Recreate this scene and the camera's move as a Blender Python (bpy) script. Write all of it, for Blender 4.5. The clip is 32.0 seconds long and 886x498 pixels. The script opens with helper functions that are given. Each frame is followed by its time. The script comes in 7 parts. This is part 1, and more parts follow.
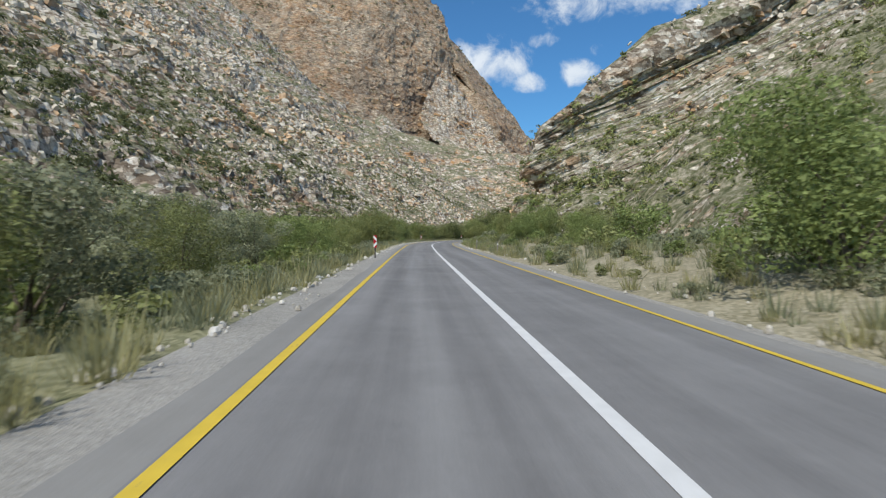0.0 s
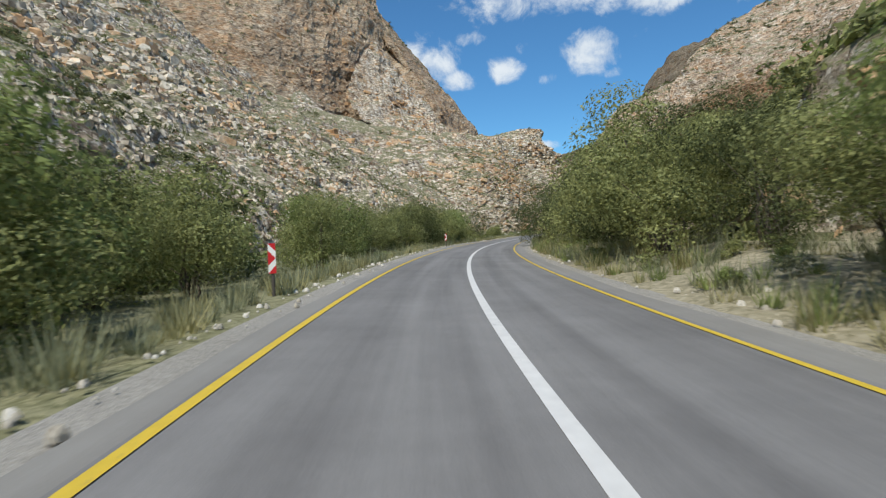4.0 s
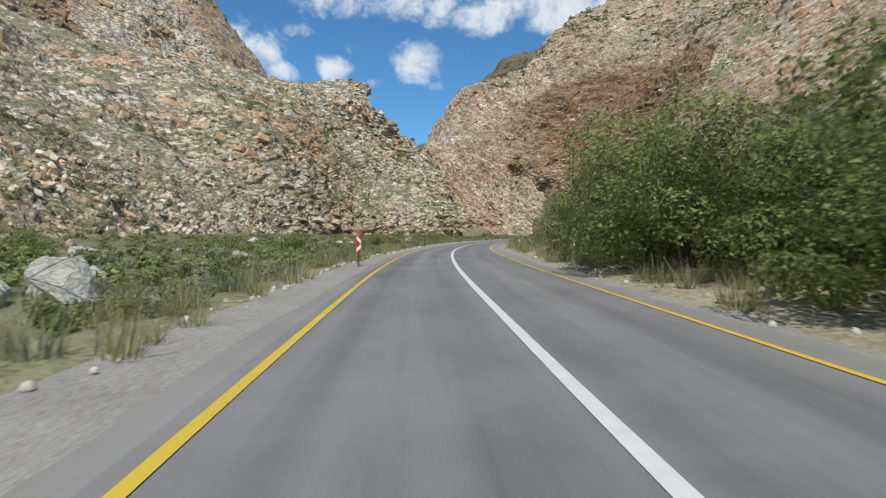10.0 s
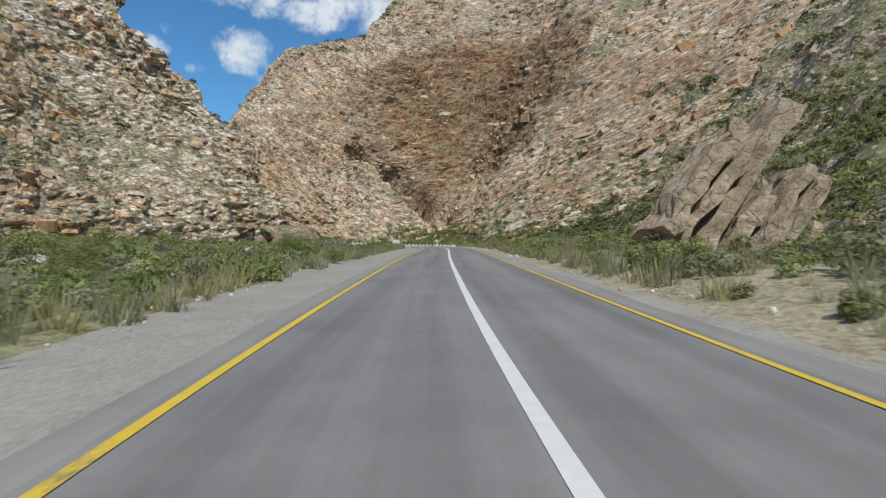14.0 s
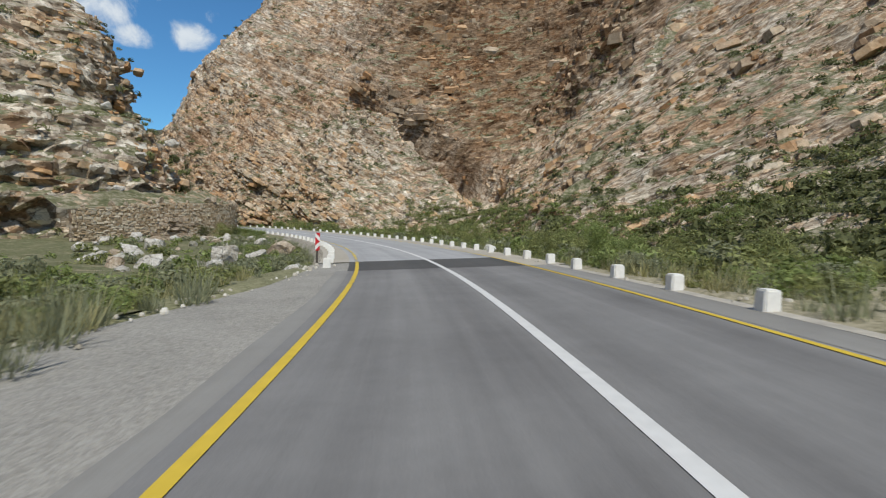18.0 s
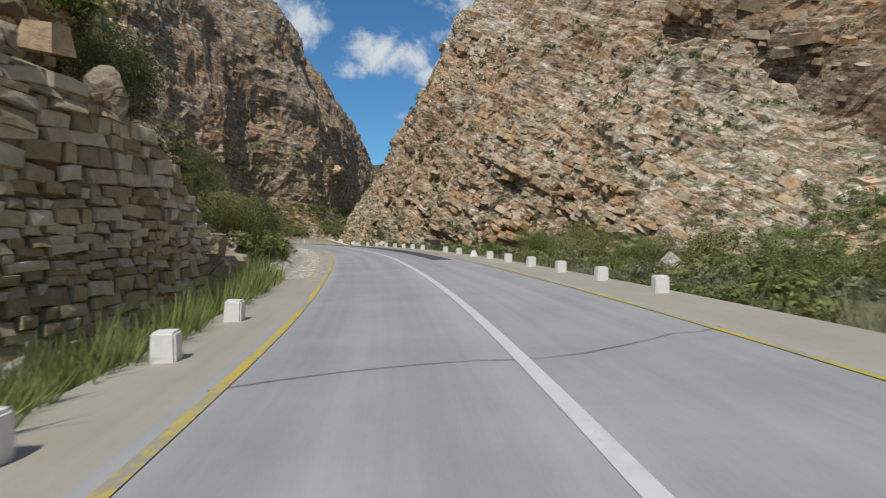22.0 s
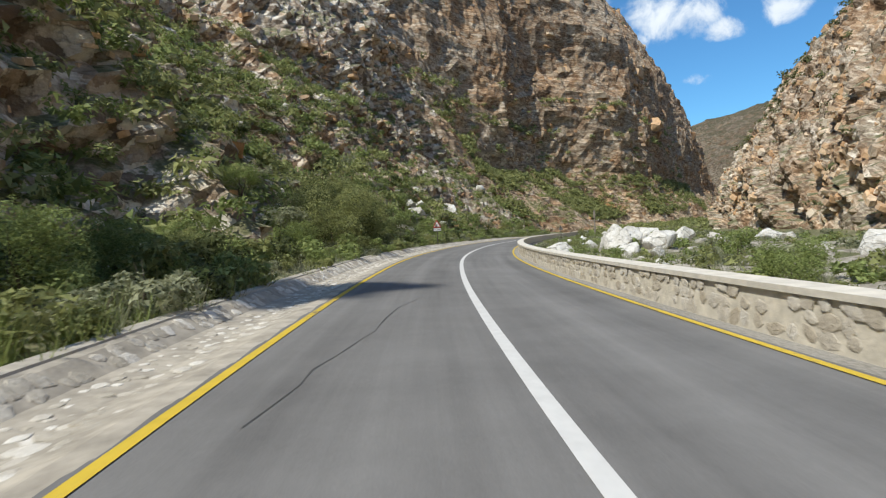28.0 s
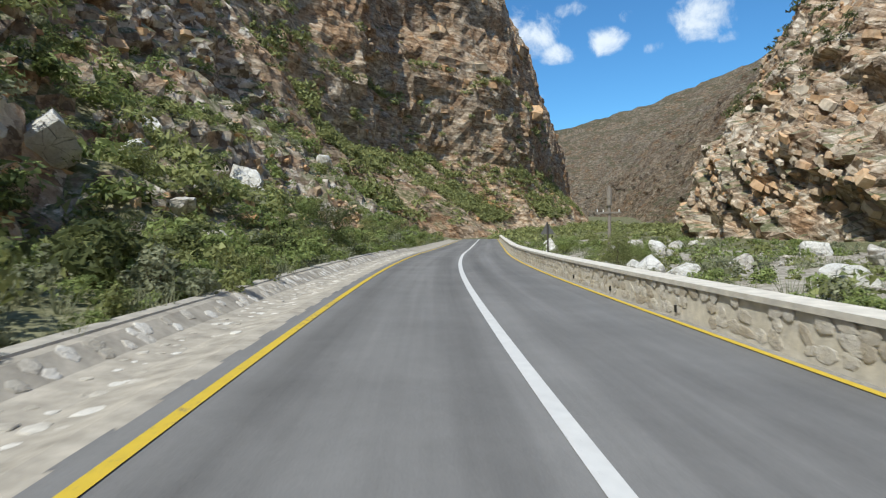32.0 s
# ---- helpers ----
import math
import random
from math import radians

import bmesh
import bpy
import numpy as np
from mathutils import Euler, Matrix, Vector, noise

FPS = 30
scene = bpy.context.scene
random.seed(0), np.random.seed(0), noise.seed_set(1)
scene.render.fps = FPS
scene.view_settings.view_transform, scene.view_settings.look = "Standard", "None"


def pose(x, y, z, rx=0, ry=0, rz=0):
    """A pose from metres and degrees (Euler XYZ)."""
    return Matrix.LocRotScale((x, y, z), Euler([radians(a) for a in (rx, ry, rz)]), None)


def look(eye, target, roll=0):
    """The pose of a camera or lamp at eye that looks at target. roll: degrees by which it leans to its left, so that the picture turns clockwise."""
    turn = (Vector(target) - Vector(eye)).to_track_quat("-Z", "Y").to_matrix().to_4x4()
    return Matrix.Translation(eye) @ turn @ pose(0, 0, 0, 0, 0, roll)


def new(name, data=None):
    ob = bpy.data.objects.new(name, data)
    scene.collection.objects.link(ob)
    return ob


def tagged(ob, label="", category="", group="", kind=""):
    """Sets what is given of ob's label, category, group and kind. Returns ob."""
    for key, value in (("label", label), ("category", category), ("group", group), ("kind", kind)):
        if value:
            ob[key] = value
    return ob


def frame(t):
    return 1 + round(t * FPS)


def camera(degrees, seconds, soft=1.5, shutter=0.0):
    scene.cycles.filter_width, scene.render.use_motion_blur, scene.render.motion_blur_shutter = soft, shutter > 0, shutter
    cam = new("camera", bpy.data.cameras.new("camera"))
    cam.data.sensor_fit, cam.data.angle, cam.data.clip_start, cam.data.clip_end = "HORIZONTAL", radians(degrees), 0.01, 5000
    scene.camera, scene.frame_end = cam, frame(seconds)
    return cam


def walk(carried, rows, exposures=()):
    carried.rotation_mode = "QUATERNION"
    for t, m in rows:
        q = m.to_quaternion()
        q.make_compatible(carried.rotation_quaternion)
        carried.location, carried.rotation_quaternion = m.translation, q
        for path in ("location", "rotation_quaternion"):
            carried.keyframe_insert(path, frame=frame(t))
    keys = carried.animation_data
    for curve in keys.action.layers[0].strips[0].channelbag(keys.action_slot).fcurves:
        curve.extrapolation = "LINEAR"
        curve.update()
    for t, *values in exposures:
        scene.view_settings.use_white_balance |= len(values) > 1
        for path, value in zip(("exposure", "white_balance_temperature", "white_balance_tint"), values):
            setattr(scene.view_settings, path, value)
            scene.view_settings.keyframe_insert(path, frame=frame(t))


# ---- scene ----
cam = camera(76.1, 32.0, soft=1.2, shutter=0.1)
# seconds, x, y, z, pitch, roll, yaw
ROWS = [
    (0.0, 0.00, 0.00, 1.55, -1.02, 0.18, -0.00),
    (0.5, -0.57, 13.63, 1.67, -1.18, 0.09, 0.03),
    (1.0, -1.15, 27.25, 1.79, -1.05, 0.08, 0.06),
    (1.5, -1.70, 40.83, 1.91, -1.22, 0.53, -0.10),
    (2.0, -2.20, 54.34, 2.02, -1.15, 1.52, -0.37),
    (2.5, -2.60, 67.82, 2.12, -1.19, 2.21, -0.97),
    (3.0, -2.82, 81.28, 2.22, -1.15, 2.23, -2.00),
    (3.5, -2.68, 94.75, 2.31, -1.28, 2.37, -3.98),
    (4.0, -1.99, 108.22, 2.39, -1.31, 2.08, -6.59),
    (4.5, -0.69, 121.65, 2.47, -1.32, 1.84, -9.19),
    (5.0, 1.22, 135.04, 2.54, -1.31, 1.64, -11.77),
    (5.5, 3.73, 148.35, 2.62, -1.29, 1.48, -14.32),
    (6.0, 6.85, 161.57, 2.69, -1.33, 1.31, -16.83),
    (6.5, 10.51, 174.68, 2.77, -1.33, 0.95, -18.95),
    (7.0, 14.67, 187.71, 2.86, -1.36, 0.31, -20.96),
    (7.5, 19.23, 200.66, 2.95, -1.15, -0.28, -22.24),
    (8.0, 24.04, 213.57, 3.07, -1.14, -0.22, -22.97),
    (8.5, 29.02, 226.47, 3.19, -1.22, -0.58, -23.55),
    (9.0, 34.10, 239.31, 3.31, -1.27, -0.63, -23.88),
    (9.5, 39.24, 252.10, 3.42, -1.37, -0.92, -24.26),
    (10.0, 44.42, 264.78, 3.53, -1.30, -1.38, -24.72),
    (10.5, 49.66, 277.28, 3.63, -1.62, -1.69, -25.40),
    (11.0, 55.05, 289.53, 3.72, -1.27, -2.35, -26.91),
    (11.5, 60.75, 301.42, 3.80, -1.17, -2.90, -29.19),
    (12.0, 66.89, 312.88, 3.88, -1.02, -3.40, -31.89),
    (12.5, 73.51, 323.90, 3.99, -0.82, -2.97, -34.86),
    (13.0, 80.65, 334.51, 4.12, -0.67, -2.74, -37.73),
    (13.5, 88.21, 344.74, 4.27, -0.70, -2.54, -39.85),
    (14.0, 96.11, 354.70, 4.44, -0.56, -2.43, -41.74),
    (14.5, 104.27, 364.45, 4.62, -0.59, -2.25, -42.92),
    (15.0, 112.59, 374.11, 4.79, -0.77, -2.42, -43.30),
    (15.5, 120.99, 383.74, 4.95, -0.91, -2.60, -43.64),
    (16.0, 129.48, 393.35, 5.07, -1.04, -2.79, -43.97),
    (16.5, 138.03, 402.92, 5.16, -1.16, -2.97, -44.33),
    (17.0, 146.52, 412.62, 5.21, -1.38, -2.58, -42.87),
    (17.5, 154.71, 422.60, 5.21, -1.62, -2.40, -40.48),
    (18.0, 162.39, 432.89, 5.15, -2.40, -2.14, -37.64),
    (18.5, 169.48, 443.44, 5.04, -2.72, -2.61, -34.63),
    (19.0, 175.80, 454.10, 4.93, -2.04, -2.44, -31.45),
    (19.5, 181.34, 464.82, 4.83, -2.20, -1.89, -27.92),
    (20.0, 186.02, 475.51, 4.74, -1.86, -2.04, -24.57),
    (20.5, 189.93, 486.17, 4.67, -1.72, -1.48, -21.06),
    (21.0, 193.13, 496.81, 4.63, -1.89, -1.64, -17.38),
    (21.5, 195.59, 507.34, 4.60, -1.78, -1.33, -14.06),
    (22.0, 197.36, 517.76, 4.59, -1.72, -1.21, -10.32),
    (22.5, 198.44, 528.07, 4.59, -1.52, -0.43, -6.85),
    (23.0, 198.88, 538.24, 4.58, -1.49, -0.26, -3.31),
    (23.5, 198.79, 548.21, 4.57, -1.63, -0.41, -0.63),
    (24.0, 198.22, 557.92, 4.52, -1.95, -0.52, 2.37),
    (24.5, 197.16, 567.35, 4.45, -2.15, 0.34, 5.70),
    (25.0, 195.59, 576.45, 4.35, -2.44, 0.75, 9.22),
    (25.5, 193.48, 585.22, 4.22, -2.62, 1.04, 13.26),
    (26.0, 190.81, 593.71, 4.08, -2.55, 1.39, 16.74),
    (26.5, 187.69, 602.01, 3.94, -2.24, 2.78, 19.58),
    (27.0, 184.40, 610.26, 3.80, -2.43, 3.13, 19.18),
    (27.5, 181.16, 618.55, 3.66, -2.55, 3.45, 18.76),
    (28.0, 177.98, 626.87, 3.50, -2.64, 3.75, 18.32),
    (28.5, 174.87, 635.22, 3.35, -2.74, 4.03, 17.86),
    (29.0, 171.94, 643.63, 3.19, -2.77, 3.47, 15.90),
    (29.5, 169.32, 652.13, 3.03, -2.83, 2.95, 13.81),
    (30.0, 167.02, 660.71, 2.87, -2.98, 3.17, 11.65),
    (30.5, 165.05, 669.32, 2.70, -2.98, 3.40, 9.62),
    (31.0, 163.40, 677.92, 2.50, -3.16, 2.64, 7.49),
    (31.5, 162.07, 686.52, 2.30, -3.12, 2.44, 5.37),
    (32.0, 161.08, 695.15, 2.09, -3.11, 2.12, 3.06),
]
EXPOSURES = [(0.0, 0.16, 6450, 7), (2.0, 0.18, 6580, 6), (8.0, 0.20, 6660, 6), (12.0, 0.12, 6640, 6), (17.0, 0.10, 6620, 6), (20.0, -0.14, 6660, 6), (22.5, -0.1, 6710, 7), (25.0, 0.06, 6720, 7), (27.0, 0.26, 6680, 6), (29.0, 0.46, 6450, 6), (32.0, 0.38, 6350, 5)]
walk(cam, [(t, pose(x, y, z, 90 + pitch, roll, yaw)) for t, x, y, z, pitch, roll, yaw in ROWS], EXPOSURES)

# ---- sky and sun ----
TO_SUN = Vector((-0.46, -0.88, 1.48)).normalized()
world = bpy.data.worlds.new("world")
scene.world = world
world.use_nodes = True
wn = world.node_tree
wn.nodes.clear()


CLOUDS = [(4.4, 17.0, 4.4, 2.4, 1.0), (1.0, 15.4, 2.6, 1.3, 0.7), (8.8, 15.1, 2.4, 1.2, 0.7), (13.4, 16.1, 2.0, 1.4, 0.8), (14.9, 17.7, 1.9, 0.9, 0.5), (21.7, 17.0, 3.0, 2.1, 1.0), (17.8, 14.8, 1.2, 0.8, 0.4),
          (6.3, 11.3, 1.7, 0.7, 0.6), (-4.8, 19.6, 3.4, 3.4, 0.9), (13.0, 21.8, 4.5, 1.9, 0.9), (19.8, 21.8, 4.0, 1.8, 0.8), (28.0, 21.6, 7.0, 2.1, 1.0), (37.5, 21.6, 8.0, 2.3, 1.0), (27.0, 17.8, 2.2, 0.9, 0.4), (10.0, 18.9, 2.4, 0.9, 0.3), (17.6, 8.6, 1.5, 0.6, 0.5), (24.0, 14.8, 1.4, 0.7, 0.4), (-12.0, 24.0, 6.0, 2.5, 0.7)]


def build_sky():
    n, ln = wn.nodes, wn.links
    out = n.new("ShaderNodeOutputWorld")
    bg = n.new("ShaderNodeBackground")
    sky = n.new("ShaderNodeTexSky")
    sky.sky_type = "NISHITA"
    sky.sun_disc = False
    sky.sun_elevation = math.asin(TO_SUN.z)
    sky.sun_rotation = math.atan2(TO_SUN.x, TO_SUN.y)
    sky.altitude = 700
    sky.air_density, sky.dust_density, sky.ozone_density = 1.0, 0.4, 2.5
    co = n.new("ShaderNodeTexCoord")
    sep = n.new("ShaderNodeSeparateXYZ")
    ln.new(co.outputs["Generated"], sep.inputs[0])
    def calc(op, a, b=0.0, clamp=False):
        m = n.new("ShaderNodeMath")
        m.operation = op
        m.use_clamp = clamp
        for k, v in ((0, a), (1, b)):
            if isinstance(v, (int, float)):
                m.inputs[k].default_value = v
            else:
                ln.new(v, m.inputs[k])
        return m.outputs[0]

    def noise(scale, detail, rough, distortion=0.0):
        k = n.new("ShaderNodeTexNoise")
        k.inputs["Scale"].default_value = scale
        k.inputs["Detail"].default_value = detail
        k.inputs["Roughness"].default_value = rough
        k.inputs["Distortion"].default_value = distortion
        ln.new(co.outputs["Generated"], k.inputs["Vector"])
        return k.outputs["Fac"]

    east = calc("MULTIPLY", calc("ARCTAN2", sep.outputs["X"], sep.outputs["Y"]), 57.29578)
    high = calc("MULTIPLY", calc("ARCSINE", sep.outputs["Z"]), 57.29578)
    # single clouds: degrees east of north, degrees up, half width, half height, thickness
    mass = -1.0
    for a, e, w, h, thick in CLOUDS:
        x, y = calc("DIVIDE", calc("SUBTRACT", east, a), w), calc("DIVIDE", calc("SUBTRACT", high, e), h)
        one = calc("SUBTRACT", thick, calc("ADD", calc("MULTIPLY", x, x), calc("MULTIPLY", y, y)))
        mass = calc("MAXIMUM", one, mass)
    # a broken layer overhead
    over = calc("MULTIPLY", calc("SUBTRACT", high, 25.0), 0.1, True)
    layer = calc("SUBTRACT", calc("MULTIPLY", noise(3.0, 6, 0.55), 4.0), 2.1)
    mass = calc("MAXIMUM", mass, calc("SUBTRACT", calc("MULTIPLY", calc("ADD", layer, 1.0), over), 1.0))
    ragged = calc("MULTIPLY", calc("SUBTRACT", noise(17.0, 10, 0.62, 0.3), 0.5), 3.4)
    dense = calc("ADD", calc("MULTIPLY", mass, 0.7), ragged)
    ramp = n.new("ShaderNodeMapRange")
    ramp.interpolation_type = "SMOOTHSTEP"
    ramp.inputs["From Min"].default_value = -0.15
    ramp.inputs["From Max"].default_value = 0.85
    ln.new(dense, ramp.inputs["Value"])
    cover = calc("MULTIPLY", ramp.outputs["Result"], 0.93)
    shade = n.new("ShaderNodeMix"); shade.data_type = "RGBA"
    shade.inputs[6].default_value = (4.9, 5.6, 6.7, 1)
    shade.inputs[7].default_value = (8.3, 8.6, 9.1, 1)
    ln.new(calc("ADD", calc("MULTIPLY", dense, 0.35), calc("SUBTRACT", noise(9.0, 6, 0.6), 0.25), True), shade.inputs[0])
    mix = n.new("ShaderNodeMix"); mix.data_type = "RGBA"
    ln.new(cover, mix.inputs[0])
    tint = n.new("ShaderNodeMix"); tint.data_type = "RGBA"; tint.blend_type = "MULTIPLY"
    tint.inputs[0].default_value = 1.0
    tint.inputs[7].default_value = (0.50, 0.90, 1.16, 1)
    ln.new(sky.outputs[0], tint.inputs[6])
    ln.new(tint.outputs[2], mix.inputs[6])
    ln.new(shade.outputs[2], mix.inputs[7])
    ln.new(mix.outputs[2], bg.inputs["Color"])
    bg.inputs["Strength"].default_value = 0.102
    ln.new(bg.outputs[0], out.inputs[0])


build_sky()
sun = new("sun", bpy.data.lights.new("sun", "SUN"))
sun.data.energy = 3.4
sun.data.angle = radians(0.53)
sun.data.color = (1.0, 0.95, 0.87)
sun.matrix_world = look((0, 0, 300), Vector((0, 0, 300)) - TO_SUN)

# ---- tools ----
def lattice(ix, iy, iz, seed):
    h = (ix * 374761393 + iy * 668265263 + iz * 2147483647 + seed * 974634353) & 0xFFFFFFFF
    h = ((h ^ (h >> 13)) * 1274126177) & 0xFFFFFFFF
    h = ((h ^ (h >> 15)) * 2246822519) & 0xFFFFFFFF
    return ((h ^ (h >> 16)) & 0xFFFFFF) / 16777215.0


def vnoise(p, seed=0):
    """Smooth value noise in -1..1 for an (n, 3) array."""
    p = np.asarray(p, float)
    i = np.floor(p).astype(np.int64)
    f = p - i
    f = f * f * f * (f * (f * 6 - 15) + 10)
    r = 0
    for dx in (0, 1):
        for dy in (0, 1):
            for dz in (0, 1):
                w = (f[:, 0] if dx else 1 - f[:, 0]) * (f[:, 1] if dy else 1 - f[:, 1]) * (f[:, 2] if dz else 1 - f[:, 2])
                r = r + w * lattice(i[:, 0] + dx, i[:, 1] + dy, i[:, 2] + dz, seed)
    return r * 2 - 1


def fbm(p, octaves=4, seed=0):
    r, amp = 0, 1.0
    p = np.asarray(p, float)
    for k in range(octaves):
        r = r + amp * vnoise(p, seed + k)
        p = p * 2.03 + 7.1
        amp *= 0.5
    return r


def mesh_from(name, verts, faces, material=None, smooth=False, mats=None, index=None):
    """A mesh from an (n, 3) array and an (m, 3 or 4) array of corners."""
    verts, faces = np.asarray(verts, np.float32), np.asarray(faces, np.int32)
    me = bpy.data.meshes.new(name)
    k = faces.shape[1]
    me.vertices.add(len(verts))
    me.vertices.foreach_set("co", verts.ravel())
    me.loops.add(faces.size)
    me.loops.foreach_set("vertex_index", faces.ravel())
    me.polygons.add(len(faces))
    me.polygons.foreach_set("loop_start", np.arange(0, faces.size, k, dtype=np.int32))
    me.polygons.foreach_set("loop_total", np.full(len(faces), k, np.int32))
    me.polygons.foreach_set("use_smooth", np.full(len(faces), smooth))
    for m in (mats or ([material] if material else [])):
        me.materials.append(m)
    if index is not None:
        me.polygons.foreach_set("material_index", np.asarray(index, np.int32))
    me.update(calc_edges=True)
    return me


def grid_faces(nu, nv, flip=False):
    i = np.arange(nu - 1)[:, None] * nv + np.arange(nv - 1)[None, :]
    q = np.stack([i, i + nv, i + nv + 1, i + 1], -1).reshape(-1, 4)
    return q[:, ::-1] if flip else q


def spline(points, n):
    """Catmull-Rom through points (k, ...) at n even steps of the index."""
    p = np.asarray(points, float)
    p = np.concatenate([2 * p[:1] - p[1:2], p, 2 * p[-1:] - p[-2:-1]])
    t = np.linspace(0, len(p) - 3, n)
    i = np.minimum(t.astype(int), len(p) - 4)
    f = (t - i).reshape((-1,) + (1,) * (p.ndim - 1))
    a, b, c, d = p[i], p[i + 1], p[i + 2], p[i + 3]
    return 0.5 * (2 * b + (c - a) * f + (2 * a - 5 * b + 4 * c - d) * f * f + (3 * b - a - 3 * c + d) * f ** 3)


def part(name, data, parent, label=""):
    ob = new(name, data)
    ob.parent = parent
    return tagged(ob, label)


def bm_mesh(bm, name, material):
    me = bpy.data.meshes.new(name)
    bm.to_mesh(me)
    bm.free()
    if material:
        me.materials.append(material)
    return me


# ---- the road's line: points on the white line, every 30 m ----
LINE = [(5.0, -90.0, -0.9), (4.0, -60.0, -0.6), (2.8, -30.0, -0.33), (1.7, 0.1, -0.04), (0.8, 20.1, 0.14), (-0.1, 40.0, 0.31), (-0.9, 60.0, 0.48), (-1.5, 80.0, 0.64), (-1.3, 99.9, 0.77), (0.2, 119.8, 0.89), (3.1, 139.5, 1.00), (7.3, 158.9, 1.11), (12.8, 178.1, 1.24), (19.3, 197.0, 1.38), (26.5, 215.6, 1.56), (33.8, 234.2, 1.74), (41.3, 252.7, 1.92), (48.7, 271.3, 2.09), (56.5, 289.7, 2.23), (65.2, 307.6, 2.35), (75.3, 324.7, 2.51), (86.7, 341.1, 2.72), (99.1, 356.7, 2.99), (112.1, 371.8, 3.28), (125.4, 386.8, 3.52), (138.8, 401.6, 3.69), (152.0, 416.8, 3.75), (164.3, 432.6, 3.70), (175.3, 449.5, 3.53), (184.5, 467.5, 3.35), (191.7, 486.3, 3.21), (196.9, 505.8, 3.14), (199.7, 525.8, 3.11)]
LINE += [(200.4, 546.0, 3.09), (199.6, 561.1, 3.01), (197.6, 576.1, 2.84), (193.6, 590.7, 2.61), (188.1, 604.8, 2.36), (182.4, 618.7, 2.10), (176.9, 632.6, 1.83), (172.0, 646.8, 1.55), (167.9, 661.1, 1.27), (164.9, 675.7, 0.96), (162.7, 690.5, 0.61),
        (161.3, 705.0, 0.24), (160.4, 720.0, -0.15), (160.2, 735.0, -0.55), (160.6, 750.0, -0.95), (161.3, 775.0, -1.5), (162.2, 805.0, -2.1), (163.4, 840.0, -2.7)]
BANK = [(-90, -1.2), (0, -1.2), (65, -1.4), (91, -1.1), (173, -0.6), (215, 0.6), (255, 1.0), (311, 2.8), (363, 3.0), (387, 3.3), (505, 3.4),
        (561, 3.2), (582, 3.0), (604, 2.2), (637, 0.9), (661, 0.4), (713, -2.9), (748, -2.7), (790, -2.5), (900, 0)]
LINE = np.array(LINE)
fine = spline(LINE, 4000)
fine_run = np.concatenate([[0], np.cumsum(np.hypot(np.diff(fine[:, 0]), np.diff(fine[:, 1])))])
CL = np.stack([np.interp(np.linspace(0, fine_run[-1], 3000), fine_run, fine[:, k]) for k in range(3)], -1)
CL_S = np.concatenate([[0], np.cumsum(np.hypot(np.diff(CL[:, 0]), np.diff(CL[:, 1])))])
CL_S -= CL_S[np.argmin(np.abs(CL[:, 1]))]
CL_U = np.gradient(CL[:, :2], axis=0)
CL_U /= np.hypot(CL_U[:, 0], CL_U[:, 1])[:, None]
BANK_S, BANK_A = np.array(BANK).T


def bank(s):
    return np.tan(np.radians(np.interp(s, BANK_S, BANK_A)))


def verge(s, l):
    """How far the ground beside the shoulders lies above the road's plane."""
    lo = np.interp(s, [0, 150, 230, 300, 400, 480, 503, 507, 585, 592, 600, 860], [-0.5, -0.7, -0.9, -0.7, -0.6, -0.8, -0.9, -1.3, -0.8, -0.3, 0.5, 0.7])
    ro = np.interp(s, [0, 100, 180, 250, 310, 400, 480, 497, 503, 640, 760, 860], [0.8, 1.0, 0.4, 0.6, 0.5, 0.8, 0.0, -0.2, -0.7, -0.9, -0.8, -0.9])
    le = np.interp(s, [0, 60, 100, 200, 255, 300, 330, 385, 440, 475, 495, 505, 590, 600, 860], [4.9, 4.8, 4.5, 5.0, 5.7, 5.3, 5.0, 6.4, 7.6, 8.6, 5.6, 4.9, 4.9, 5.5, 5.4])
    re = np.interp(s, [0, 300, 480, 500, 640, 644, 860], [4.3, 4.2, 4.6, 4.9, 4.9, 4.0, 4.0])
    tl = np.clip((-l - le) / np.interp(s, [0, 503, 507, 585, 600], [5, 5, 1.2, 1.2, 3]), 0, 1)
    tr = np.clip((l - re) / np.interp(s, [0, 497, 503, 640, 860], [5, 4, 1.5, 1.5, 2]), 0, 1)
    return lo * tl * tl * (3 - 2 * tl) + ro * tr * tr * (3 - 2 * tr)


def on_road(s, l, up=0.0):
    """World points at the stations s, l metres to the right of the white line, above the banked road."""
    s, l = np.broadcast_arrays(np.asarray(s, float), np.asarray(l, float))
    x, y, z = (np.interp(s, CL_S, CL[:, k]) for k in range(3))
    ux, uy = np.interp(s, CL_S, CL_U[:, 0]), np.interp(s, CL_S, CL_U[:, 1])
    cant = np.clip(l, -5.0, 5.0) * bank(s)
    return np.stack([x + uy * l, y - ux * l, z + cant + verge(s, l) + up], -1)


def nearest(x, y):
    """Station and side distance of world points, by the nearest point of the line."""
    x, y = np.asarray(x, float).ravel(), np.asarray(y, float).ravel()
    q = CL[::6]
    s, l = np.empty(len(x)), np.empty(len(x))
    for k in range(0, len(x), 20000):
        dx, dy = x[k:k + 20000, None] - q[None, :, 0], y[k:k + 20000, None] - q[None, :, 1]
        i = np.argmin(dx * dx + dy * dy, 1) * 6
        ux, uy = CL_U[i, 0], CL_U[i, 1]
        ex, ey = x[k:k + 20000] - CL[i, 0], y[k:k + 20000] - CL[i, 1]
        s[k:k + 20000] = CL_S[i] + ex * ux + ey * uy
        l[k:k + 20000] = ex * uy - ey * ux
    return s, l


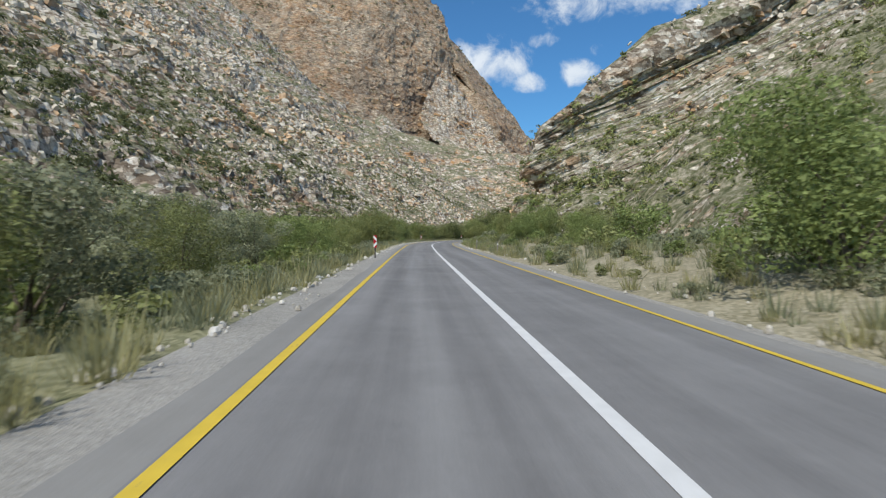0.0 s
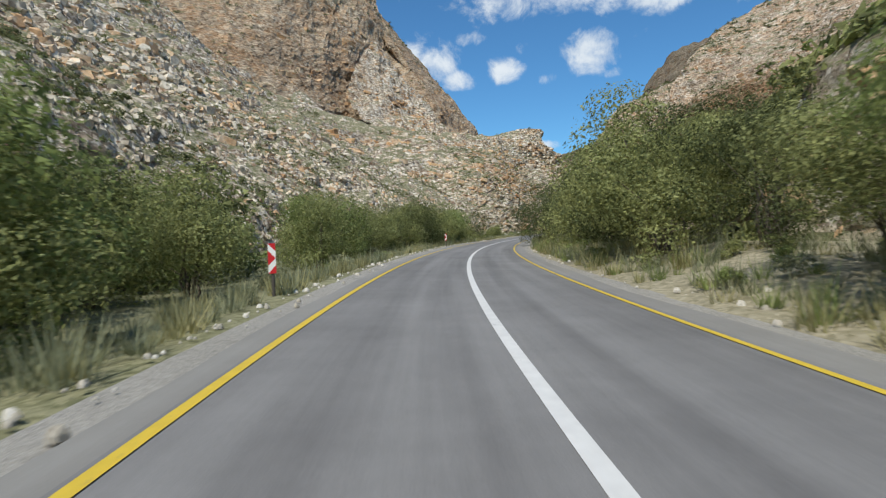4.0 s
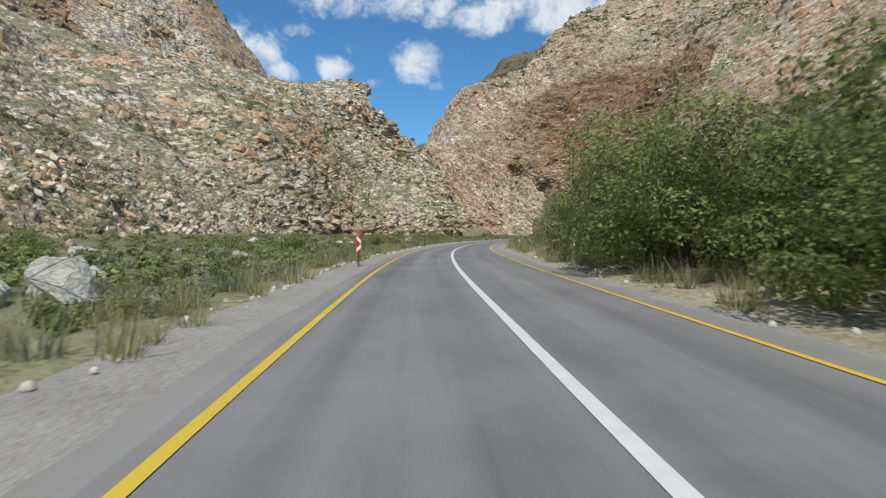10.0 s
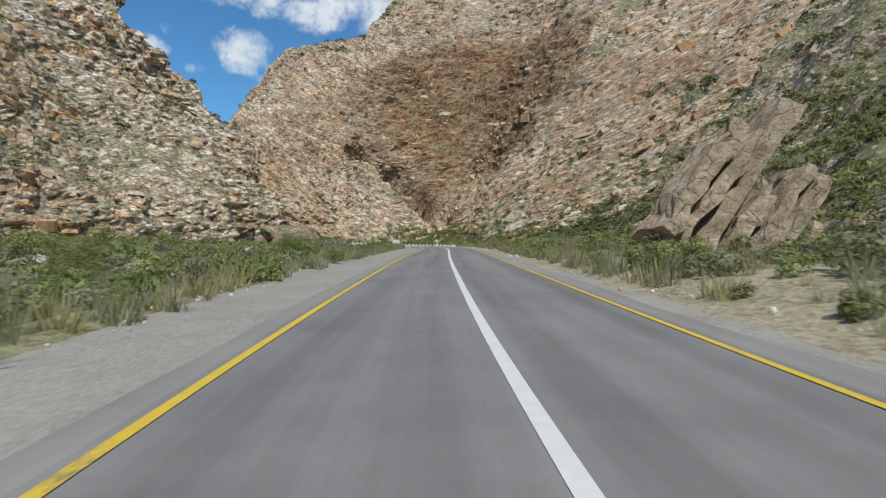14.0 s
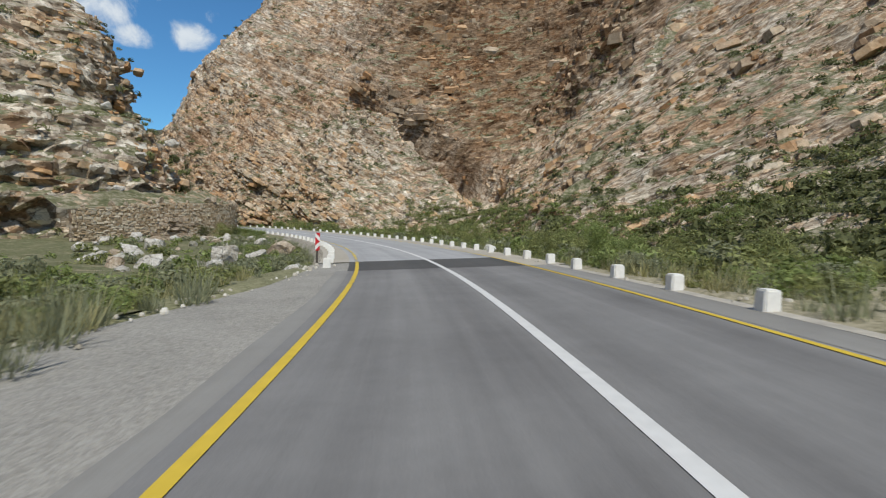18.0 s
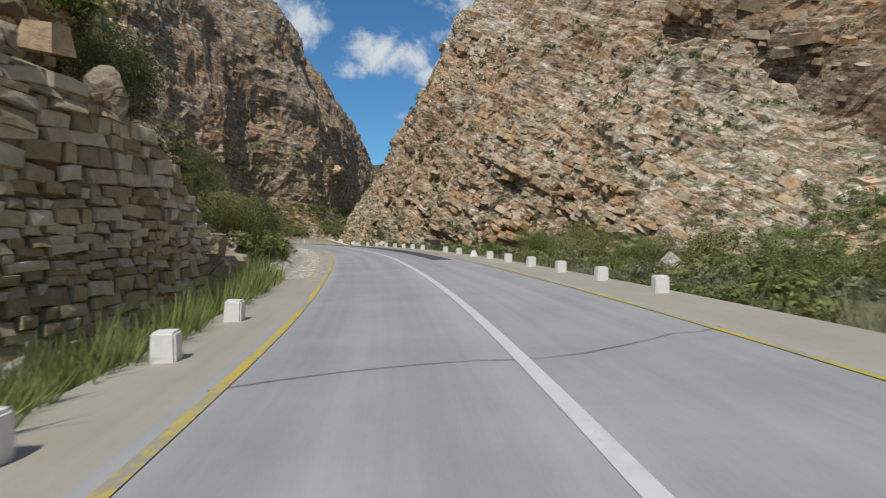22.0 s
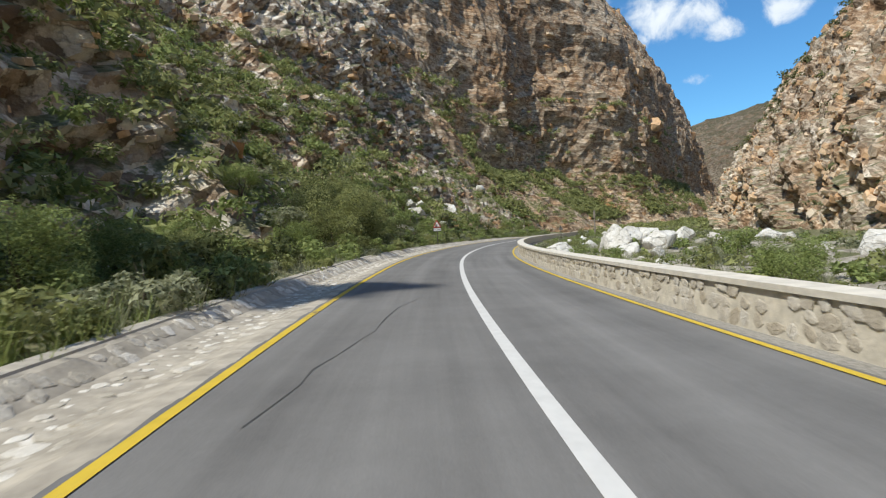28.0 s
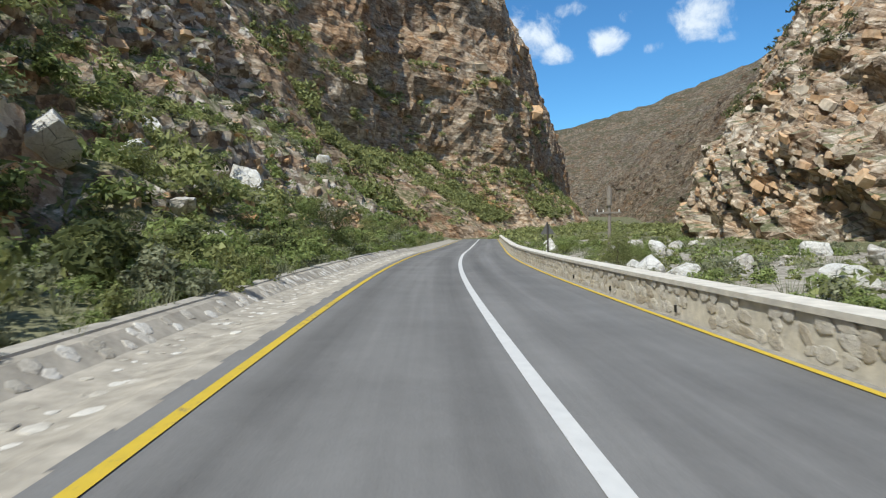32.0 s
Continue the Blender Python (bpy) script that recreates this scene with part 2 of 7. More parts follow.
def heading(s):
    return math.degrees(math.atan2(-np.interp(s, CL_S, CL_U[:, 0]), np.interp(s, CL_S, CL_U[:, 1])))


def lerp(s, *pairs):
    return np.interp(s, [a for a, _ in pairs], [b for _, b in pairs])

# ---- materials ----
def material(name, rough=0.8, metal=0.0, spec=0.3):
    m = bpy.data.materials.new(name)
    m.use_nodes = True
    b = m.node_tree.nodes["Principled BSDF"]
    b.inputs["Roughness"].default_value = rough
    b.inputs["Metallic"].default_value = metal
    b.inputs["Specular IOR Level"].default_value = spec
    return m, m.node_tree, b


def noise_node(t, scale, detail=4, rough=0.55, vec=None, distortion=0.0):
    n = t.nodes.new("ShaderNodeTexNoise")
    n.inputs["Scale"].default_value = scale
    n.inputs["Detail"].default_value = detail
    n.inputs["Roughness"].default_value = rough
    n.inputs["Distortion"].default_value = distortion
    if vec is not None:
        t.links.new(vec, n.inputs["Vector"])
    return n.outputs["Fac"]


def ramp_node(t, fac, stops):
    r = t.nodes.new("ShaderNodeValToRGB")
    e = r.color_ramp.elements
    while len(e) < len(stops):
        e.new(0.5)
    for k, (p, c) in enumerate(stops):
        e[k].position = p
        e[k].color = (*c, 1) if len(c) == 3 else c
    t.links.new(fac, r.inputs["Fac"])
    return r.outputs["Color"]


def mix_node(t, fac, a, b, blend="MIX"):
    m = t.nodes.new("ShaderNodeMix")
    m.data_type = "RGBA"
    m.blend_type = blend
    for sock, v in ((m.inputs[0], fac), (m.inputs[6], a), (m.inputs[7], b)):
        if isinstance(v, (int, float)):
            sock.default_value = v
        elif isinstance(v, tuple):
            sock.default_value = (*v, 1)
        else:
            t.links.new(v, sock)
    return m.outputs[2]


def math_node(t, op, a, b=0.0, clamp=False):
    m = t.nodes.new("ShaderNodeMath")
    m.operation = op
    m.use_clamp = clamp
    for k, v in ((0, a), (1, b)):
        if isinstance(v, (int, float)):
            m.inputs[k].default_value = v
        else:
            t.links.new(v, m.inputs[k])
    return m.outputs[0]


def bump_node(t, b, height, strength=0.5, distance=0.05):
    n = t.nodes.new("ShaderNodeBump")
    n.inputs["Strength"].default_value = strength
    n.inputs["Distance"].default_value = distance
    t.links.new(height, n.inputs["Height"])
    t.links.new(n.outputs[0], b.inputs["Normal"])


def place_node(t, scale=(1, 1, 1), turn=(0, 0, 0)):
    g = t.nodes.new("ShaderNodeNewGeometry")
    m = t.nodes.new("ShaderNodeMapping")
    m.inputs["Scale"].default_value = scale
    m.inputs["Rotation"].default_value = tuple(radians(a) for a in turn)
    t.links.new(g.outputs["Position"], m.inputs["Vector"])
    return m.outputs[0]


def plain(name, color, rough=0.7, metal=0.0, vary=0.15, scale=8.0, bump=0.0, spec=0.3):
    m, t, b = material(name, rough, metal, spec)
    p = place_node(t)
    f = noise_node(t, scale, 5, 0.6, p)
    lo = tuple(c * (1 - vary) for c in color)
    hi = tuple(min(1, c * (1 + vary)) for c in color)
    t.links.new(ramp_node(t, f, [(0.3, lo), (0.7, hi)]), b.inputs["Base Color"])
    if bump:
        bump_node(t, b, noise_node(t, scale * 4, 5, 0.6, p), bump, 0.02)
    return m


def block_node(t, vec, scale):
    """Cells of broken rock: a tone for each block and a dark gap round it."""
    v = t.nodes.new("ShaderNodeTexVoronoi")
    v.inputs["Scale"].default_value = scale
    t.links.new(vec, v.inputs["Vector"])
    e = t.nodes.new("ShaderNodeTexVoronoi")
    e.feature = "DISTANCE_TO_EDGE"
    e.inputs["Scale"].default_value = scale
    t.links.new(vec, e.inputs["Vector"])
    sep = t.nodes.new("ShaderNodeSeparateColor")
    t.links.new(v.outputs["Color"], sep.inputs[0])
    return sep.outputs[0], sep.outputs[1], e.outputs["Distance"], v.outputs["Distance"]


def rock_material(name, warm=0.5, scrub=0.5, flatness=2.4, fold=None, shade=1.0, rubble=0.3, brown_shade=None):
    """Bedded sandstone: pale weathered blocks, orange fresh faces, dark gaps, scrub and soil where it lies flat."""
    m, t, b = material(name, 0.92, 0, 0.2)
    p = place_node(t)
    jit = t.nodes.new("ShaderNodeTexNoise")
    jit.inputs["Scale"].default_value = 0.45
    jit.inputs["Detail"].default_value = 5
    jit.inputs["Roughness"].default_value = 0.65
    t.links.new(p, jit.inputs["Vector"])
    sh = t.nodes.new("ShaderNodeVectorMath"); sh.operation = "SCALE"; sh.inputs["Scale"].default_value = 2.6
    t.links.new(jit.outputs["Color"], sh.inputs[0])
    add = t.nodes.new("ShaderNodeVectorMath"); add.operation = "ADD"
    lie = place_node(t, (0.8, 0.8, flatness), (8, -7, 20))
    thin = place_node(t, (0.07, 0.07, 1.1), (8, -7, 20))
    if fold:
        flat_at = place_node(t, (1, 1, 0))
        far = t.nodes.new("ShaderNodeVectorMath"); far.operation = "DISTANCE"
        t.links.new(flat_at, far.inputs[0])
        far.inputs[1].default_value = (fold[0], fold[1], 0)
        parts = t.nodes.new("ShaderNodeSeparateXYZ")
        t.links.new(p, parts.inputs[0])
        high = math_node(t, "SUBTRACT", parts.outputs["Z"], math_node(t, "MULTIPLY", far.outputs["Value"], fold[2]))
        for kx, kz in ((0.8, flatness), (0.07, 1.1)):
            c = t.nodes.new("ShaderNodeCombineXYZ")
            t.links.new(math_node(t, "MULTIPLY", parts.outputs["X"], kx), c.inputs[0])
            t.links.new(math_node(t, "MULTIPLY", parts.outputs["Y"], kx), c.inputs[1])
            t.links.new(math_node(t, "MULTIPLY", high, kz), c.inputs[2])
            if kx == 0.8:
                lie = c.outputs[0]
            else:
                thin = c.outputs[0]
    t.links.new(lie, add.inputs[0])
    t.links.new(sh.outputs[0], add.inputs[1])
    beds = add.outputs[0]
    tone1, hue1, edge1, in1 = block_node(t, beds, 0.30)
    big = noise_node(t, 0.02, 4, 0.62, p)
    mid = noise_node(t, 0.10, 5, 0.65, p)
    fine = noise_node(t, 1.3, 8, 0.70, p)
    layer = noise_node(t, 0.42, 7, 0.62, beds)
    streaks = noise_node(t, 1.0, 5, 0.6, thin, 0.6)
    k = math_node(t, "ADD", math_node(t, "MULTIPLY", layer, 0.55 - 0.2 * rubble), math_node(t, "MULTIPLY", fine, 0.35 + 0.2 * rubble))
    tone2, hue2, edge2, in2 = block_node(t, beds, 0.85)
    k = math_node(t, "ADD", k, math_node(t, "MULTIPLY", math_node(t, "SUBTRACT", tone1, 0.5), 0.14))
    k = math_node(t, "ADD", k, math_node(t, "MULTIPLY", math_node(t, "SUBTRACT", tone2, 0.5), 0.16 + 0.24 * rubble))
    grey = ramp_node(t, k, [(0.29, (0.19, 0.152, 0.115)), (0.39, (0.37, 0.315, 0.25)), (0.50, (0.55, 0.49, 0.405)), (0.61, (0.75, 0.71, 0.63))])
    orange = ramp_node(t, k, [(0.29, (0.20, 0.12, 0.07)), (0.40, (0.43, 0.285, 0.175)), (0.51, (0.58, 0.415, 0.275)), (0.62, (0.71, 0.60, 0.46))])
    f = math_node(t, "ADD", math_node(t, "MULTIPLY", hue1, 0.22), math_node(t, "MULTIPLY", mid, 0.85))
    f = math_node(t, "ADD", f, math_node(t, "MULTIPLY", big, 0.6))
    fac = ramp_node(t, f, [(0.96 - 0.2 * warm, (0, 0, 0)), (1.14 - 0.16 * warm, (0.9, 0.9, 0.9))])
    col = mix_node(t, fac, grey, orange)
    gap = ramp_node(t, edge1, [(0.0, (1, 1, 1)), (0.05, (0, 0, 0))])
    small = ramp_node(t, edge2, [(0.0, (1, 1, 1)), (0.09, (0, 0, 0))])
    gap = mix_node(t, rubble * 0.8, gap, small, "ADD")
    brk = ramp_node(t, noise_node(t, 0.35, 4, 0.6, p), [(0.42, (0, 0, 0)), (0.62, (0.7, 0.7, 0.7))])
    col = mix_node(t, mix_node(t, 1.0, gap, brk, "MULTIPLY"), col, (0.10, 0.076, 0.055))
    joint = ramp_node(t, streaks, [(0.44, (0, 0, 0)), (0.475, (0.75 * (1.1 - rubble),) * 3), (0.51, (0, 0, 0))])
    joint = mix_node(t, 1.0, joint, ramp_node(t, noise_node(t, 0.2, 5, 0.65, p), [(0.42, (0, 0, 0)), (0.56, (1, 1, 1))]), "MULTIPLY")
    col = mix_node(t, joint, col, (0.12, 0.085, 0.06))
    stain = ramp_node(t, noise_node(t, 0.3, 6, 0.7, place_node(t, (1, 1, 0.25))), [(0.3, (0.84, 0.82, 0.80)), (0.6, (1.1, 1.09, 1.08))])
    col = mix_node(t, 1.0, col, stain, "MULTIPLY")
    col = mix_node(t, 1.0, col, ramp_node(t, streaks, [(0.34, (0.74 + 0.18 * rubble, 0.71 + 0.2 * rubble, 0.68 + 0.22 * rubble)), (0.58, (1.08, 1.07, 1.06))]), "MULTIPLY")
    zone = noise_node(t, 0.013, 4, 0.6, p)
    col = mix_node(t, 1.0, col, ramp_node(t, zone, [(0.42, (1 - 0.12 * warm, 1 - 0.16 * warm, 1 - 0.19 * warm)), (0.56, (1.08, 1.08, 1.08))]), "MULTIPLY")
    # browner near one place; the overhang's shade beyond the gully is put in here
    if brown_shade:
        far_off = t.nodes.new("ShaderNodeVectorMath"); far_off.operation = "DISTANCE"
        t.links.new(p, far_off.inputs[0])
        far_off.inputs[1].default_value = brown_shade[:3]
        e = math_node(t, "ADD", math_node(t, "DIVIDE", far_off.outputs["Value"], brown_shade[3]), math_node(t, "MULTIPLY", math_node(t, "SUBTRACT", mid, 0.5), 1.2))
        shade_tint = ramp_node(t, e, [(0.75, (0.50, 0.41, 0.33)), (1.05, (1, 1, 1))])
        col = mix_node(t, 1.0, col, shade_tint, "MULTIPLY")
    g = t.nodes.new("ShaderNodeNewGeometry")
    sep = t.nodes.new("ShaderNodeSeparateXYZ")
    t.links.new(g.outputs["Normal"], sep.inputs[0])
    flat = math_node(t, "ADD", sep.outputs["Z"], math_node(t, "MULTIPLY", math_node(t, "SUBTRACT", noise_node(t, 0.22, 7, 0.72, p), 0.5), 1.5))
    flat = ramp_node(t, flat, [(0.93 - 0.25 * scrub, (0, 0, 0)), (1.0 - 0.25 * scrub, (1, 1, 1))])
    low = ramp_node(t, noise_node(t, 0.8, 7, 0.72, p), [(0.34, (0.07, 0.08, 0.038)), (0.48, (0.17, 0.17, 0.09)), (0.62, (0.42, 0.37, 0.28))])
    col = mix_node(t, flat, col, low)
    # shade lowers the whole colour; ROCK_FAR takes distant shade and haze this way
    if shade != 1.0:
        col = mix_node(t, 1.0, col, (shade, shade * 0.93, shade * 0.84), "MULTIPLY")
    t.links.new(col, b.inputs["Base Color"])
    h = math_node(t, "ADD", math_node(t, "MULTIPLY", fine, 0.5), math_node(t, "ADD", math_node(t, "MULTIPLY", tone1, 0.45), math_node(t, "MULTIPLY", tone2, 0.3)))
    h = math_node(t, "ADD", h, math_node(t, "MULTIPLY", layer, 1.1))
    h = math_node(t, "SUBTRACT", h, math_node(t, "MULTIPLY", joint, 0.45))
    bump_node(t, b, h, 0.65, 1.0)
    return m


def boulder_material(name, dark, mean, light):
    """Broken stone: mottled, with thin cracks and a pitted face."""
    m, t, b = material(name, 0.92, 0, 0.2)
    p = place_node(t)
    f = math_node(t, "ADD", math_node(t, "MULTIPLY", noise_node(t, 0.9, 7, 0.7, p), 0.6), math_node(t, "MULTIPLY", noise_node(t, 6.0, 6, 0.7, p), 0.4))
    col = ramp_node(t, f, [(0.34, dark), (0.48, mean), (0.62, light)])
    tone, hue, edge, inner = block_node(t, place_node(t, (1, 1, 1.6), (25, 10, 0)), 0.9)
    crack = ramp_node(t, math_node(t, "ADD", edge, math_node(t, "MULTIPLY", noise_node(t, 3.0, 5, 0.7, p), 0.06)), [(0.02, (0.7, 0.7, 0.7)), (0.05, (0, 0, 0))])
    col = mix_node(t, crack, col, tuple(c * 0.35 for c in dark))
    t.links.new(col, b.inputs["Base Color"])
    bump_node(t, b, math_node(t, "SUBTRACT", math_node(t, "ADD", f, math_node(t, "MULTIPLY", tone, 0.35)), math_node(t, "MULTIPLY", crack, 0.4)), 1.0, 0.35)
    return m


def ground_material():
    m, t, b = material("dry_valley_soil", 0.95, 0, 0.15)
    p = place_node(t)
    a = noise_node(t, 0.55, 7, 0.7, p)
    f = noise_node(t, 3.0, 6, 0.7, p)
    soil = ramp_node(t, f, [(0.3, (0.17, 0.15, 0.085)), (0.6, (0.32, 0.285, 0.19)), (0.8, (0.48, 0.44, 0.35))])
    green = ramp_node(t, f, [(0.3, (0.075, 0.085, 0.04)), (0.65, (0.20, 0.20, 0.11))])
    fac = ramp_node(t, a, [(0.36, (0, 0, 0)), (0.50, (1, 1, 1))])
    t.links.new(mix_node(t, fac, soil, green), b.inputs["Base Color"])
    bump_node(t, b, f, 0.8, 0.15)
    return m


def gravel_material(name, lo, hi, grain=22.0):
    m, t, b = material(name, 0.95, 0, 0.2)
    p = place_node(t)
    v = t.nodes.new("ShaderNodeTexVoronoi")
    v.inputs["Scale"].default_value = grain
    t.links.new(p, v.inputs["Vector"])
    sepc = t.nodes.new("ShaderNodeSeparateColor")
    t.links.new(v.outputs["Color"], sepc.inputs[0])
    big = noise_node(t, 0.5, 6, 0.7, p)
    k = math_node(t, "ADD", math_node(t, "MULTIPLY", sepc.outputs[0], 0.45), math_node(t, "MULTIPLY", big, 0.6))
    mean = tuple((a + c) / 2 for a, c in zip(lo, hi))
    t.links.new(ramp_node(t, k, [(0.2, lo), (0.5, mean), (0.85, hi)]), b.inputs["Base Color"])
    bump_node(t, b, math_node(t, "MULTIPLY", v.outputs["Distance"], 1.0), 0.6, 0.03)
    return m


def paving_material(name, lo, hi, tracks=0.0):
    """A worn road surface: stone grain, long stains along the lanes, patches."""
    m, t, b = material(name, 0.82, 0, 0.35)
    p = place_node(t)
    uv = t.nodes.new("ShaderNodeUVMap")
    mp = t.nodes.new("ShaderNodeMapping")
    mp.inputs["Scale"].default_value = (0.035, 1.3, 1)
    t.links.new(uv.outputs[0], mp.inputs["Vector"])
    streak = noise_node(t, 1.0, 5, 0.6, mp.outputs[0])
    grain = noise_node(t, 60, 3, 0.7, p)
    blot = noise_node(t, 0.35, 7, 0.72, p)
    k = math_node(t, "ADD", math_node(t, "MULTIPLY", streak, 0.7), math_node(t, "MULTIPLY", blot, 0.5))
    k = math_node(t, "ADD", k, math_node(t, "MULTIPLY", math_node(t, "SUBTRACT", grain, 0.5), 0.4))
    if tracks:
        sep = t.nodes.new("ShaderNodeSeparateXYZ")
        t.links.new(uv.outputs[0], sep.inputs[0])
        wave = math_node(t, "COSINE", math_node(t, "MULTIPLY", math_node(t, "ADD", sep.outputs["Y"], 1.69), 2 * math.pi / 1.69))
        k = math_node(t, "ADD", k, math_node(t, "MULTIPLY", wave, tracks))
    t.links.new(ramp_node(t, k, [(0.35, lo), (0.85, hi)]), b.inputs["Base Color"])
    bump_node(t, b, grain, 0.25, 0.01)
    return m


def leaf_material(name, dark, light):
    """Small leaves: tone by branch, by plant and a little by leaf; light comes through them."""
    m, t, b = material(name, 0.6, 0, 0.2)
    g = t.nodes.new("ShaderNodeNewGeometry")
    o = t.nodes.new("ShaderNodeObjectInfo")
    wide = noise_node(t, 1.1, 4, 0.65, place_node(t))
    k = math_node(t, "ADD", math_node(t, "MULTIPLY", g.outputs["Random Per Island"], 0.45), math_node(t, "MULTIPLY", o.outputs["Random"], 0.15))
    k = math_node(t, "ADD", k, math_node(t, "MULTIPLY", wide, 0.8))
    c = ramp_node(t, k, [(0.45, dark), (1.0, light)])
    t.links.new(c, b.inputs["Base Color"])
    tr = t.nodes.new("ShaderNodeBsdfTranslucent")
    t.links.new(c, tr.inputs["Color"])
    mx = t.nodes.new("ShaderNodeMixShader")
    mx.inputs[0].default_value = 0.42
    out = t.nodes["Material Output"]
    t.links.new(b.outputs[0], mx.inputs[1]); t.links.new(tr.outputs[0], mx.inputs[2])
    t.links.new(mx.outputs[0], out.inputs["Surface"])
    return m


ROCK = rock_material("weathered_sandstone", 0.65, 1.0, 1.5, None, 1.0, 0.9)
ROCK_WARM = rock_material("warm_bedded_sandstone", 1.12, 0.7, 2.4, (285, 590, 0.5), 1.0, 0.3, (372, 625, 95, 95))
ROCK_SCRUB = rock_material("scrubby_sandstone", 0.6, 2.2, 1.4, None, 1.0, 0.9)
ROCK_CLIFF = rock_material("brown_cliff_sandstone", 0.95, 0.5, 2.0, None, 0.95, 0.1)
ROCK_FAR = rock_material("far_sandstone_shaded", 0.7, 0.6, 2.4, None, 0.40, 0.3)
NEW_ASPHALT = paving_material("new_asphalt", (0.06, 0.059, 0.058), (0.105, 0.103, 0.10))
TAN_CONCRETE = paving_material("tan_concrete", (0.33, 0.295, 0.245), (0.47, 0.43, 0.36))
VERGE = gravel_material("grassy_soil", (0.10, 0.105, 0.05), (0.31, 0.295, 0.18), 9)
VERGE_SAND = gravel_material("sandy_soil", (0.17, 0.155, 0.09), (0.42, 0.375, 0.275), 9)
RIVER_STONE = gravel_material("river_gravel", (0.16, 0.14, 0.11), (0.5, 0.46, 0.39), 5)
SOIL = ground_material()
GRAVEL = gravel_material("grey_gravel", (0.20, 0.19, 0.17), (0.42, 0.40, 0.365), 34)
ASPHALT = paving_material("worn_asphalt", (0.118, 0.114, 0.113), (0.262, 0.256, 0.252), 0.05)
ASPHALT_NORTH = paving_material("darker_worn_asphalt", (0.105, 0.102, 0.099), (0.25, 0.244, 0.238), 0.05)
CONCRETE_ROAD = paving_material("pale_concrete_road", (0.26, 0.26, 0.265), (0.44, 0.438, 0.438), 0.04)
SHOULDER = paving_material("dusty_paved_shoulder", (0.18, 0.172, 0.16), (0.31, 0.30, 0.282))
def worn_paint(name, color, under, wear):
    """Road paint, rubbed through to the surface in patches."""
    m, t, b = material(name, 0.65, 0, 0.3)
    p = place_node(t)
    col = ramp_node(t, noise_node(t, 5.0, 5, 0.6, p), [(0.3, tuple(c * 0.86 for c in color)), (0.7, color)])
    k = math_node(t, "ADD", math_node(t, "MULTIPLY", noise_node(t, 0.35, 4, 0.6, p), 0.5), math_node(t, "MULTIPLY", noise_node(t, 14.0, 5, 0.75, p), 0.5))
    fac = ramp_node(t, k, [(0.60 - wear, (0, 0, 0)), (0.66 - wear, (0.9, 0.9, 0.9))])
    t.links.new(mix_node(t, fac, col, under), b.inputs["Base Color"])
    return m


WHITE_PAINT = worn_paint("white_road_paint", (0.68, 0.675, 0.66), (0.26, 0.255, 0.25), -0.02)
YELLOW_PAINT = worn_paint("yellow_road_paint", (0.66, 0.47, 0.055), (0.2, 0.17, 0.12), 0.03)
OLD_YELLOW = worn_paint("faded_yellow_road_paint", (0.62, 0.47, 0.10), (0.31, 0.30, 0.28), 0.11)
CONCRETE = plain("weathered_concrete", (0.42, 0.385, 0.33), 0.9, vary=0.22, scale=3, bump=0.4)
WHITEWASH = plain("whitewashed_concrete", (0.80, 0.79, 0.76), 0.8, vary=0.07, scale=9, bump=0.2)

# ---- mountains: a foot line with a profile (metres in, metres up) at each section ----
def bed_height(p, fold=None):
    """Height within the beds: tilted, or folded into a trough round one place."""
    if fold:
        z = p[:, 2] - fold[2] * np.hypot(p[:, 0] - fold[0], p[:, 1] - fold[1])
    else:
        z = p[:, 2] + 0.16 * p[:, 0] - 0.11 * p[:, 1]
    return z + 2.2 * fbm(p * 0.03, 3, 11)


def strata(p, scale, fold=None, rubble=False):
    """Broken beds: each block of each bed stands out by its own amount."""
    z = bed_height(p, fold)
    bed = np.floor(z / (1.5 * scale) + 0.35 * fbm(p * 0.15, 2, 5))
    wide = (2.6 if rubble else 5.5) * scale
    along = (p[:, 0] * 0.8 + p[:, 1] * 0.6) / wide + 13.7 * lattice(bed.astype(np.int64), bed.astype(np.int64) * 3, bed.astype(np.int64) * 7, 3)
    across = (p[:, 1] * 0.8 - p[:, 0] * 0.6) / wide
    a, c = np.floor(along).astype(np.int64), np.floor(across).astype(np.int64)
    block = lattice(bed.astype(np.int64), a, c, 21) * 2 - 1
    ledge = vnoise(np.stack([p[:, 0] / (6.0 * scale), p[:, 1] / (6.0 * scale), bed * 5.17], -1), 23)
    return 1.0 * block + 0.4 * ledge if rubble else 0.6 * block + 0.85 * ledge


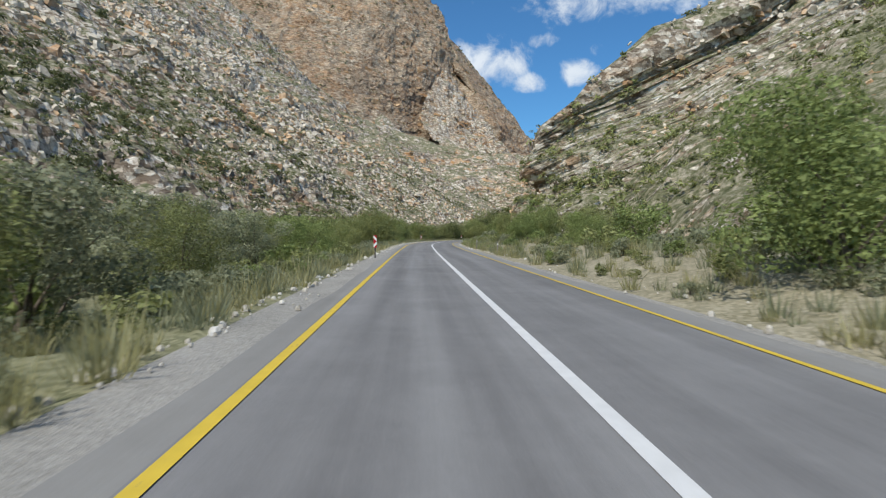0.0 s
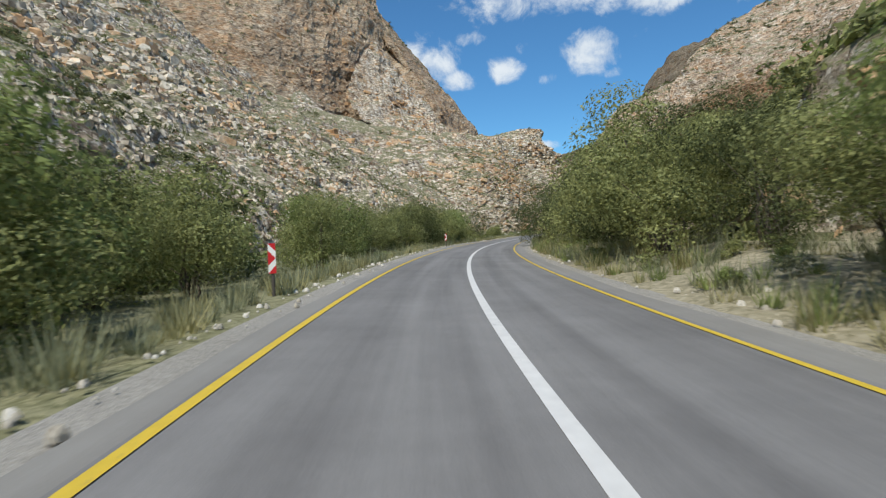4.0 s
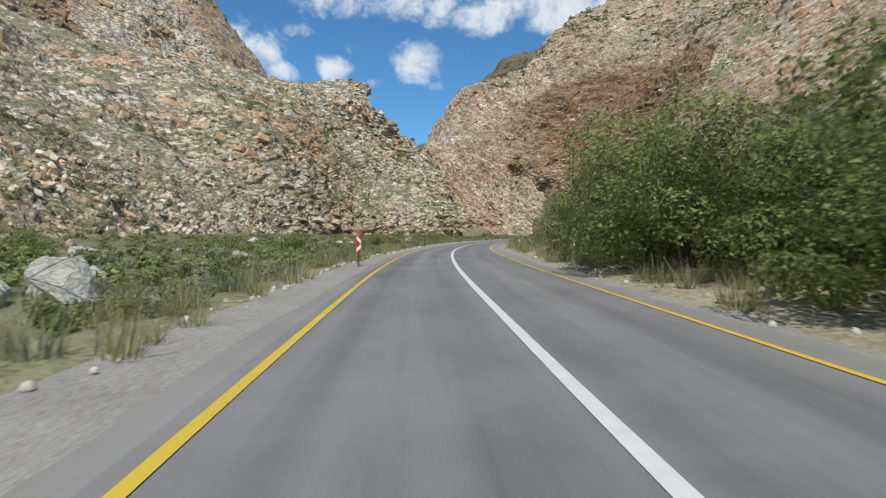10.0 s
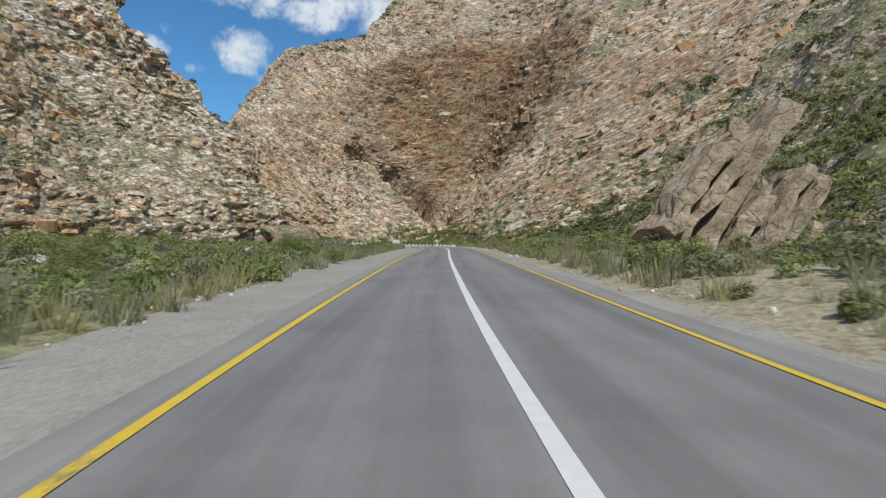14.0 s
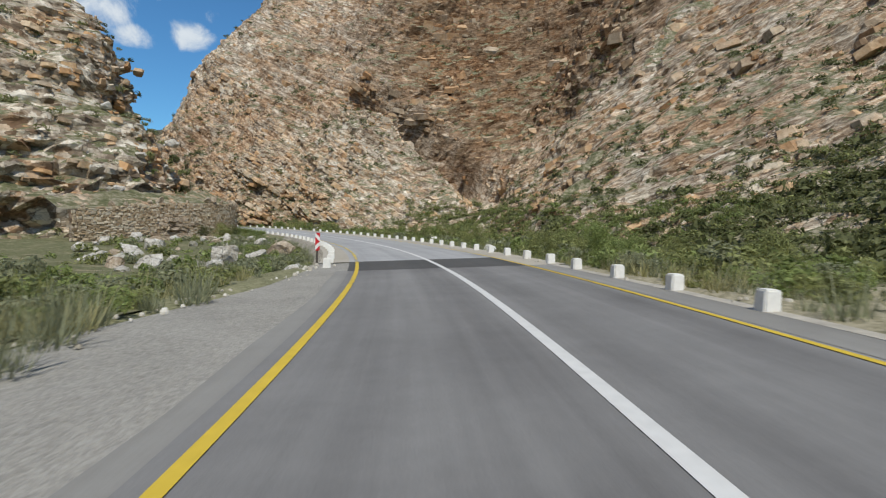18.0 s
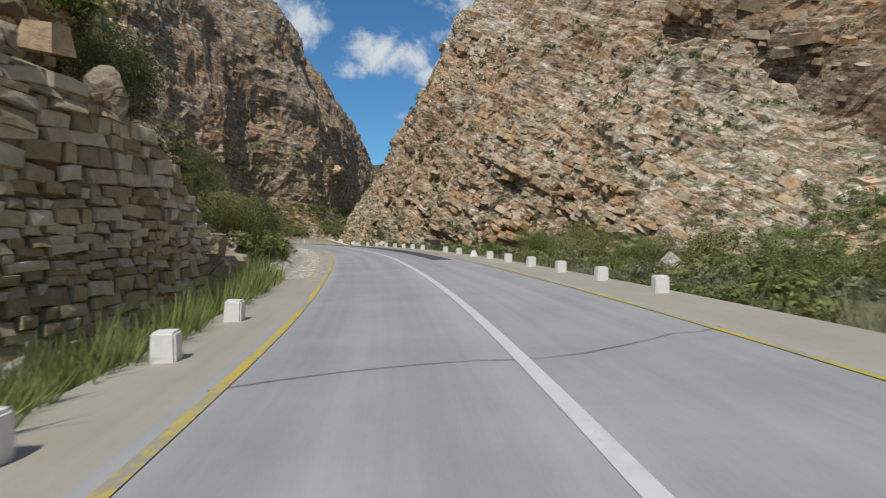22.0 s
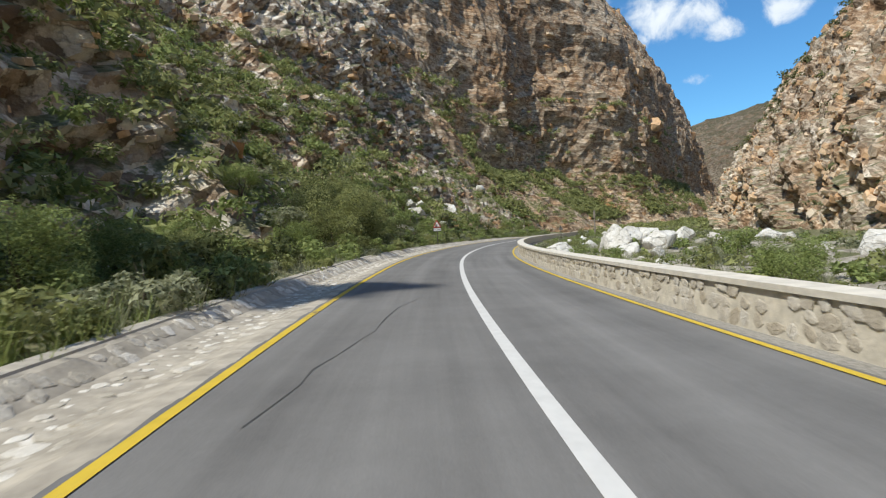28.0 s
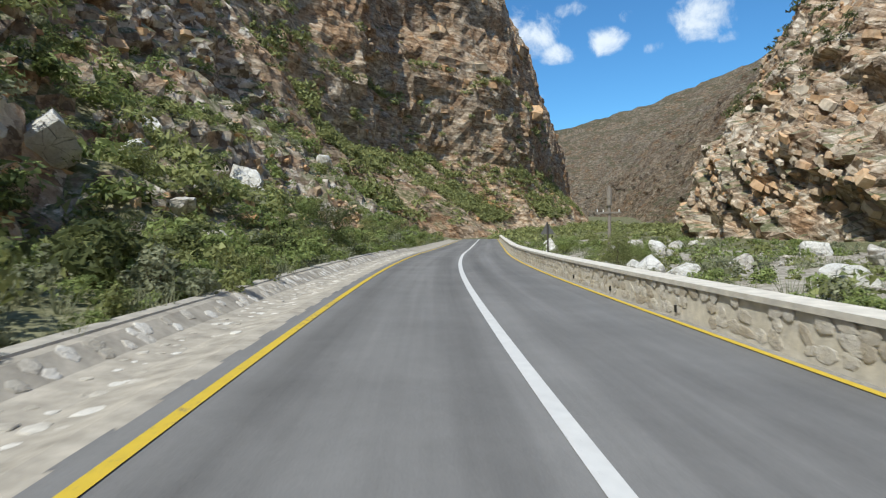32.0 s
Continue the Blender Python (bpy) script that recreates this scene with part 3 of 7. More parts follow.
def mountain(name, sections, mat, label, step=1.6, rough=1.0, seed=0, beds=1.6, fold=None, ledges=1.0, clefts=(), rubble=False):
    rows = []
    for x, y, dx, dy, *prof in sections:
        k = math.hypot(dx, dy)
        rows.append([(x + dx / k * d, y + dy / k * d, h - (4 if d == 0 else 0)) for d, h in prof])
    rows = np.array(rows)
    foot = rows[:, 0]
    length = np.hypot(*np.diff(foot[:, :2], axis=0).T).sum()
    nu = int(length / step)
    # even steps along the foot
    fine = spline(rows, 40 * len(rows))
    run = np.concatenate([[0], np.cumsum(np.hypot(*np.diff(fine[:, 1, :2], axis=0).T) * 0.5 + np.hypot(*np.diff(fine[:, 0, :2], axis=0).T) * 0.5 + 0.01)])
    u = np.linspace(0, run[-1], nu)
    ctrl = np.stack([[np.interp(u, run, fine[:, j, c]) for c in range(3)] for j in range(fine.shape[1])], 0)  # 5, 3, nu
    ctrl = ctrl.transpose(2, 0, 1)
    seg = np.linalg.norm(np.diff(ctrl, axis=1), axis=2).mean(0)
    cum = np.concatenate([[0], np.cumsum(seg)])
    v, w = [0.0], step * 0.75
    while v[-1] < cum[-1]:
        v.append(v[-1] + w)
        w *= 1.012
    t = np.interp(np.array(v), cum, np.arange(len(cum)))
    i = np.minimum(t.astype(int), len(cum) - 2)
    f = (t - i)[None, :, None]
    base = ctrl[:, i] * (1 - f) + ctrl[:, i + 1] * f
    nv = len(v)
    du, dv = np.gradient(base, axis=0), np.gradient(base, axis=1)
    nrm = np.cross(du, dv)
    nrm /= np.linalg.norm(nrm, axis=2)[..., None] + 1e-9
    if nrm[..., 2].mean() < 0:
        nrm = -nrm
    p = base.reshape(-1, 3)
    n = nrm.reshape(-1, 3)
    steep = np.clip(1.25 - n[:, 2] * 0.8, 0.35, 1.0)
    edge = np.clip(np.tile(np.arange(nv), nu) * step / 14.0, 0.15, 1.0)
    high = np.clip(np.tile(np.array(v), nu) / 90.0, 0.35, 1.3)
    lump = 4.2 * high * fbm(p * 0.024, 3, seed + 1) + 1.9 * (1 - 2 * np.abs(vnoise(p * 0.085, seed + 2)))
    d = lump * edge * rough
    for a, b, wide, deep in clefts:
        a, b = np.array(a, float), np.array(b, float)
        along = np.clip((p - a) @ (b - a) / ((b - a) @ (b - a)), 0, 1)
        off = np.linalg.norm(p - a - along[:, None] * (b - a), axis=1)
        d = d - deep * np.exp(-(off / wide) ** 2)
    q = p + n * d[:, None]
    bench = bed_height(q, fold) / 7.0 + 0.7 * fbm(q * 0.045, 3, seed + 5)
    bench = (bench - np.floor(bench) - 0.5) * np.clip(0.6 + 1.1 * fbm(q * 0.018, 2, seed + 6), 0, 1.5)
    d2 = (0.72 * beds * strata(q, beds, fold, rubble) + 0.85 * strata(q + 50, 0.8, fold, rubble) + (1.0 if rubble else 2.6) * bench) * steep * np.clip(edge * 1.6, 0, 1) * ledges + 0.45 * fbm(q * 0.5, 2, seed + 8)
    level = n * np.array([1, 1, 0.35])
    q = q + level * d2[:, None]
    flip = np.cross(du, dv)[..., 2].mean() < 0
    ob = new(name, mesh_from(name, q, grid_faces(nu, nv, flip), mat, False))
    tagged(ob, label, "mountain", kind="structure")
    return ob, q.reshape(nu, nv, 3)


LEFT = [
    (-30, -150, -1, 0, (0, -6), (30, 16), (110, 76), (250, 190), (420, 330), (520, 400)),
    (-28, -40, -1, 0, (0, -6), (30, 16), (110, 76), (250, 190), (420, 330), (520, 400)),
    (-27, 60, -1, 0.05, (0, -6), (30, 17), (110, 76), (250, 190), (420, 330), (520, 400)),
    (-26, 180, -1, 0.12, (0, -5), (27, 22), (105, 82), (250, 190), (420, 330), (520, 400)),
    (-1, 265, -0.9, 0.4, (0, -5), (34, 17), (107, 70), (242, 165), (412, 310), (532, 400)),
    (26, 338, -0.75, 0.66, (0, -4), (34, 14), (108, 60), (228, 140), (398, 290), (538, 400)),
    (54, 420, -0.55, 0.83, (0, -3), (28, 13), (79, 46), (174, 98), (264, 130), (344, 190)),
    (86, 478, -0.3, 0.95, (0, -2), (8, 13), (26, 38), (80, 74), (118, 90), (150, 88)),
    (128, 506, 0.02, 1, (0, -2), (9, 13), (40, 30), (64, 58), (78, 80), (88, 90)),
    (172, 517, -0.4, 0.92, (0, -2), (7, 14), (24, 27), (48, 46), (68, 72), (82, 86)),
    (184, 531, -0.62, 0.78, (0, -2), (4, 13), (13, 23), (30, 42), (54, 68), (80, 88)),
    (188, 575, -1, 0.4, (0, -2), (8, 8), (19, 25), (32, 43), (49, 60), (62, 71)),
    (176, 616, -1, 0.1, (0, -2), (10, 7), (20, 20), (31, 37), (48, 54), (95, 78)),
    (165, 650, -1, 0.0, (0, -3), (17, 13), (30, 34), (46, 50), (72, 64), (120, 88)),
    (154, 705, -1, 0.05, (0, -4), (22, 15), (38, 36), (66, 70), (105, 100), (180, 150)),
    (152, 760, -1, 0.1, (0, -4), (28, 22), (42, 56), (70, 120), (100, 165), (150, 230)),
    (158, 800, -1, 0.2, (0, -4), (34, 18), (50, 60), (80, 120), (100, 150), (140, 190)),
]
NORTH = [
    (-300, 540, -0.2, 1, (0, 120), (60, 190), (120, 270), (200, 350), (320, 430)),
    (-120, 600, 0, 1, (0, 120), (60, 180), (120, 250), (180, 330), (300, 420)),
    (-20, 690, 0, 1, (0, 84), (50, 130), (95, 190), (140, 290), (260, 400)),
    (50, 765, -0.25, 1, (0, 60), (45, 120), (75, 185), (105, 250), (220, 390)),
    (126, 778, -0.7, 0.7, (0, -4), (34, 60), (72, 168), (108, 220), (210, 370)),
    (168, 838, -1, 0.2, (0, -4), (42, 24), (56, 86), (88, 172), (240, 390)),
    (178, 900, -1, 0.1, (0, -4), (34, 24), (46, 100), (76, 180), (240, 390)),
    (198, 926, -0.62, 0.78, (0, -4), (26, 22), (38, 100), (66, 158), (240, 350)),
    (226, 1005, -0.9, 0.45, (0, -4), (26, 20), (38, 90), (66, 135), (240, 300)),
    (238, 1070, -0.9, 0.45, (0, -4), (26, 20), (38, 100), (66, 150), (240, 300)),
    (262, 1185, -0.55, 0.83, (0, -4), (26, 16), (40, 64), (70, 112), (240, 210)),
    (290, 1330, -1, 0.3, (0, -4), (26, 12), (42, 60), (70, 90), (240, 140)),
    (310, 1420, -0.6, 0.8, (0, -4), (25, 6), (42, 20), (80, 40), (240, 90)),
]
RIGHT = [
    (20, -150, 1, 0, (0, -3), (25, 9), (70, 38), (150, 95), (260, 170), (420, 260)),
    (20, -20, 1, 0, (0, -3), (25, 9), (70, 38), (150, 95), (260, 170), (420, 260)),
    (20, 60, 1, 0, (0, -3), (20, 10), (60, 40), (150, 100), (260, 170), (420, 260)),
    (21, 100, 1, 0.05, (0, -3), (12, 9), (28, 22), (75, 52), (190, 120), (340, 220)),
    (13, 126, 1, 0.15, (0, -3), (4, 8.5), (7.5, 12), (4, 15.5), (7, 27), (340, 220)),
    (21, 152, 0.98, -0.1, (0, -3), (10, 9), (24, 24), (70, 58), (180, 125), (340, 225)),
    (32, 190, 0.9, -0.3, (0, -3), (18, 10), (60, 42), (150, 105), (260, 170), (400, 250)),
    (60, 258, 0.92, -0.38, (0, -3), (18, 11), (60, 45), (150, 110), (260, 180), (400, 260)),
    (94, 318, 0.85, -0.5, (0, -3), (24, 20), (60, 48), (150, 112), (260, 190), (400, 280)),
    (134, 366, 0.8, -0.6, (0, -2), (20, 12), (60, 44), (150, 110), (260, 200), (400, 300)),
    (180, 415, 0.85, -0.5, (0, -2), (30, 11), (80, 40), (150, 95), (260, 190), (400, 300)),
    (216, 460, 0.95, -0.1, (0, -3), (38, 9), (90, 40), (150, 95), (260, 190), (400, 290)),
    (240, 520, 1, 0.2, (0, -3), (32, 14), (74, 44), (110, 92), (180, 172), (330, 275)),
    (264, 570, 0.88, 0.47, (0, -3), (42, 15), (80, 46), (118, 92), (180, 168), (330, 300)),
    (250, 612, 0.75, 0.66, (0, -3), (12, 18), (35, 48), (80, 94), (150, 190), (280, 262)),
    (238, 634, 0.76, 0.65, (0, -3), (10, 17), (22, 38), (58, 80), (115, 148), (230, 205)),
    (216, 648, 0.78, 0.62, (0, -3), (7, 12), (20, 32), (56, 74), (120, 140), (230, 195)),
    (204, 690, 0.82, 0.57, (0, -4), (5, 10), (14, 28), (42, 74), (110, 145), (220, 190)),
    (204, 740, 0.88, 0.47, (0, -4), (6, 10), (14, 26), (45, 70), (110, 148), (220, 200)),
    (199, 792, 0.93, 0.37, (0, -5), (4, 11), (14, 22), (45, 54), (110, 112), (220, 180)),
    (206, 816, 0.93, 0.37, (0, -5), (6, 7), (20, 20), (60, 48), (130, 95), (250, 160)),
    (226, 900, 1, 0.2, (0, -5), (30, 12), (75, 40), (160, 90), (280, 160), (450, 250)),
    (250, 1020, 1, 0.15, (0, -5), (40, 24), (100, 75), (200, 160), (330, 250), (520, 330)),
    (296, 1200, 1, 0.1, (0, -5), (40, 34), (100, 100), (200, 172), (330, 280), (520, 360)),
    (318, 1400, 1, 0, (0, -5), (40, 50), (100, 108), (200, 176), (330, 245), (520, 360)),
    (330, 1560, 1, 0.4, (0, -5), (40, 44), (100, 94), (200, 154), (330, 215), (520, 320)),
    (318, 1640, 0.5, 0.9, (0, -5), (40, 45), (100, 95), (200, 150), (330, 200), (520, 250)),
    (250, 1700, 0, 1, (0, -5), (40, 30), (100, 70), (200, 110), (330, 150), (520, 190)),
]
FAR = [
    (790, 1950, 1, 0.2, (0, -5), (50, 140), (80, 320), (180, 430), (500, 500)),
    (672, 1590, 1, 0.2, (0, -5), (50, 160), (72, 360), (170, 490), (480, 570)),
    (780, 1400, 0.8, 0.3, (0, -5), (70, 130), (120, 350), (250, 520), (480, 600)),
    (900, 1200, 0.7, 0.5, (0, -5), (90, 130), (150, 340), (250, 490), (480, 570)),
    (1200, 900, 0.7, 0.5, (0, -5), (90, 130), (150, 300), (250, 420), (480, 500)),
]
FOLD = (285, 590, 0.5)
CLEFTS = [((300, 586, 14), (307, 609, 30), 7, 8), ((307, 609, 30), (300, 630, 46), 7, 12), ((300, 630, 46), (282, 647, 58), 6, 12), ((282, 647, 58), (266, 662, 76), 6, 8)]
wall_w, WEST = mountain("mountain_west", LEFT, ROCK, "steep bedded sandstone mountainside with scree and scattered scrub", 1.3, 1.0, 1, rubble=True)
wall_n, NORTHM = mountain("mountain_north", NORTH, ROCK_CLIFF, "tall shaded sandstone cliff with a sunlit orange end", 2.0, 0.8, 7, 2.4, ledges=0.42)
wall_s, SOUTH = mountain("mountain_east_slope", RIGHT[:13], ROCK_SCRUB, "pale stony mountainside dotted with olive scrub", 1.5, 1.0, 60, 0.9, ledges=0.3, rubble=True)
wall_e, EAST = mountain("mountain_east", RIGHT[11:-6], ROCK_WARM, "orange and grey bedded sandstone cliffs above a bushy slope", 1.15, 0.8, 40, 2.3, FOLD, 1.0, CLEFTS)
wall_v, VALLEY = mountain("mountain_valley_end", RIGHT[-7:], ROCK_FAR, "distant brown mountainside closing the valley, shade and haze in its colour", 3.0, 1.2, 50, 2.6)
far_peak, FARM = mountain("mountain_far", FAR, ROCK_FAR, "distant flat-topped sandstone mountain, its shade put into the colour", 9.0, 2.0, 80)


# ---- ground sheet out to the horizon ----
def ground_height(x, y):
    s, l = nearest(x, y)
    z = np.interp(s, CL_S, CL[:, 2]) + np.clip(l, -5.0, 5.0) * bank(s) + verge(s, l)
    a = np.abs(l)
    z = z - 0.4 * np.clip((12.5 - a) / 1.5, 0, 1)
    p = np.stack([np.ravel(x) * 0.12, np.ravel(y) * 0.12, np.zeros(len(s))], -1)
    return z + 0.35 * fbm(p, 3, 77) * np.clip((a - 11) / 8, 0, 1)


def axis(lo, hi, step, far, grow=1.25):
    v = list(np.arange(lo, hi, step))
    w = step
    while v[-1] < far:
        w *= grow
        v.append(v[-1] + w)
    w = step
    while v[0] > -far:
        w *= grow
        v.insert(0, v[0] - w)
    return np.array(v)


def build_ground():
    gx, gy = axis(-60, 290, 3.4, 4200), axis(-60, 880, 3.4, 4200)
    X, Y = np.meshgrid(gx, gy, indexing="ij")
    z = ground_height(X.ravel(), Y.ravel())
    v = np.stack([X.ravel(), Y.ravel(), z], -1)
    ob = new("ground", mesh_from("ground", v, grid_faces(len(gx), len(gy)), SOIL, True))
    tagged(ob, "dry valley floor of soil, grass and low scrub", "ground", kind="structure")


build_ground()


def ribbon(name, s0, s1, edges, mat, label, category="road", up=0.0, step=1.5, bumps=0.0, drops=None, kind="structure", parent=None):
    """A strip along the road; edges across: a number, or pairs (station, side)."""
    ss = np.linspace(s0, s1, max(2, int((s1 - s0) / step) + 1))
    cols = []
    for j, e in enumerate(edges):
        l = np.full(len(ss), float(e)) if np.isscalar(e) else lerp(ss, *e)
        cols.append((on_road(ss, l, up + (drops[j] if drops else 0.0)), l))
    v = np.stack([c[0] for c in cols], 1)
    nv = len(cols)
    if bumps:
        b = bumps * fbm(v.reshape(-1, 3) * 1.1, 3, 9).reshape(len(ss), nv)
        b[:, 0] = 0
        b[:, -1] = 0
        v[..., 2] += b
    me = mesh_from(name, v.reshape(-1, 3), grid_faces(len(ss), nv, True), mat, bumps > 0)
    uv = me.uv_layers.new(name="UVMap")
    l = np.stack([c[1] for c in cols], 1).ravel()
    st = np.repeat(ss, nv)
    vi = np.empty(len(me.loops), np.int32)
    me.loops.foreach_get("vertex_index", vi)
    uv.data.foreach_set("uv", np.stack([st[vi], l[vi]], -1).astype(np.float32).ravel())
    ob = new(name, me)
    if parent:
        ob.parent = parent
        return tagged(ob, label)
    return tagged(ob, label, category, kind=kind)


LANES = [-3.55, -1.7, 0, 1.7, 3.3]
ribbon("road_south", -90, 505.5, LANES, ASPHALT, "grey worn asphalt two-lane road")
ribbon("road_drift", 505.5, 651.6, LANES, CONCRETE_ROAD, "pale grey concrete road slab through the drift")
ribbon("road_north", 651.6, 860, LANES, ASPHALT_NORTH, "grey worn asphalt two-lane road")
ribbon("road_patch_new", 499.8, 505.5, LANES, NEW_ASPHALT, "darker new asphalt band across the road", up=0.004)
ribbon("road_patch_lane", 600.4, 651.6, [[(600.4, 1.58), (601.2, 1.6), (651.6, 1.5)], [(600.4, 2.6), (651.6, 2.85)]], NEW_ASPHALT, "long dark asphalt repair in the concrete lane", up=0.004)
ribbon("road_patch_slab", 651.6, 654.6, [[(651.6, 0.5), (654.6, 0.85)], [(651.6, 2.4), (654.6, 1.9)]], CONCRETE_ROAD, "leftover piece of pale concrete slab in the lane", up=0.004)
ribbon("road_patch_slab", 656.2, 658.6, [[(656.2, 2.4), (658.6, 2.6)], 3.3], CONCRETE_ROAD, "leftover piece of pale concrete slab at the road edge", up=0.004)
CENTRE = [(-90, -0.05), (60, -0.05), (168, 0.0), (250, 0.1), (356, 0.0), (509, 0.08), (560, 0.0), (598, -0.1), (655, 0.0), (761, 0.05), (860, 0.05)]
LINE_L = [(-90, -3.4), (100, -3.38), (168, -3.28), (250, -3.22), (300, -3.25), (355, -3.32), (440, -3.28), (509, -3.2), (520, -3.13), (560, -3.2), (592, -3.42), (604, -3.34), (655, -3.38), (668, -3.46), (700, -3.35), (760, -3.18), (860, -3.18)]
LINE_R = [(-90, 3.14), (60, 3.12), (168, 2.97), (250, 3.24), (355, 3.02), (440, 3.1), (509, 3.32), (560, 3.15), (598, 3.04), (655, 3.08), (720, 3.2), (761, 3.36), (860, 3.36)]


def beside(line, d):
    return [(a, b + d) for a, b in line]


ribbon("centre_line", -90, 860, [beside(CENTRE, -0.09), beside(CENTRE, 0.09)], WHITE_PAINT, "solid white painted centre line", "road marking", 0.008)
for s0, s1, paint, words in ((-90, 505.5, YELLOW_PAINT, "solid yellow painted edge line"), (505.5, 652.4, OLD_YELLOW, "faded yellow painted edge line on concrete"), (652.4, 860, YELLOW_PAINT, "solid yellow painted edge line")):
    ribbon("edge_line_left", s0, s1, [beside(LINE_L, -0.07), beside(LINE_L, 0.07)], paint, words, "road marking", 0.012)
    ribbon("edge_line_right", s0, s1, [beside(LINE_R, -0.06), beside(LINE_R, 0.06)], paint, words, "road marking", 0.012)


def tar_seals():
    """Wandering tar-sealed cracks across the lanes."""
    rng = np.random.default_rng(17)
    starts = [(519, -1.6, 2.0, 3.2), (540, 0.3, 3.0, 3.2), (548, -3.2, 3.5, 3.2), (569, 0.5, 3.0, 3.1), (578, -3.4, 2.0, 3.2),
              (613, -3.2, 3.0, 1.3), (628, -2.9, 5.0, 1.2), (641, -3.3, 2.0, 1.4), (690, -2.6, 9.0, -1.9), (716, -2.9, 6.0, -2.2)]
    for s0, l0, run, l1 in starts:
        n = 14
        ss = s0 + run * np.linspace(0, 1, n) + np.cumsum(rng.normal(size=n)) * 0.12
        ll = np.linspace(l0, l1, n) + np.cumsum(rng.normal(size=n)) * 0.07
        half = 0.004 + 0.009 * rng.random(n)
        du, dl = np.gradient(ss), np.gradient(ll)
        k = np.hypot(du, dl)
        a = on_road(ss - dl / k * half, ll + du / k * half, 0.006)
        b = on_road(ss + dl / k * half, ll - du / k * half, 0.006)
        v = np.stack([a, b], 1).reshape(-1, 3)
        me = mesh_from("tar_seal", v, grid_faces(n, 2), NEW_ASPHALT)
        uv = me.uv_layers.new(name="UVMap")
        tagged(new("tar_seal", me), "thin dark tar-sealed crack in the road surface", "road crack", kind="structure")


tar_seals()
EDGE_L = [(-90, -4.9), (0, -4.9), (60, -4.8), (100, -4.5), (200, -5.0), (255, -5.7), (300, -5.3), (330, -5.0), (385, -6.4), (440, -7.6), (475, -8.6), (495, -5.6), (505, -4.9)]
ribbon("shoulder_left", -90, 505.5, [EDGE_L] + [[(s, -3.5 + (e + 3.5) * k) for s, e in EDGE_L] for k in (0.75, 0.5, 0.25, 0.0)], GRAVEL, "grey gravel road shoulder with loose stones", up=-0.035, bumps=0.03)
ribbon("shoulder_right", -90, 500, [3.25, 3.7, [(-90, 4.3), (480, 4.6), (500, 4.9)]], GRAVEL, "narrow sandy road shoulder", up=-0.035, bumps=0.03)
PAVED = [(s, -3.92 - 0.06 * math.sin(s * 0.7) - 0.05 * math.sin(s * 0.23)) for s in range(-90, 500, 3)]
ribbon("shoulder_paved_left", -90, 499.8, [PAVED, -3.7, -3.5], SHOULDER, "dusty grey paved shoulder", up=0.0, drops=[0.004, 0.004, 0.0])
ribbon("shoulder_paved_right", -90, 499.8, [3.25, 3.6, [(s, 3.85 + 0.1 * math.sin(s * 0.5) + 0.08 * math.sin(s * 0.19)) for s in range(-90, 500, 3)]], SHOULDER, "dusty grey paved shoulder", up=0.0, drops=[0.0, 0.004, 0.004])
ribbon("shoulder_paved_approach", 480, 499.8, [3.4, 3.8, [(480, 3.9), (485, 4.2), (500, 4.2)]], SHOULDER, "dusty grey paved shoulder up to the kerb", up=0.008)
ribbon("kerb_right", 484, 500, [4.19, 4.2, 4.5, 4.54], CONCRETE, "low pale concrete kerb leading to the drift", "kerb", drops=[-0.1, 0.012, 0.012, -0.15])
ribbon("shoulder_concrete_left", 505.5, 592, [-4.95, -4.2, -3.5], TAN_CONCRETE, "tan concrete shoulder of the drift", up=-0.006)
ribbon("shoulder_concrete_right", 500, 643, [3.25, 4.1, 4.95], TAN_CONCRETE, "tan concrete shoulder of the drift", up=-0.006)
ribbon("shoulder_wall_side", 643, 860, [3.25, 3.6, 4.0], GRAVEL, "narrow gravel strip under the parapet wall", up=-0.012)
ribbon("verge_left", -90, 503, [-14, -12.5, -11, -10, -9, -8, -7, [(s, e - 0.8) for s, e in EDGE_L], [(s, e - 0.3) for s, e in EDGE_L], [(s, e + 0.2) for s, e in EDGE_L]], VERGE, "dry grassy verge with bare soil", up=-0.02, bumps=0.12, drops=[0] * 9 + [-0.06])
ribbon("verge_left_wall", 558, 592, [-14, -12, -10, -8.5, -7.2, -6.4, -5.8, -5.3, -4.92], VERGE, "green grassy strip under the dry-stone wall", up=-0.02, bumps=0.15)
ribbon("verge_left_drift", 503, 558, [-14, -12, -10, -8.5, -7.2, -6.4, -5.8, -5.3, -4.92], RIVER_STONE, "stony river bed under the drift", up=-0.02, bumps=0.2)
ribbon("verge_left_north", 592, 860, [-14, -12, -10, -8.5, -7.2, -6.2, -5.3], VERGE, "bushy bank above the stone gutter", up=-0.02, bumps=0.12)
ribbon("verge_right", -90, 500, [4.1, 4.6, 5.2, 6, 7, 8, 9, 10, 11, 12.5, 14], VERGE_SAND, "sandy verge with dry grass", up=-0.02, bumps=0.12, drops=[-0.06] + [0] * 10)
ribbon("verge_right_drift", 500, 652, [[(500, 4.92), (643, 4.92), (644, 3.9), (652, 3.9)], 5.5, 6.2, 7, 8, 9, 10.5, 12, 14], VERGE, "low bushy river bank beside the road", up=-0.02, bumps=0.15)
ribbon("river_bed", 652, 860, [3.9, 5.5, 6.2, 7, 8, 9, 10, 11, 12, 13.5, 15, 17, 19, 21.5, 24, 27, 30], RIVER_STONE, "pale stony river bed beyond the parapet wall", up=0.06, bumps=0.28)

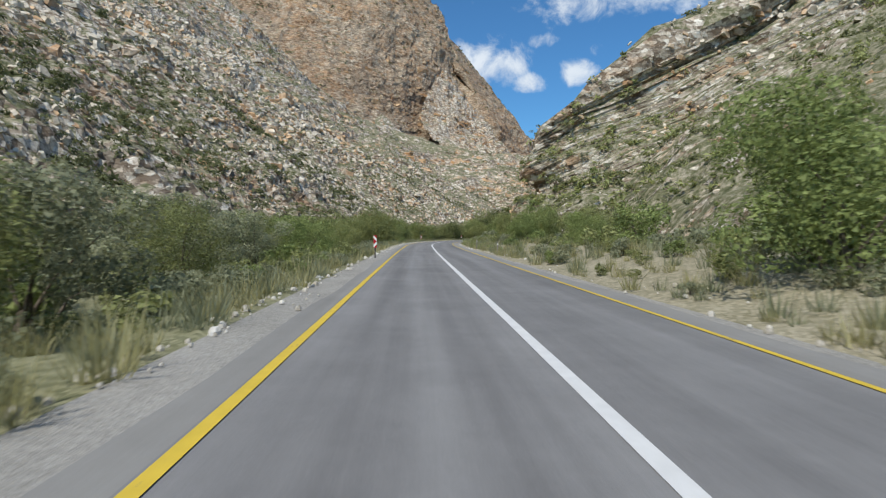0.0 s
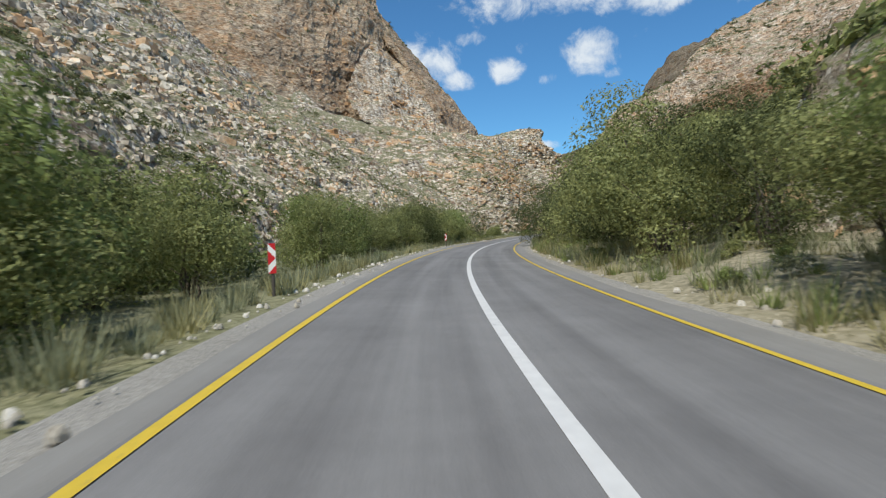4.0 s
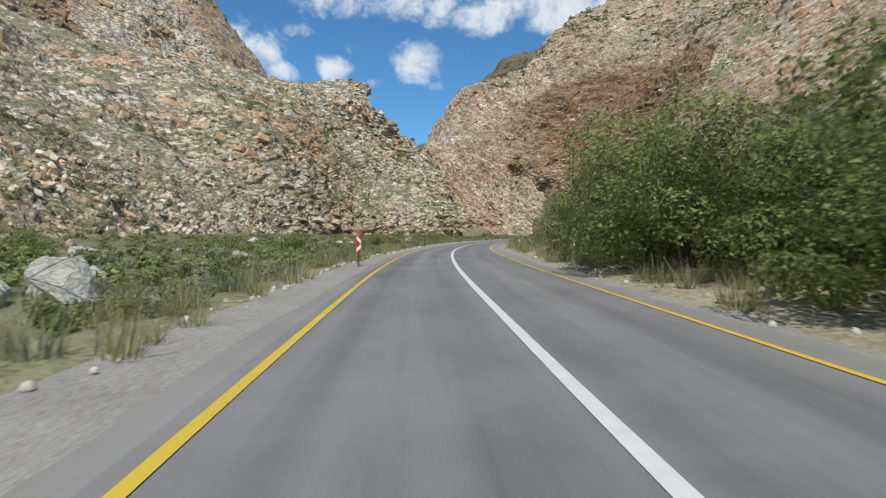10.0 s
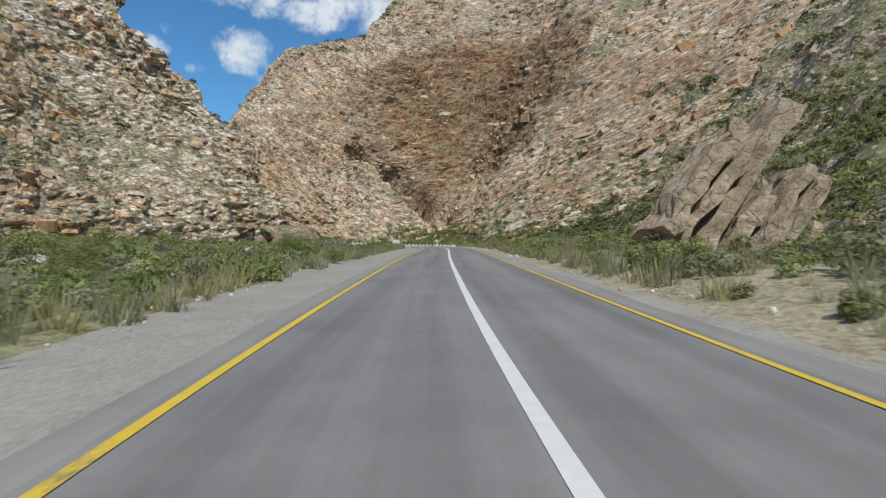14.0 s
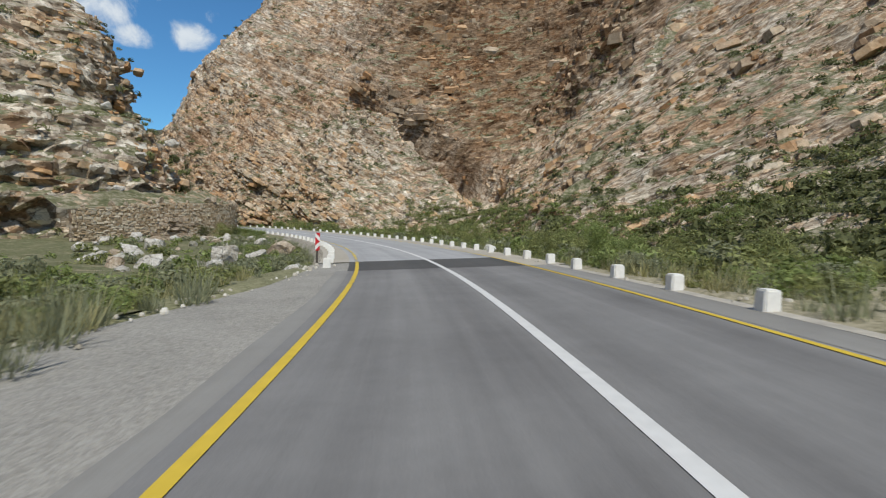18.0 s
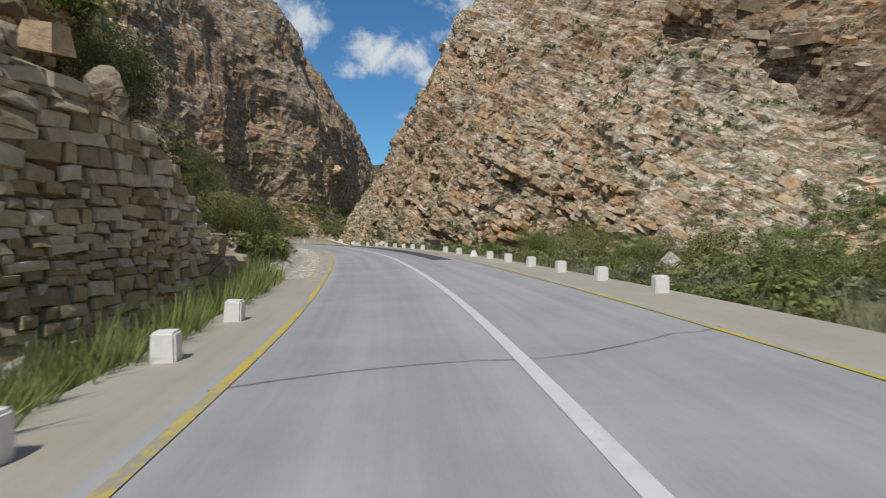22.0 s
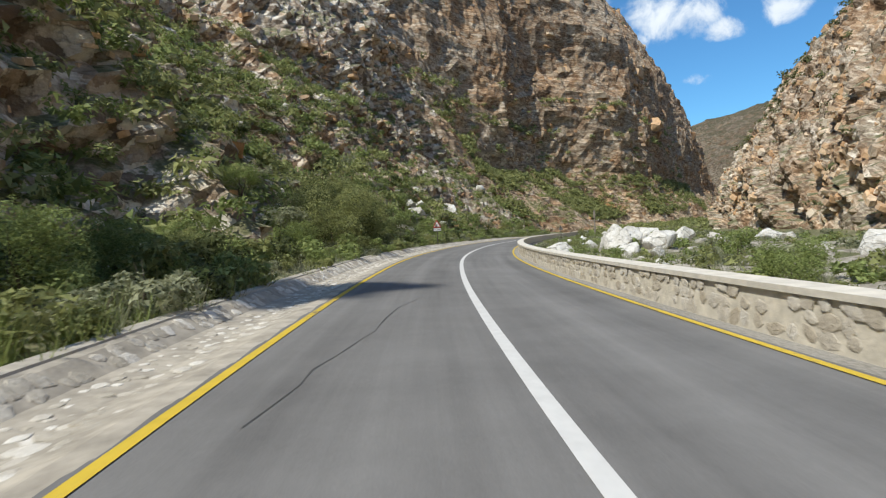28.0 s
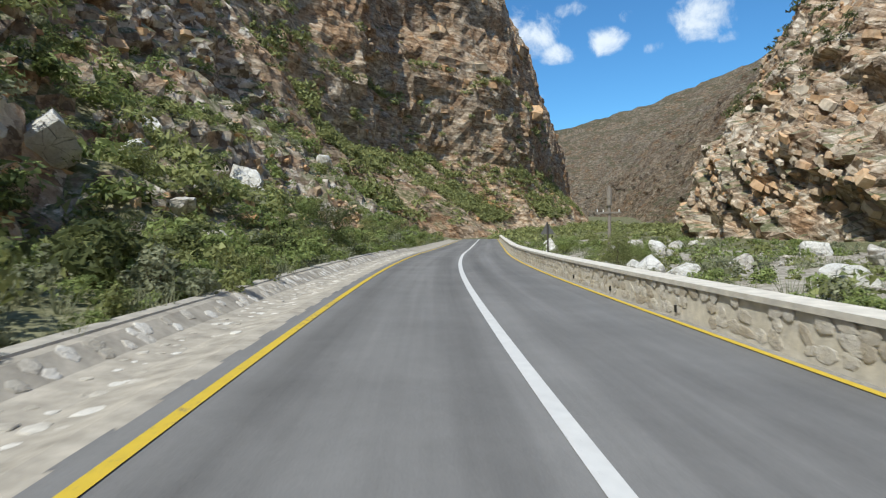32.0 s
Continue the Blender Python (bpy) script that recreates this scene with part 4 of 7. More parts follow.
# ---- plants ----
BARK = plain("grey_brown_bark", (0.14, 0.115, 0.09), 0.9, vary=0.35, scale=12, bump=0.6)
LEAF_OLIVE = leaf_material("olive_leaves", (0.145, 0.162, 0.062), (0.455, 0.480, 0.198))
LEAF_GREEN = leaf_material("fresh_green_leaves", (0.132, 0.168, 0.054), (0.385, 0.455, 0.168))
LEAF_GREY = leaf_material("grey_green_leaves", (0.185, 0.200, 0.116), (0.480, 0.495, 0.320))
# dark leaves lowered partly to put cliff shade on the left bank
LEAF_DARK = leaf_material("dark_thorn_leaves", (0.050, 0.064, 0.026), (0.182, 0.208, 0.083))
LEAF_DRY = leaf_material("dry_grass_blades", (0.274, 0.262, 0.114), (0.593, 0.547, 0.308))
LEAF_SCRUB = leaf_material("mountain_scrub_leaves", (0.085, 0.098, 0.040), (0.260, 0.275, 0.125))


def sprigs(rng, centres, radii, count, size, squash=0.8):
    """Broad small sprigs that lie over each clump and close it to the eye."""
    share = radii ** 2 / (radii ** 2).sum()
    k = rng.choice(len(centres), count, p=share)
    d = rng.normal(size=(count, 3))
    d[:, 2] += 0.25
    d /= np.linalg.norm(d, axis=1)[:, None]
    lump = 1 + 0.22 * vnoise(d * 2.4 + k[:, None] * 7.3, 5)
    c = centres[k] + d * (radii[k] * lump * (0.72 + 0.28 * rng.random(count)))[:, None] * np.array([1, 1, squash])
    n = d + np.array([0, 0, 0.25]) + rng.normal(size=(count, 3)) * 0.5
    a = np.cross(n, rng.normal(size=(count, 3)))
    a /= np.linalg.norm(a, axis=1)[:, None] + 1e-9
    b = np.cross(n, a)
    b /= np.linalg.norm(b, axis=1)[:, None] + 1e-9
    ln = (size * (0.6 + 0.8 * rng.random(count)))[:, None]
    v = np.stack([c - a * ln * 0.5 - b * ln * 0.34, c - a * ln * 0.3 + b * ln * 0.40, c + a * ln * 0.62], 1)
    return v.reshape(-1, 3)


def leafy(name, leaf, rng, centres, radii, close, count, size, out, floor, squash=0.8):
    """One foliage mesh: close sprigs with loose sprays of leaves standing off them."""
    v, f = sprays(rng, centres, radii * 1.08, count, size, out, squash)
    v = np.concatenate([v, sprigs(rng, centres, radii, close[0], close[1], squash)])
    v[:, 2] = np.maximum(v[:, 2], floor)
    return mesh_from(name, v, np.arange(len(v)).reshape(-1, 3), leaf)


def sprays(rng, centres, radii, count, size, out=0.55, squash=0.8):
    """Leaf sprays, one thin triangle each, thickest towards the skin of each clump."""
    k = rng.integers(0, len(centres), count)
    d = rng.normal(size=(count, 3))
    d /= np.linalg.norm(d, axis=1)[:, None]
    r = radii[k] * (out + (1 - out) * rng.random(count) ** 0.6) * (0.85 + 0.3 * rng.random(count))
    c = centres[k] + d * r[:, None] * np.array([1, 1, squash])
    n = d * 0.9 + np.array([0, 0, 0.4]) + rng.normal(size=(count, 3)) * 0.55
    axis_ = np.cross(n, rng.normal(size=(count, 3)))
    axis_ /= np.linalg.norm(axis_, axis=1)[:, None] + 1e-9
    side = np.cross(n, axis_)
    side /= np.linalg.norm(side, axis=1)[:, None] + 1e-9
    ln = size * 1.12 * (0.6 + 0.8 * rng.random(count))[:, None]
    v = np.stack([c - axis_ * ln * 0.5 - side * ln * 0.16, c - axis_ * ln * 0.2 + side * ln * 0.17, c + axis_ * ln * 0.6], 1)
    return v.reshape(-1, 3), np.arange(count * 3).reshape(-1, 3)


def stems(rng, tips, base_r, height, sides=5):
    """Tapered limbs from the foot to each tip."""
    vs, fs, n0 = [], [], 0
    for tip in tips:
        start = np.array([rng.normal() * base_r * 0.8, rng.normal() * base_r * 0.8, -0.15])
        mid = start * 0.4 + tip * 0.6 * np.array([0.55, 0.55, 0.9]) + rng.normal(size=3) * 0.1 * height * 0.3
        path = [start, start * 0.5 + mid * 0.5 + rng.normal(size=3) * 0.04 * height, mid, tip]
        for j, (q, r) in enumerate(zip(path, (base_r, base_r * 0.7, base_r * 0.42, base_r * 0.12))):
            a = np.arange(sides) * 2 * math.pi / sides
            vs.append(np.stack([q[0] + np.cos(a) * r, q[1] + np.sin(a) * r, np.full(sides, q[2])], -1))
            if j:
                for i in range(sides):
                    i2 = (i + 1) % sides
                    fs.append((n0 + (j - 1) * sides + i, n0 + (j - 1) * sides + i2, n0 + j * sides + i2, n0 + j * sides + i))
        n0 += sides * len(path)
    return np.concatenate(vs), np.array(fs)


def tree_meshes(name, seed, height, spread, leaf, clumps, count, size, low=0.25, limbs=6, mass=1.0):
    rng = np.random.default_rng(seed)
    ang = rng.random(clumps) * 2 * math.pi
    rad = np.sqrt(rng.random(clumps)) * spread * 0.42
    z = height * (low + (0.9 - low) * rng.random(clumps))
    z *= 1 - 0.35 * (rad / (spread * 0.5)) ** 2
    centres = np.stack([np.cos(ang) * rad, np.sin(ang) * rad, z], -1)
    radii = spread * (0.13 + 0.13 * rng.random(clumps))
    crown = leafy(name + "_crown", leaf, rng, centres, radii * mass, (int(count * 2.1), size * 1.2), count, size, 0.7, 0.02)
    tips = centres[rng.choice(clumps, limbs, replace=False)]
    sv, sf = stems(rng, tips, 0.014 * height + 0.02, height)
    trunk = mesh_from(name + "_trunk", sv, sf, BARK, True)
    return trunk, crown


def shrub_mesh(name, seed, leaf, clumps, count, size, tall=0.8):
    """A shrub about 1 m wide, to be scaled."""
    rng = np.random.default_rng(seed)
    ang, rad = rng.random(clumps) * 2 * math.pi, np.sqrt(rng.random(clumps)) * 0.36
    centres = np.stack([np.cos(ang) * rad, np.sin(ang) * rad, (0.12 + 0.62 * rng.random(clumps)) * tall * (1 - 0.8 * rad)], -1)
    radii = 0.10 + 0.13 * rng.random(clumps)
    return leafy(name, leaf, rng, centres, radii * (1.0 if clumps > 8 else 1.3), (int(count * 1.1), size * 1.2), count, size, 0.6, -0.05)


def grass_mesh(name, seed, count, leaf):
    rng = np.random.default_rng(seed)
    a, r = rng.random(count) * 2 * math.pi, np.sqrt(rng.random(count)) * 0.4
    root = np.stack([np.cos(a) * r, np.sin(a) * r, np.zeros(count) - 0.03], -1)
    lean = np.stack([np.cos(a) * 0.35, np.sin(a) * 0.35, np.ones(count)], -1) + rng.normal(size=(count, 3)) * 0.22
    h = (0.35 + 0.65 * rng.random(count))[:, None]
    side = np.stack([-np.sin(a + rng.random(count)), np.cos(a), np.zeros(count)], -1) * 0.022
    v = np.stack([root - side, root + side, root + lean * h], 1)
    return mesh_from(name, v.reshape(-1, 3), np.arange(count * 3).reshape(-1, 3), leaf)


def make_trees():
    """Each kind twice: fine-leaved for the roadside, and with fewer sprays for those further off."""
    kinds = {}
    spec = {"olive": (LEAF_OLIVE, 5, 5.2, 6.0, 34, 0.16), "dark": (LEAF_DARK, 7, 6.5, 7.0, 38, 0.14),
            "green": (LEAF_GREEN, 9, 4.6, 5.4, 30, 0.18), "grey": (LEAF_GREY, 11, 4.2, 5.0, 28, 0.22)}
    for kind, (leaf, seed, h, w, clumps, low) in spec.items():
        clumps = int(clumps * 0.6)
        thin = 0.6 if kind == "grey" else 1.0
        kinds[kind] = [[(*tree_meshes("tree_" + kind, seed * 10 + k, h, w, leaf, clumps, int(count * thin), size, low, 8, 0.72 if kind == "grey" else 1.0), h) for k in range(3)]
                       for count, size in ((5600, 0.088), (760, 0.22))]
    return kinds


TREES = make_trees()
SHRUBS = {"olive": [shrub_mesh("shrub", 100 + k, LEAF_OLIVE, 9, 700, 0.055) for k in range(3)],
          "green": [shrub_mesh("shrub", 110 + k, LEAF_GREEN, 9, 700, 0.055) for k in range(3)],
          "grey": [shrub_mesh("shrub", 120 + k, LEAF_GREY, 9, 700, 0.052, 0.7) for k in range(3)],
          "dark": [shrub_mesh("shrub", 130 + k, LEAF_DARK, 9, 700, 0.055) for k in range(3)]}
def shrub_stems(seed):
    rng = np.random.default_rng(seed)
    tips = np.stack([rng.normal(size=7) * 0.24, rng.normal(size=7) * 0.24, 0.35 + 0.25 * rng.random(7)], -1)
    v, f = stems(rng, tips, 0.018, 0.6, 4)
    return mesh_from("shrub_stems", v, f, BARK, True)


SHRUB_STEMS = [shrub_stems(155 + k) for k in range(3)]
TUFTS = [grass_mesh("grass_tuft", 140 + k, 56, LEAF_DRY) for k in range(3)]
FRESH_TUFTS = [grass_mesh("grass_tuft", 150 + k, 56, LEAF_GREY) for k in range(2)]
BRIGHT_TUFTS = [grass_mesh("grass_tuft", 160 + k, 56, LEAF_GREEN) for k in range(2)]
TREE_WORDS = {"olive": "olive-green thorn tree with a dense low crown beside the road", "dark": "tall dark green thorn tree overhanging the verge",
              "green": "bright green bushy tree on the verge", "grey": "grey-green half-bare thorn bush on the verge"}
SHRUB_WORDS = {"olive": "olive-green rounded shrub on dry ground", "green": "fresh green shrub on the verge",
               "grey": "grey-green low shrub on stony ground", "dark": "dark green dense shrub on the bank"}


def put_tree(kind, s, l, height, rng):
    near = abs(l) < 14.5
    pick = int(rng.integers(0, 3))
    trunk, crown, h = TREES[kind][0 if near else 1][pick]
    x, y, z = on_road(s, l)
    z = max(z, slope_z(x, y)) if abs(l) > 12 else z
    k = height / h
    m = pose(x, y, z - 0.1, 0, 0, float(rng.random() * 360)) @ Matrix.Diagonal((k * (0.9 + 0.25 * rng.random()), k * (0.9 + 0.25 * rng.random()), k, 1))
    if not near:
        FAR_TREES.setdefault(kind, []).append((np.array(m), trunk, crown))
        return
    root = new("tree")
    root.empty_display_size = 0.3
    root.matrix_world = m
    part("trunk", trunk, root)
    part("crown", crown, root)
    tagged(root, TREE_WORDS[kind], "tree", "roadside trees")


FAR_TREES = {}
FAR_SHRUBS = {"olive": [], "green": [], "grey": [], "dark": []}


def put_shrub(kind, s, l, size, rng, near):
    x, y, z = on_road(s, l)
    z = max(z, slope_z(x, y)) if abs(l) > 7 else z
    m = pose(x, y, z - 0.06 * size, 0, 0, float(rng.random() * 360)) @ Matrix.Diagonal((size * (0.85 + 0.4 * rng.random()), size * (0.85 + 0.4 * rng.random()), size * (0.8 + 0.4 * rng.random()), 1))
    if not near:
        FAR_SHRUBS[kind].append((np.array(m), abs(l) < 12))
        return
    ob = new("shrub")
    ob.empty_display_size = 0.2
    ob.matrix_world = m
    part("foliage", SHRUBS[kind][int(rng.integers(0, 3))], ob)
    part("stems", SHRUB_STEMS[int(rng.integers(0, 3))], ob, "thin grey-brown stems")
    tagged(ob, SHRUB_WORDS[kind], "shrub", "roadside shrubs")


def mesh_points(me):
    v = np.empty(len(me.vertices) * 3, np.float32)
    me.vertices.foreach_get("co", v)
    return v.reshape(-1, 3)


def join_trees():
    for kind, rows in FAR_TREES.items():
        vs, fs, n0 = [], [], 0
        for m, t, c in rows:
            vs.append(mesh_points(c) @ m[:3, :3].T + m[:3, 3])
            fs.append(np.array([q.vertices[:] for q in c.polygons]) + n0)
            n0 += len(vs[-1])
        ob = new("trees_" + kind, mesh_from("trees_" + kind, np.concatenate(vs), np.concatenate(fs), rows[0][2].materials[0]))
        tagged(ob, "thicket of " + TREE_WORDS[kind].split(" beside")[0].split(" over")[0].split(" on the")[0] + "s back from the road", "trees", kind="stuff")
        vs, fs, n0 = [], [], 0
        for m, t, c in rows:
            f = np.array([p.vertices[:] for p in t.polygons])
            vs.append(mesh_points(t) @ m[:3, :3].T + m[:3, 3])
            fs.append(f + n0)
            n0 += len(vs[-1])
        stem = new("trunks", mesh_from("trunks", np.concatenate(vs), np.concatenate(fs), BARK, True))
        stem.parent = ob
        tagged(stem, "grey-brown trunks and limbs", kind="stuff")


def join_shrubs():
    for kind, ms in FAR_SHRUBS.items():
        leaf = SHRUBS[kind][0].materials[0]
        base = []
        for k in range(6):
            me = shrub_mesh("shrub_far", 170 + k, leaf, *((8, 210, 0.078) if k < 3 else (6, 60, 0.15)))
            base.append((mesh_points(me), np.array([q.vertices[:] for q in me.polygons])))
            bpy.data.meshes.remove(me)
        vs, fs, n0 = [], [], 0
        for k, (m, close) in enumerate(ms):
            v, f = base[k % 3 + (0 if close else 3)]
            vs.append(v @ m[:3, :3].T + m[:3, 3])
            fs.append(f + n0)
            n0 += len(v)
        ob = new("shrubs_" + kind, mesh_from("shrubs_" + kind, np.concatenate(vs), np.concatenate(fs), leaf))
        tagged(ob, "thicket of " + SHRUB_WORDS[kind].replace("shrub", "shrubs"), "shrubs", kind="stuff")


GRIDS = [WEST, EAST, SOUTH, NORTHM]
CELLS = {}
for grid in GRIDS:
    q = grid.reshape(-1, 3)
    q = q[(q[:, 0] > -70) & (q[:, 0] < 260) & (q[:, 2] < 45)]
    ij = np.floor(q[:, :2] / 2.0).astype(int)
    for (i, j), z in zip(map(tuple, ij), q[:, 2]):
        if z > CELLS.get((i, j), (-99))          :
            CELLS[(i, j)] = z


def slope_z(x, y):
    """The slope's height at a place, or far down where there is none."""
    i, j = int(math.floor(x / 2.0)), int(math.floor(y / 2.0))
    zs = [CELLS.get((i + a, j + b), -99) for a in (-1, 0, 1) for b in (-1, 0, 1)]
    mid = CELLS.get((i, j), -99)
    return mid if mid > -90 else (min(zs) if min(zs) > -90 else -99)


# zones of trees: stations, sides, how many, kinds, heights
# dark kind at 597-646 stands in for the cliff's shade on that bank
TREE_ZONES = [
    (4, 34, -24, -9.5, 15, "grey olive grey", 3.0, 4.4), (30, 62, -26, -10, 14, "olive green grey", 3.0, 4.2),
    (62, 84, -22, -9, 12, "olive olive green", 3.6, 4.8), (84, 112, -18, -8.6, 14, "olive green olive", 4.4, 6.0),
    (112, 158, -18, -8.0, 20, "olive green dark", 4.6, 6.2), (158, 196, -17, -8.0, 16, "olive dark olive", 4.6, 5.8),
    (208, 236, -20, -10, 10, "olive grey olive", 2.0, 2.9), (236, 262, -26, -11, 6, "olive green", 2.6, 3.8),
    (262, 330, -32, -14, 8, "olive green", 1.8, 2.6), (340, 470, -34, -11, 22, "olive green grey", 1.6, 2.6),
    (18, 60, 9, 24, 11, "olive grey green", 2.6, 3.8), (60, 104, 10, 26, 14, "olive olive green", 3.0, 4.4),
    (104, 122, 7, 13, 5, "olive green", 3.4, 4.6), (126, 172, 6.6, 14, 15, "dark olive dark", 5.2, 7.2),
    (172, 206, 7.4, 15, 14, "dark olive dark", 3.4, 5.0), (203, 238, 7.0, 13, 18, "dark olive dark", 4.8, 6.6),
    (240, 262, 8.5, 16, 5, "green olive", 3.0, 4.0), (262, 300, 6.8, 13, 22, "dark green dark", 4.0, 5.8),
    (296, 330, 7.5, 16, 8, "green olive dark", 2.6, 3.8), (330, 470, 11, 30, 16, "olive dark green", 2.0, 3.2),
    (500, 640, 10, 34, 40, "green olive olive", 2.0, 3.2), (597, 646, -14, -8.2, 30, "dark dark dark olive", 3.0, 4.6), (640, 662, -13, -8.0, 18, "dark olive dark", 3.4, 4.8),
    (660, 724, -14, -7.4, 16, "olive green green", 1.6, 2.5), (718, 736, -11, -8, 4, "dark olive", 4.4, 5.6),
    (736, 850, -20, -7.5, 26, "green dark olive", 2.0, 3.2), (650, 850, 8, 20, 12, "green olive", 1.8, 2.8),
]
SHRUB_ZONES = [
    (2, 120, -12, -6.2, 60, "grey olive green", 0.7, 1.5), (0, 60, -9, -5.8, 60, "grey grey olive", 0.8, 1.5), (120, 240, -9, -6.0, 40, "grey olive green", 0.6, 1.3),
    (236, 330, -24, -6.8, 170, "olive grey green", 0.8, 1.8), (330, 500, -20, -8.0, 420, "olive grey green", 0.8, 1.8),
    (503, 566, -13, -5.8, 130, "olive grey green", 0.7, 1.6), (440, 503, -26, -8.6, 150, "olive grey green", 0.9, 1.9), (504, 590, -24, -6.2, 190, "green olive grey", 0.7, 1.7), (594, 850, -14, -6.2, 260, "green olive green dark", 1.0, 2.2), (640, 850, -10, -6.3, 150, "green olive grey", 1.0, 2.3), (330, 498, 5.4, 9, 110, "olive grey green", 0.6, 1.3), (0, 330, 5.4, 9, 120, "olive grey green", 0.6, 1.2), (236, 500, -10, -6.6, 130, "olive grey green", 0.7, 1.4),
    (2, 120, 6.0, 22, 150, "grey olive green", 0.7, 1.6), (120, 240, 5.6, 9, 40, "grey dark green", 0.6, 1.4),
    (240, 330, 5.6, 18, 60, "green olive grey", 0.8, 1.8), (330, 498, 6.0, 26, 300, "olive grey green", 0.8, 1.8),
    (594, 850, -36, -8, 620, "olive green dark grey", 1.0, 2.2), (590, 640, -20, -7, 60, "dark olive", 1.2, 2.4),
    (495, 645, 9, 40, 420, "green olive olive grey", 1.2, 2.4), (400, 500, 8, 44, 220, "olive grey green", 1.0, 2.0), (330, 400, 9, 40, 140, "olive grey green", 1.0, 2.0),
    (0, 330, 9, 40, 380, "olive grey green", 1.0, 2.2), (0, 200, -34, -9, 260, "olive grey green", 1.2, 2.4), (200, 500, -60, -11, 1100, "olive grey green olive", 0.8, 1.9),
    (500, 642, 6.2, 22, 150, "green olive grey", 0.9, 1.9), (644, 850, 5.0, 34, 900, "olive green grey green", 0.7, 1.8),
    (690, 850, -7.6, -5.9, 170, "green olive grey green", 0.6, 1.4), (600, 690, -7.4, -6.1, 60, "olive grey dark", 0.5, 1.2),
    (760, 830, -12.5, -7.6, 80, "green dark green olive", 1.5, 2.7),
]


def plant():
    rng = np.random.default_rng(4)
    # single trees that stand out
    for kind, s, l, h in (("green", 13.4, 9.0, 5.0), ("green", 16.5, 10.2, 4.4), ("olive", 90, -9.2, 6.4), ("olive", 95, -8.8, 6.2), ("dark", 232, 8.0, 6.8),
                          ("olive", 258, -12.5, 4.2), ("olive", 262, -13.5, 3.6), ("green", 585, -8.6, 2.0), ("green", 9.5, -9.5, 2.2), ("olive", 790, 9.5, 2.4), ("dark", 177, 9.2, 7.6), ("dark", 181.5, 9.8, 6.6), ("olive", 189, 8.6, 4.2), ("olive", 196, 8.6, 3.8), ("olive", 183, -9.2, 6.8), ("green", 190, -9.6, 6.4), ("dark", 177, -9.6, 7.0), ("olive", 197, -9.0, 5.8), ("olive", 171, -10, 6.4), ("dark", 205, -9.2, 7.2), ("dark", 207, 9.4, 7.8), ("dark", 211, 10.2, 7.2), ("dark", 341, 14.0, 5.5), ("dark", 339, 17, 6.0), ("olive", 730, -10.8, 6.2), ("olive", 733.5, -11.4, 6.4), ("dark", 727, -11.8, 6.0), ("olive", 571, -11.5, 2.4), ("olive", 577, -9.4, 2.2), ("green", 613, 12.5, 2.8), ("dark", 571.2, -14.0, 2.4), ("dark", 575.8, -9.3, 2.3), ("olive", 101, 12.6, 4.6), ("olive", 105, 13.5, 4.8), ("green", 98, 15.5, 4.6)):
        put_tree(kind, s, l, h, rng)
    for s0, s1, l0, l1, n, kinds, h0, h1 in TREE_ZONES:
        kinds = kinds.split()
        for k in range(n):
            put_tree(kinds[int(rng.integers(0, len(kinds)))], s0 + (s1 - s0) * (k + rng.random()) / n, l0 + (l1 - l0) * rng.random(), h0 + (h1 - h0) * rng.random(), rng)
    for s0, s1, l0, l1, n, kinds, h0, h1 in SHRUB_ZONES:
        kinds = kinds.split()
        for k in range(n):
            u = rng.random() ** 1.3
            l = l1 + (l0 - l1) * u if l1 < 0 else l0 + (l1 - l0) * u
            put_shrub(kinds[int(rng.integers(0, len(kinds)))], s0 + (s1 - s0) * (k + rng.random()) / n, l, h0 + (h1 - h0) * rng.random(), rng, (5.0 < abs(l) < 9.0) and k % 5 == 0)
    join_shrubs()
    join_trees()


plant()


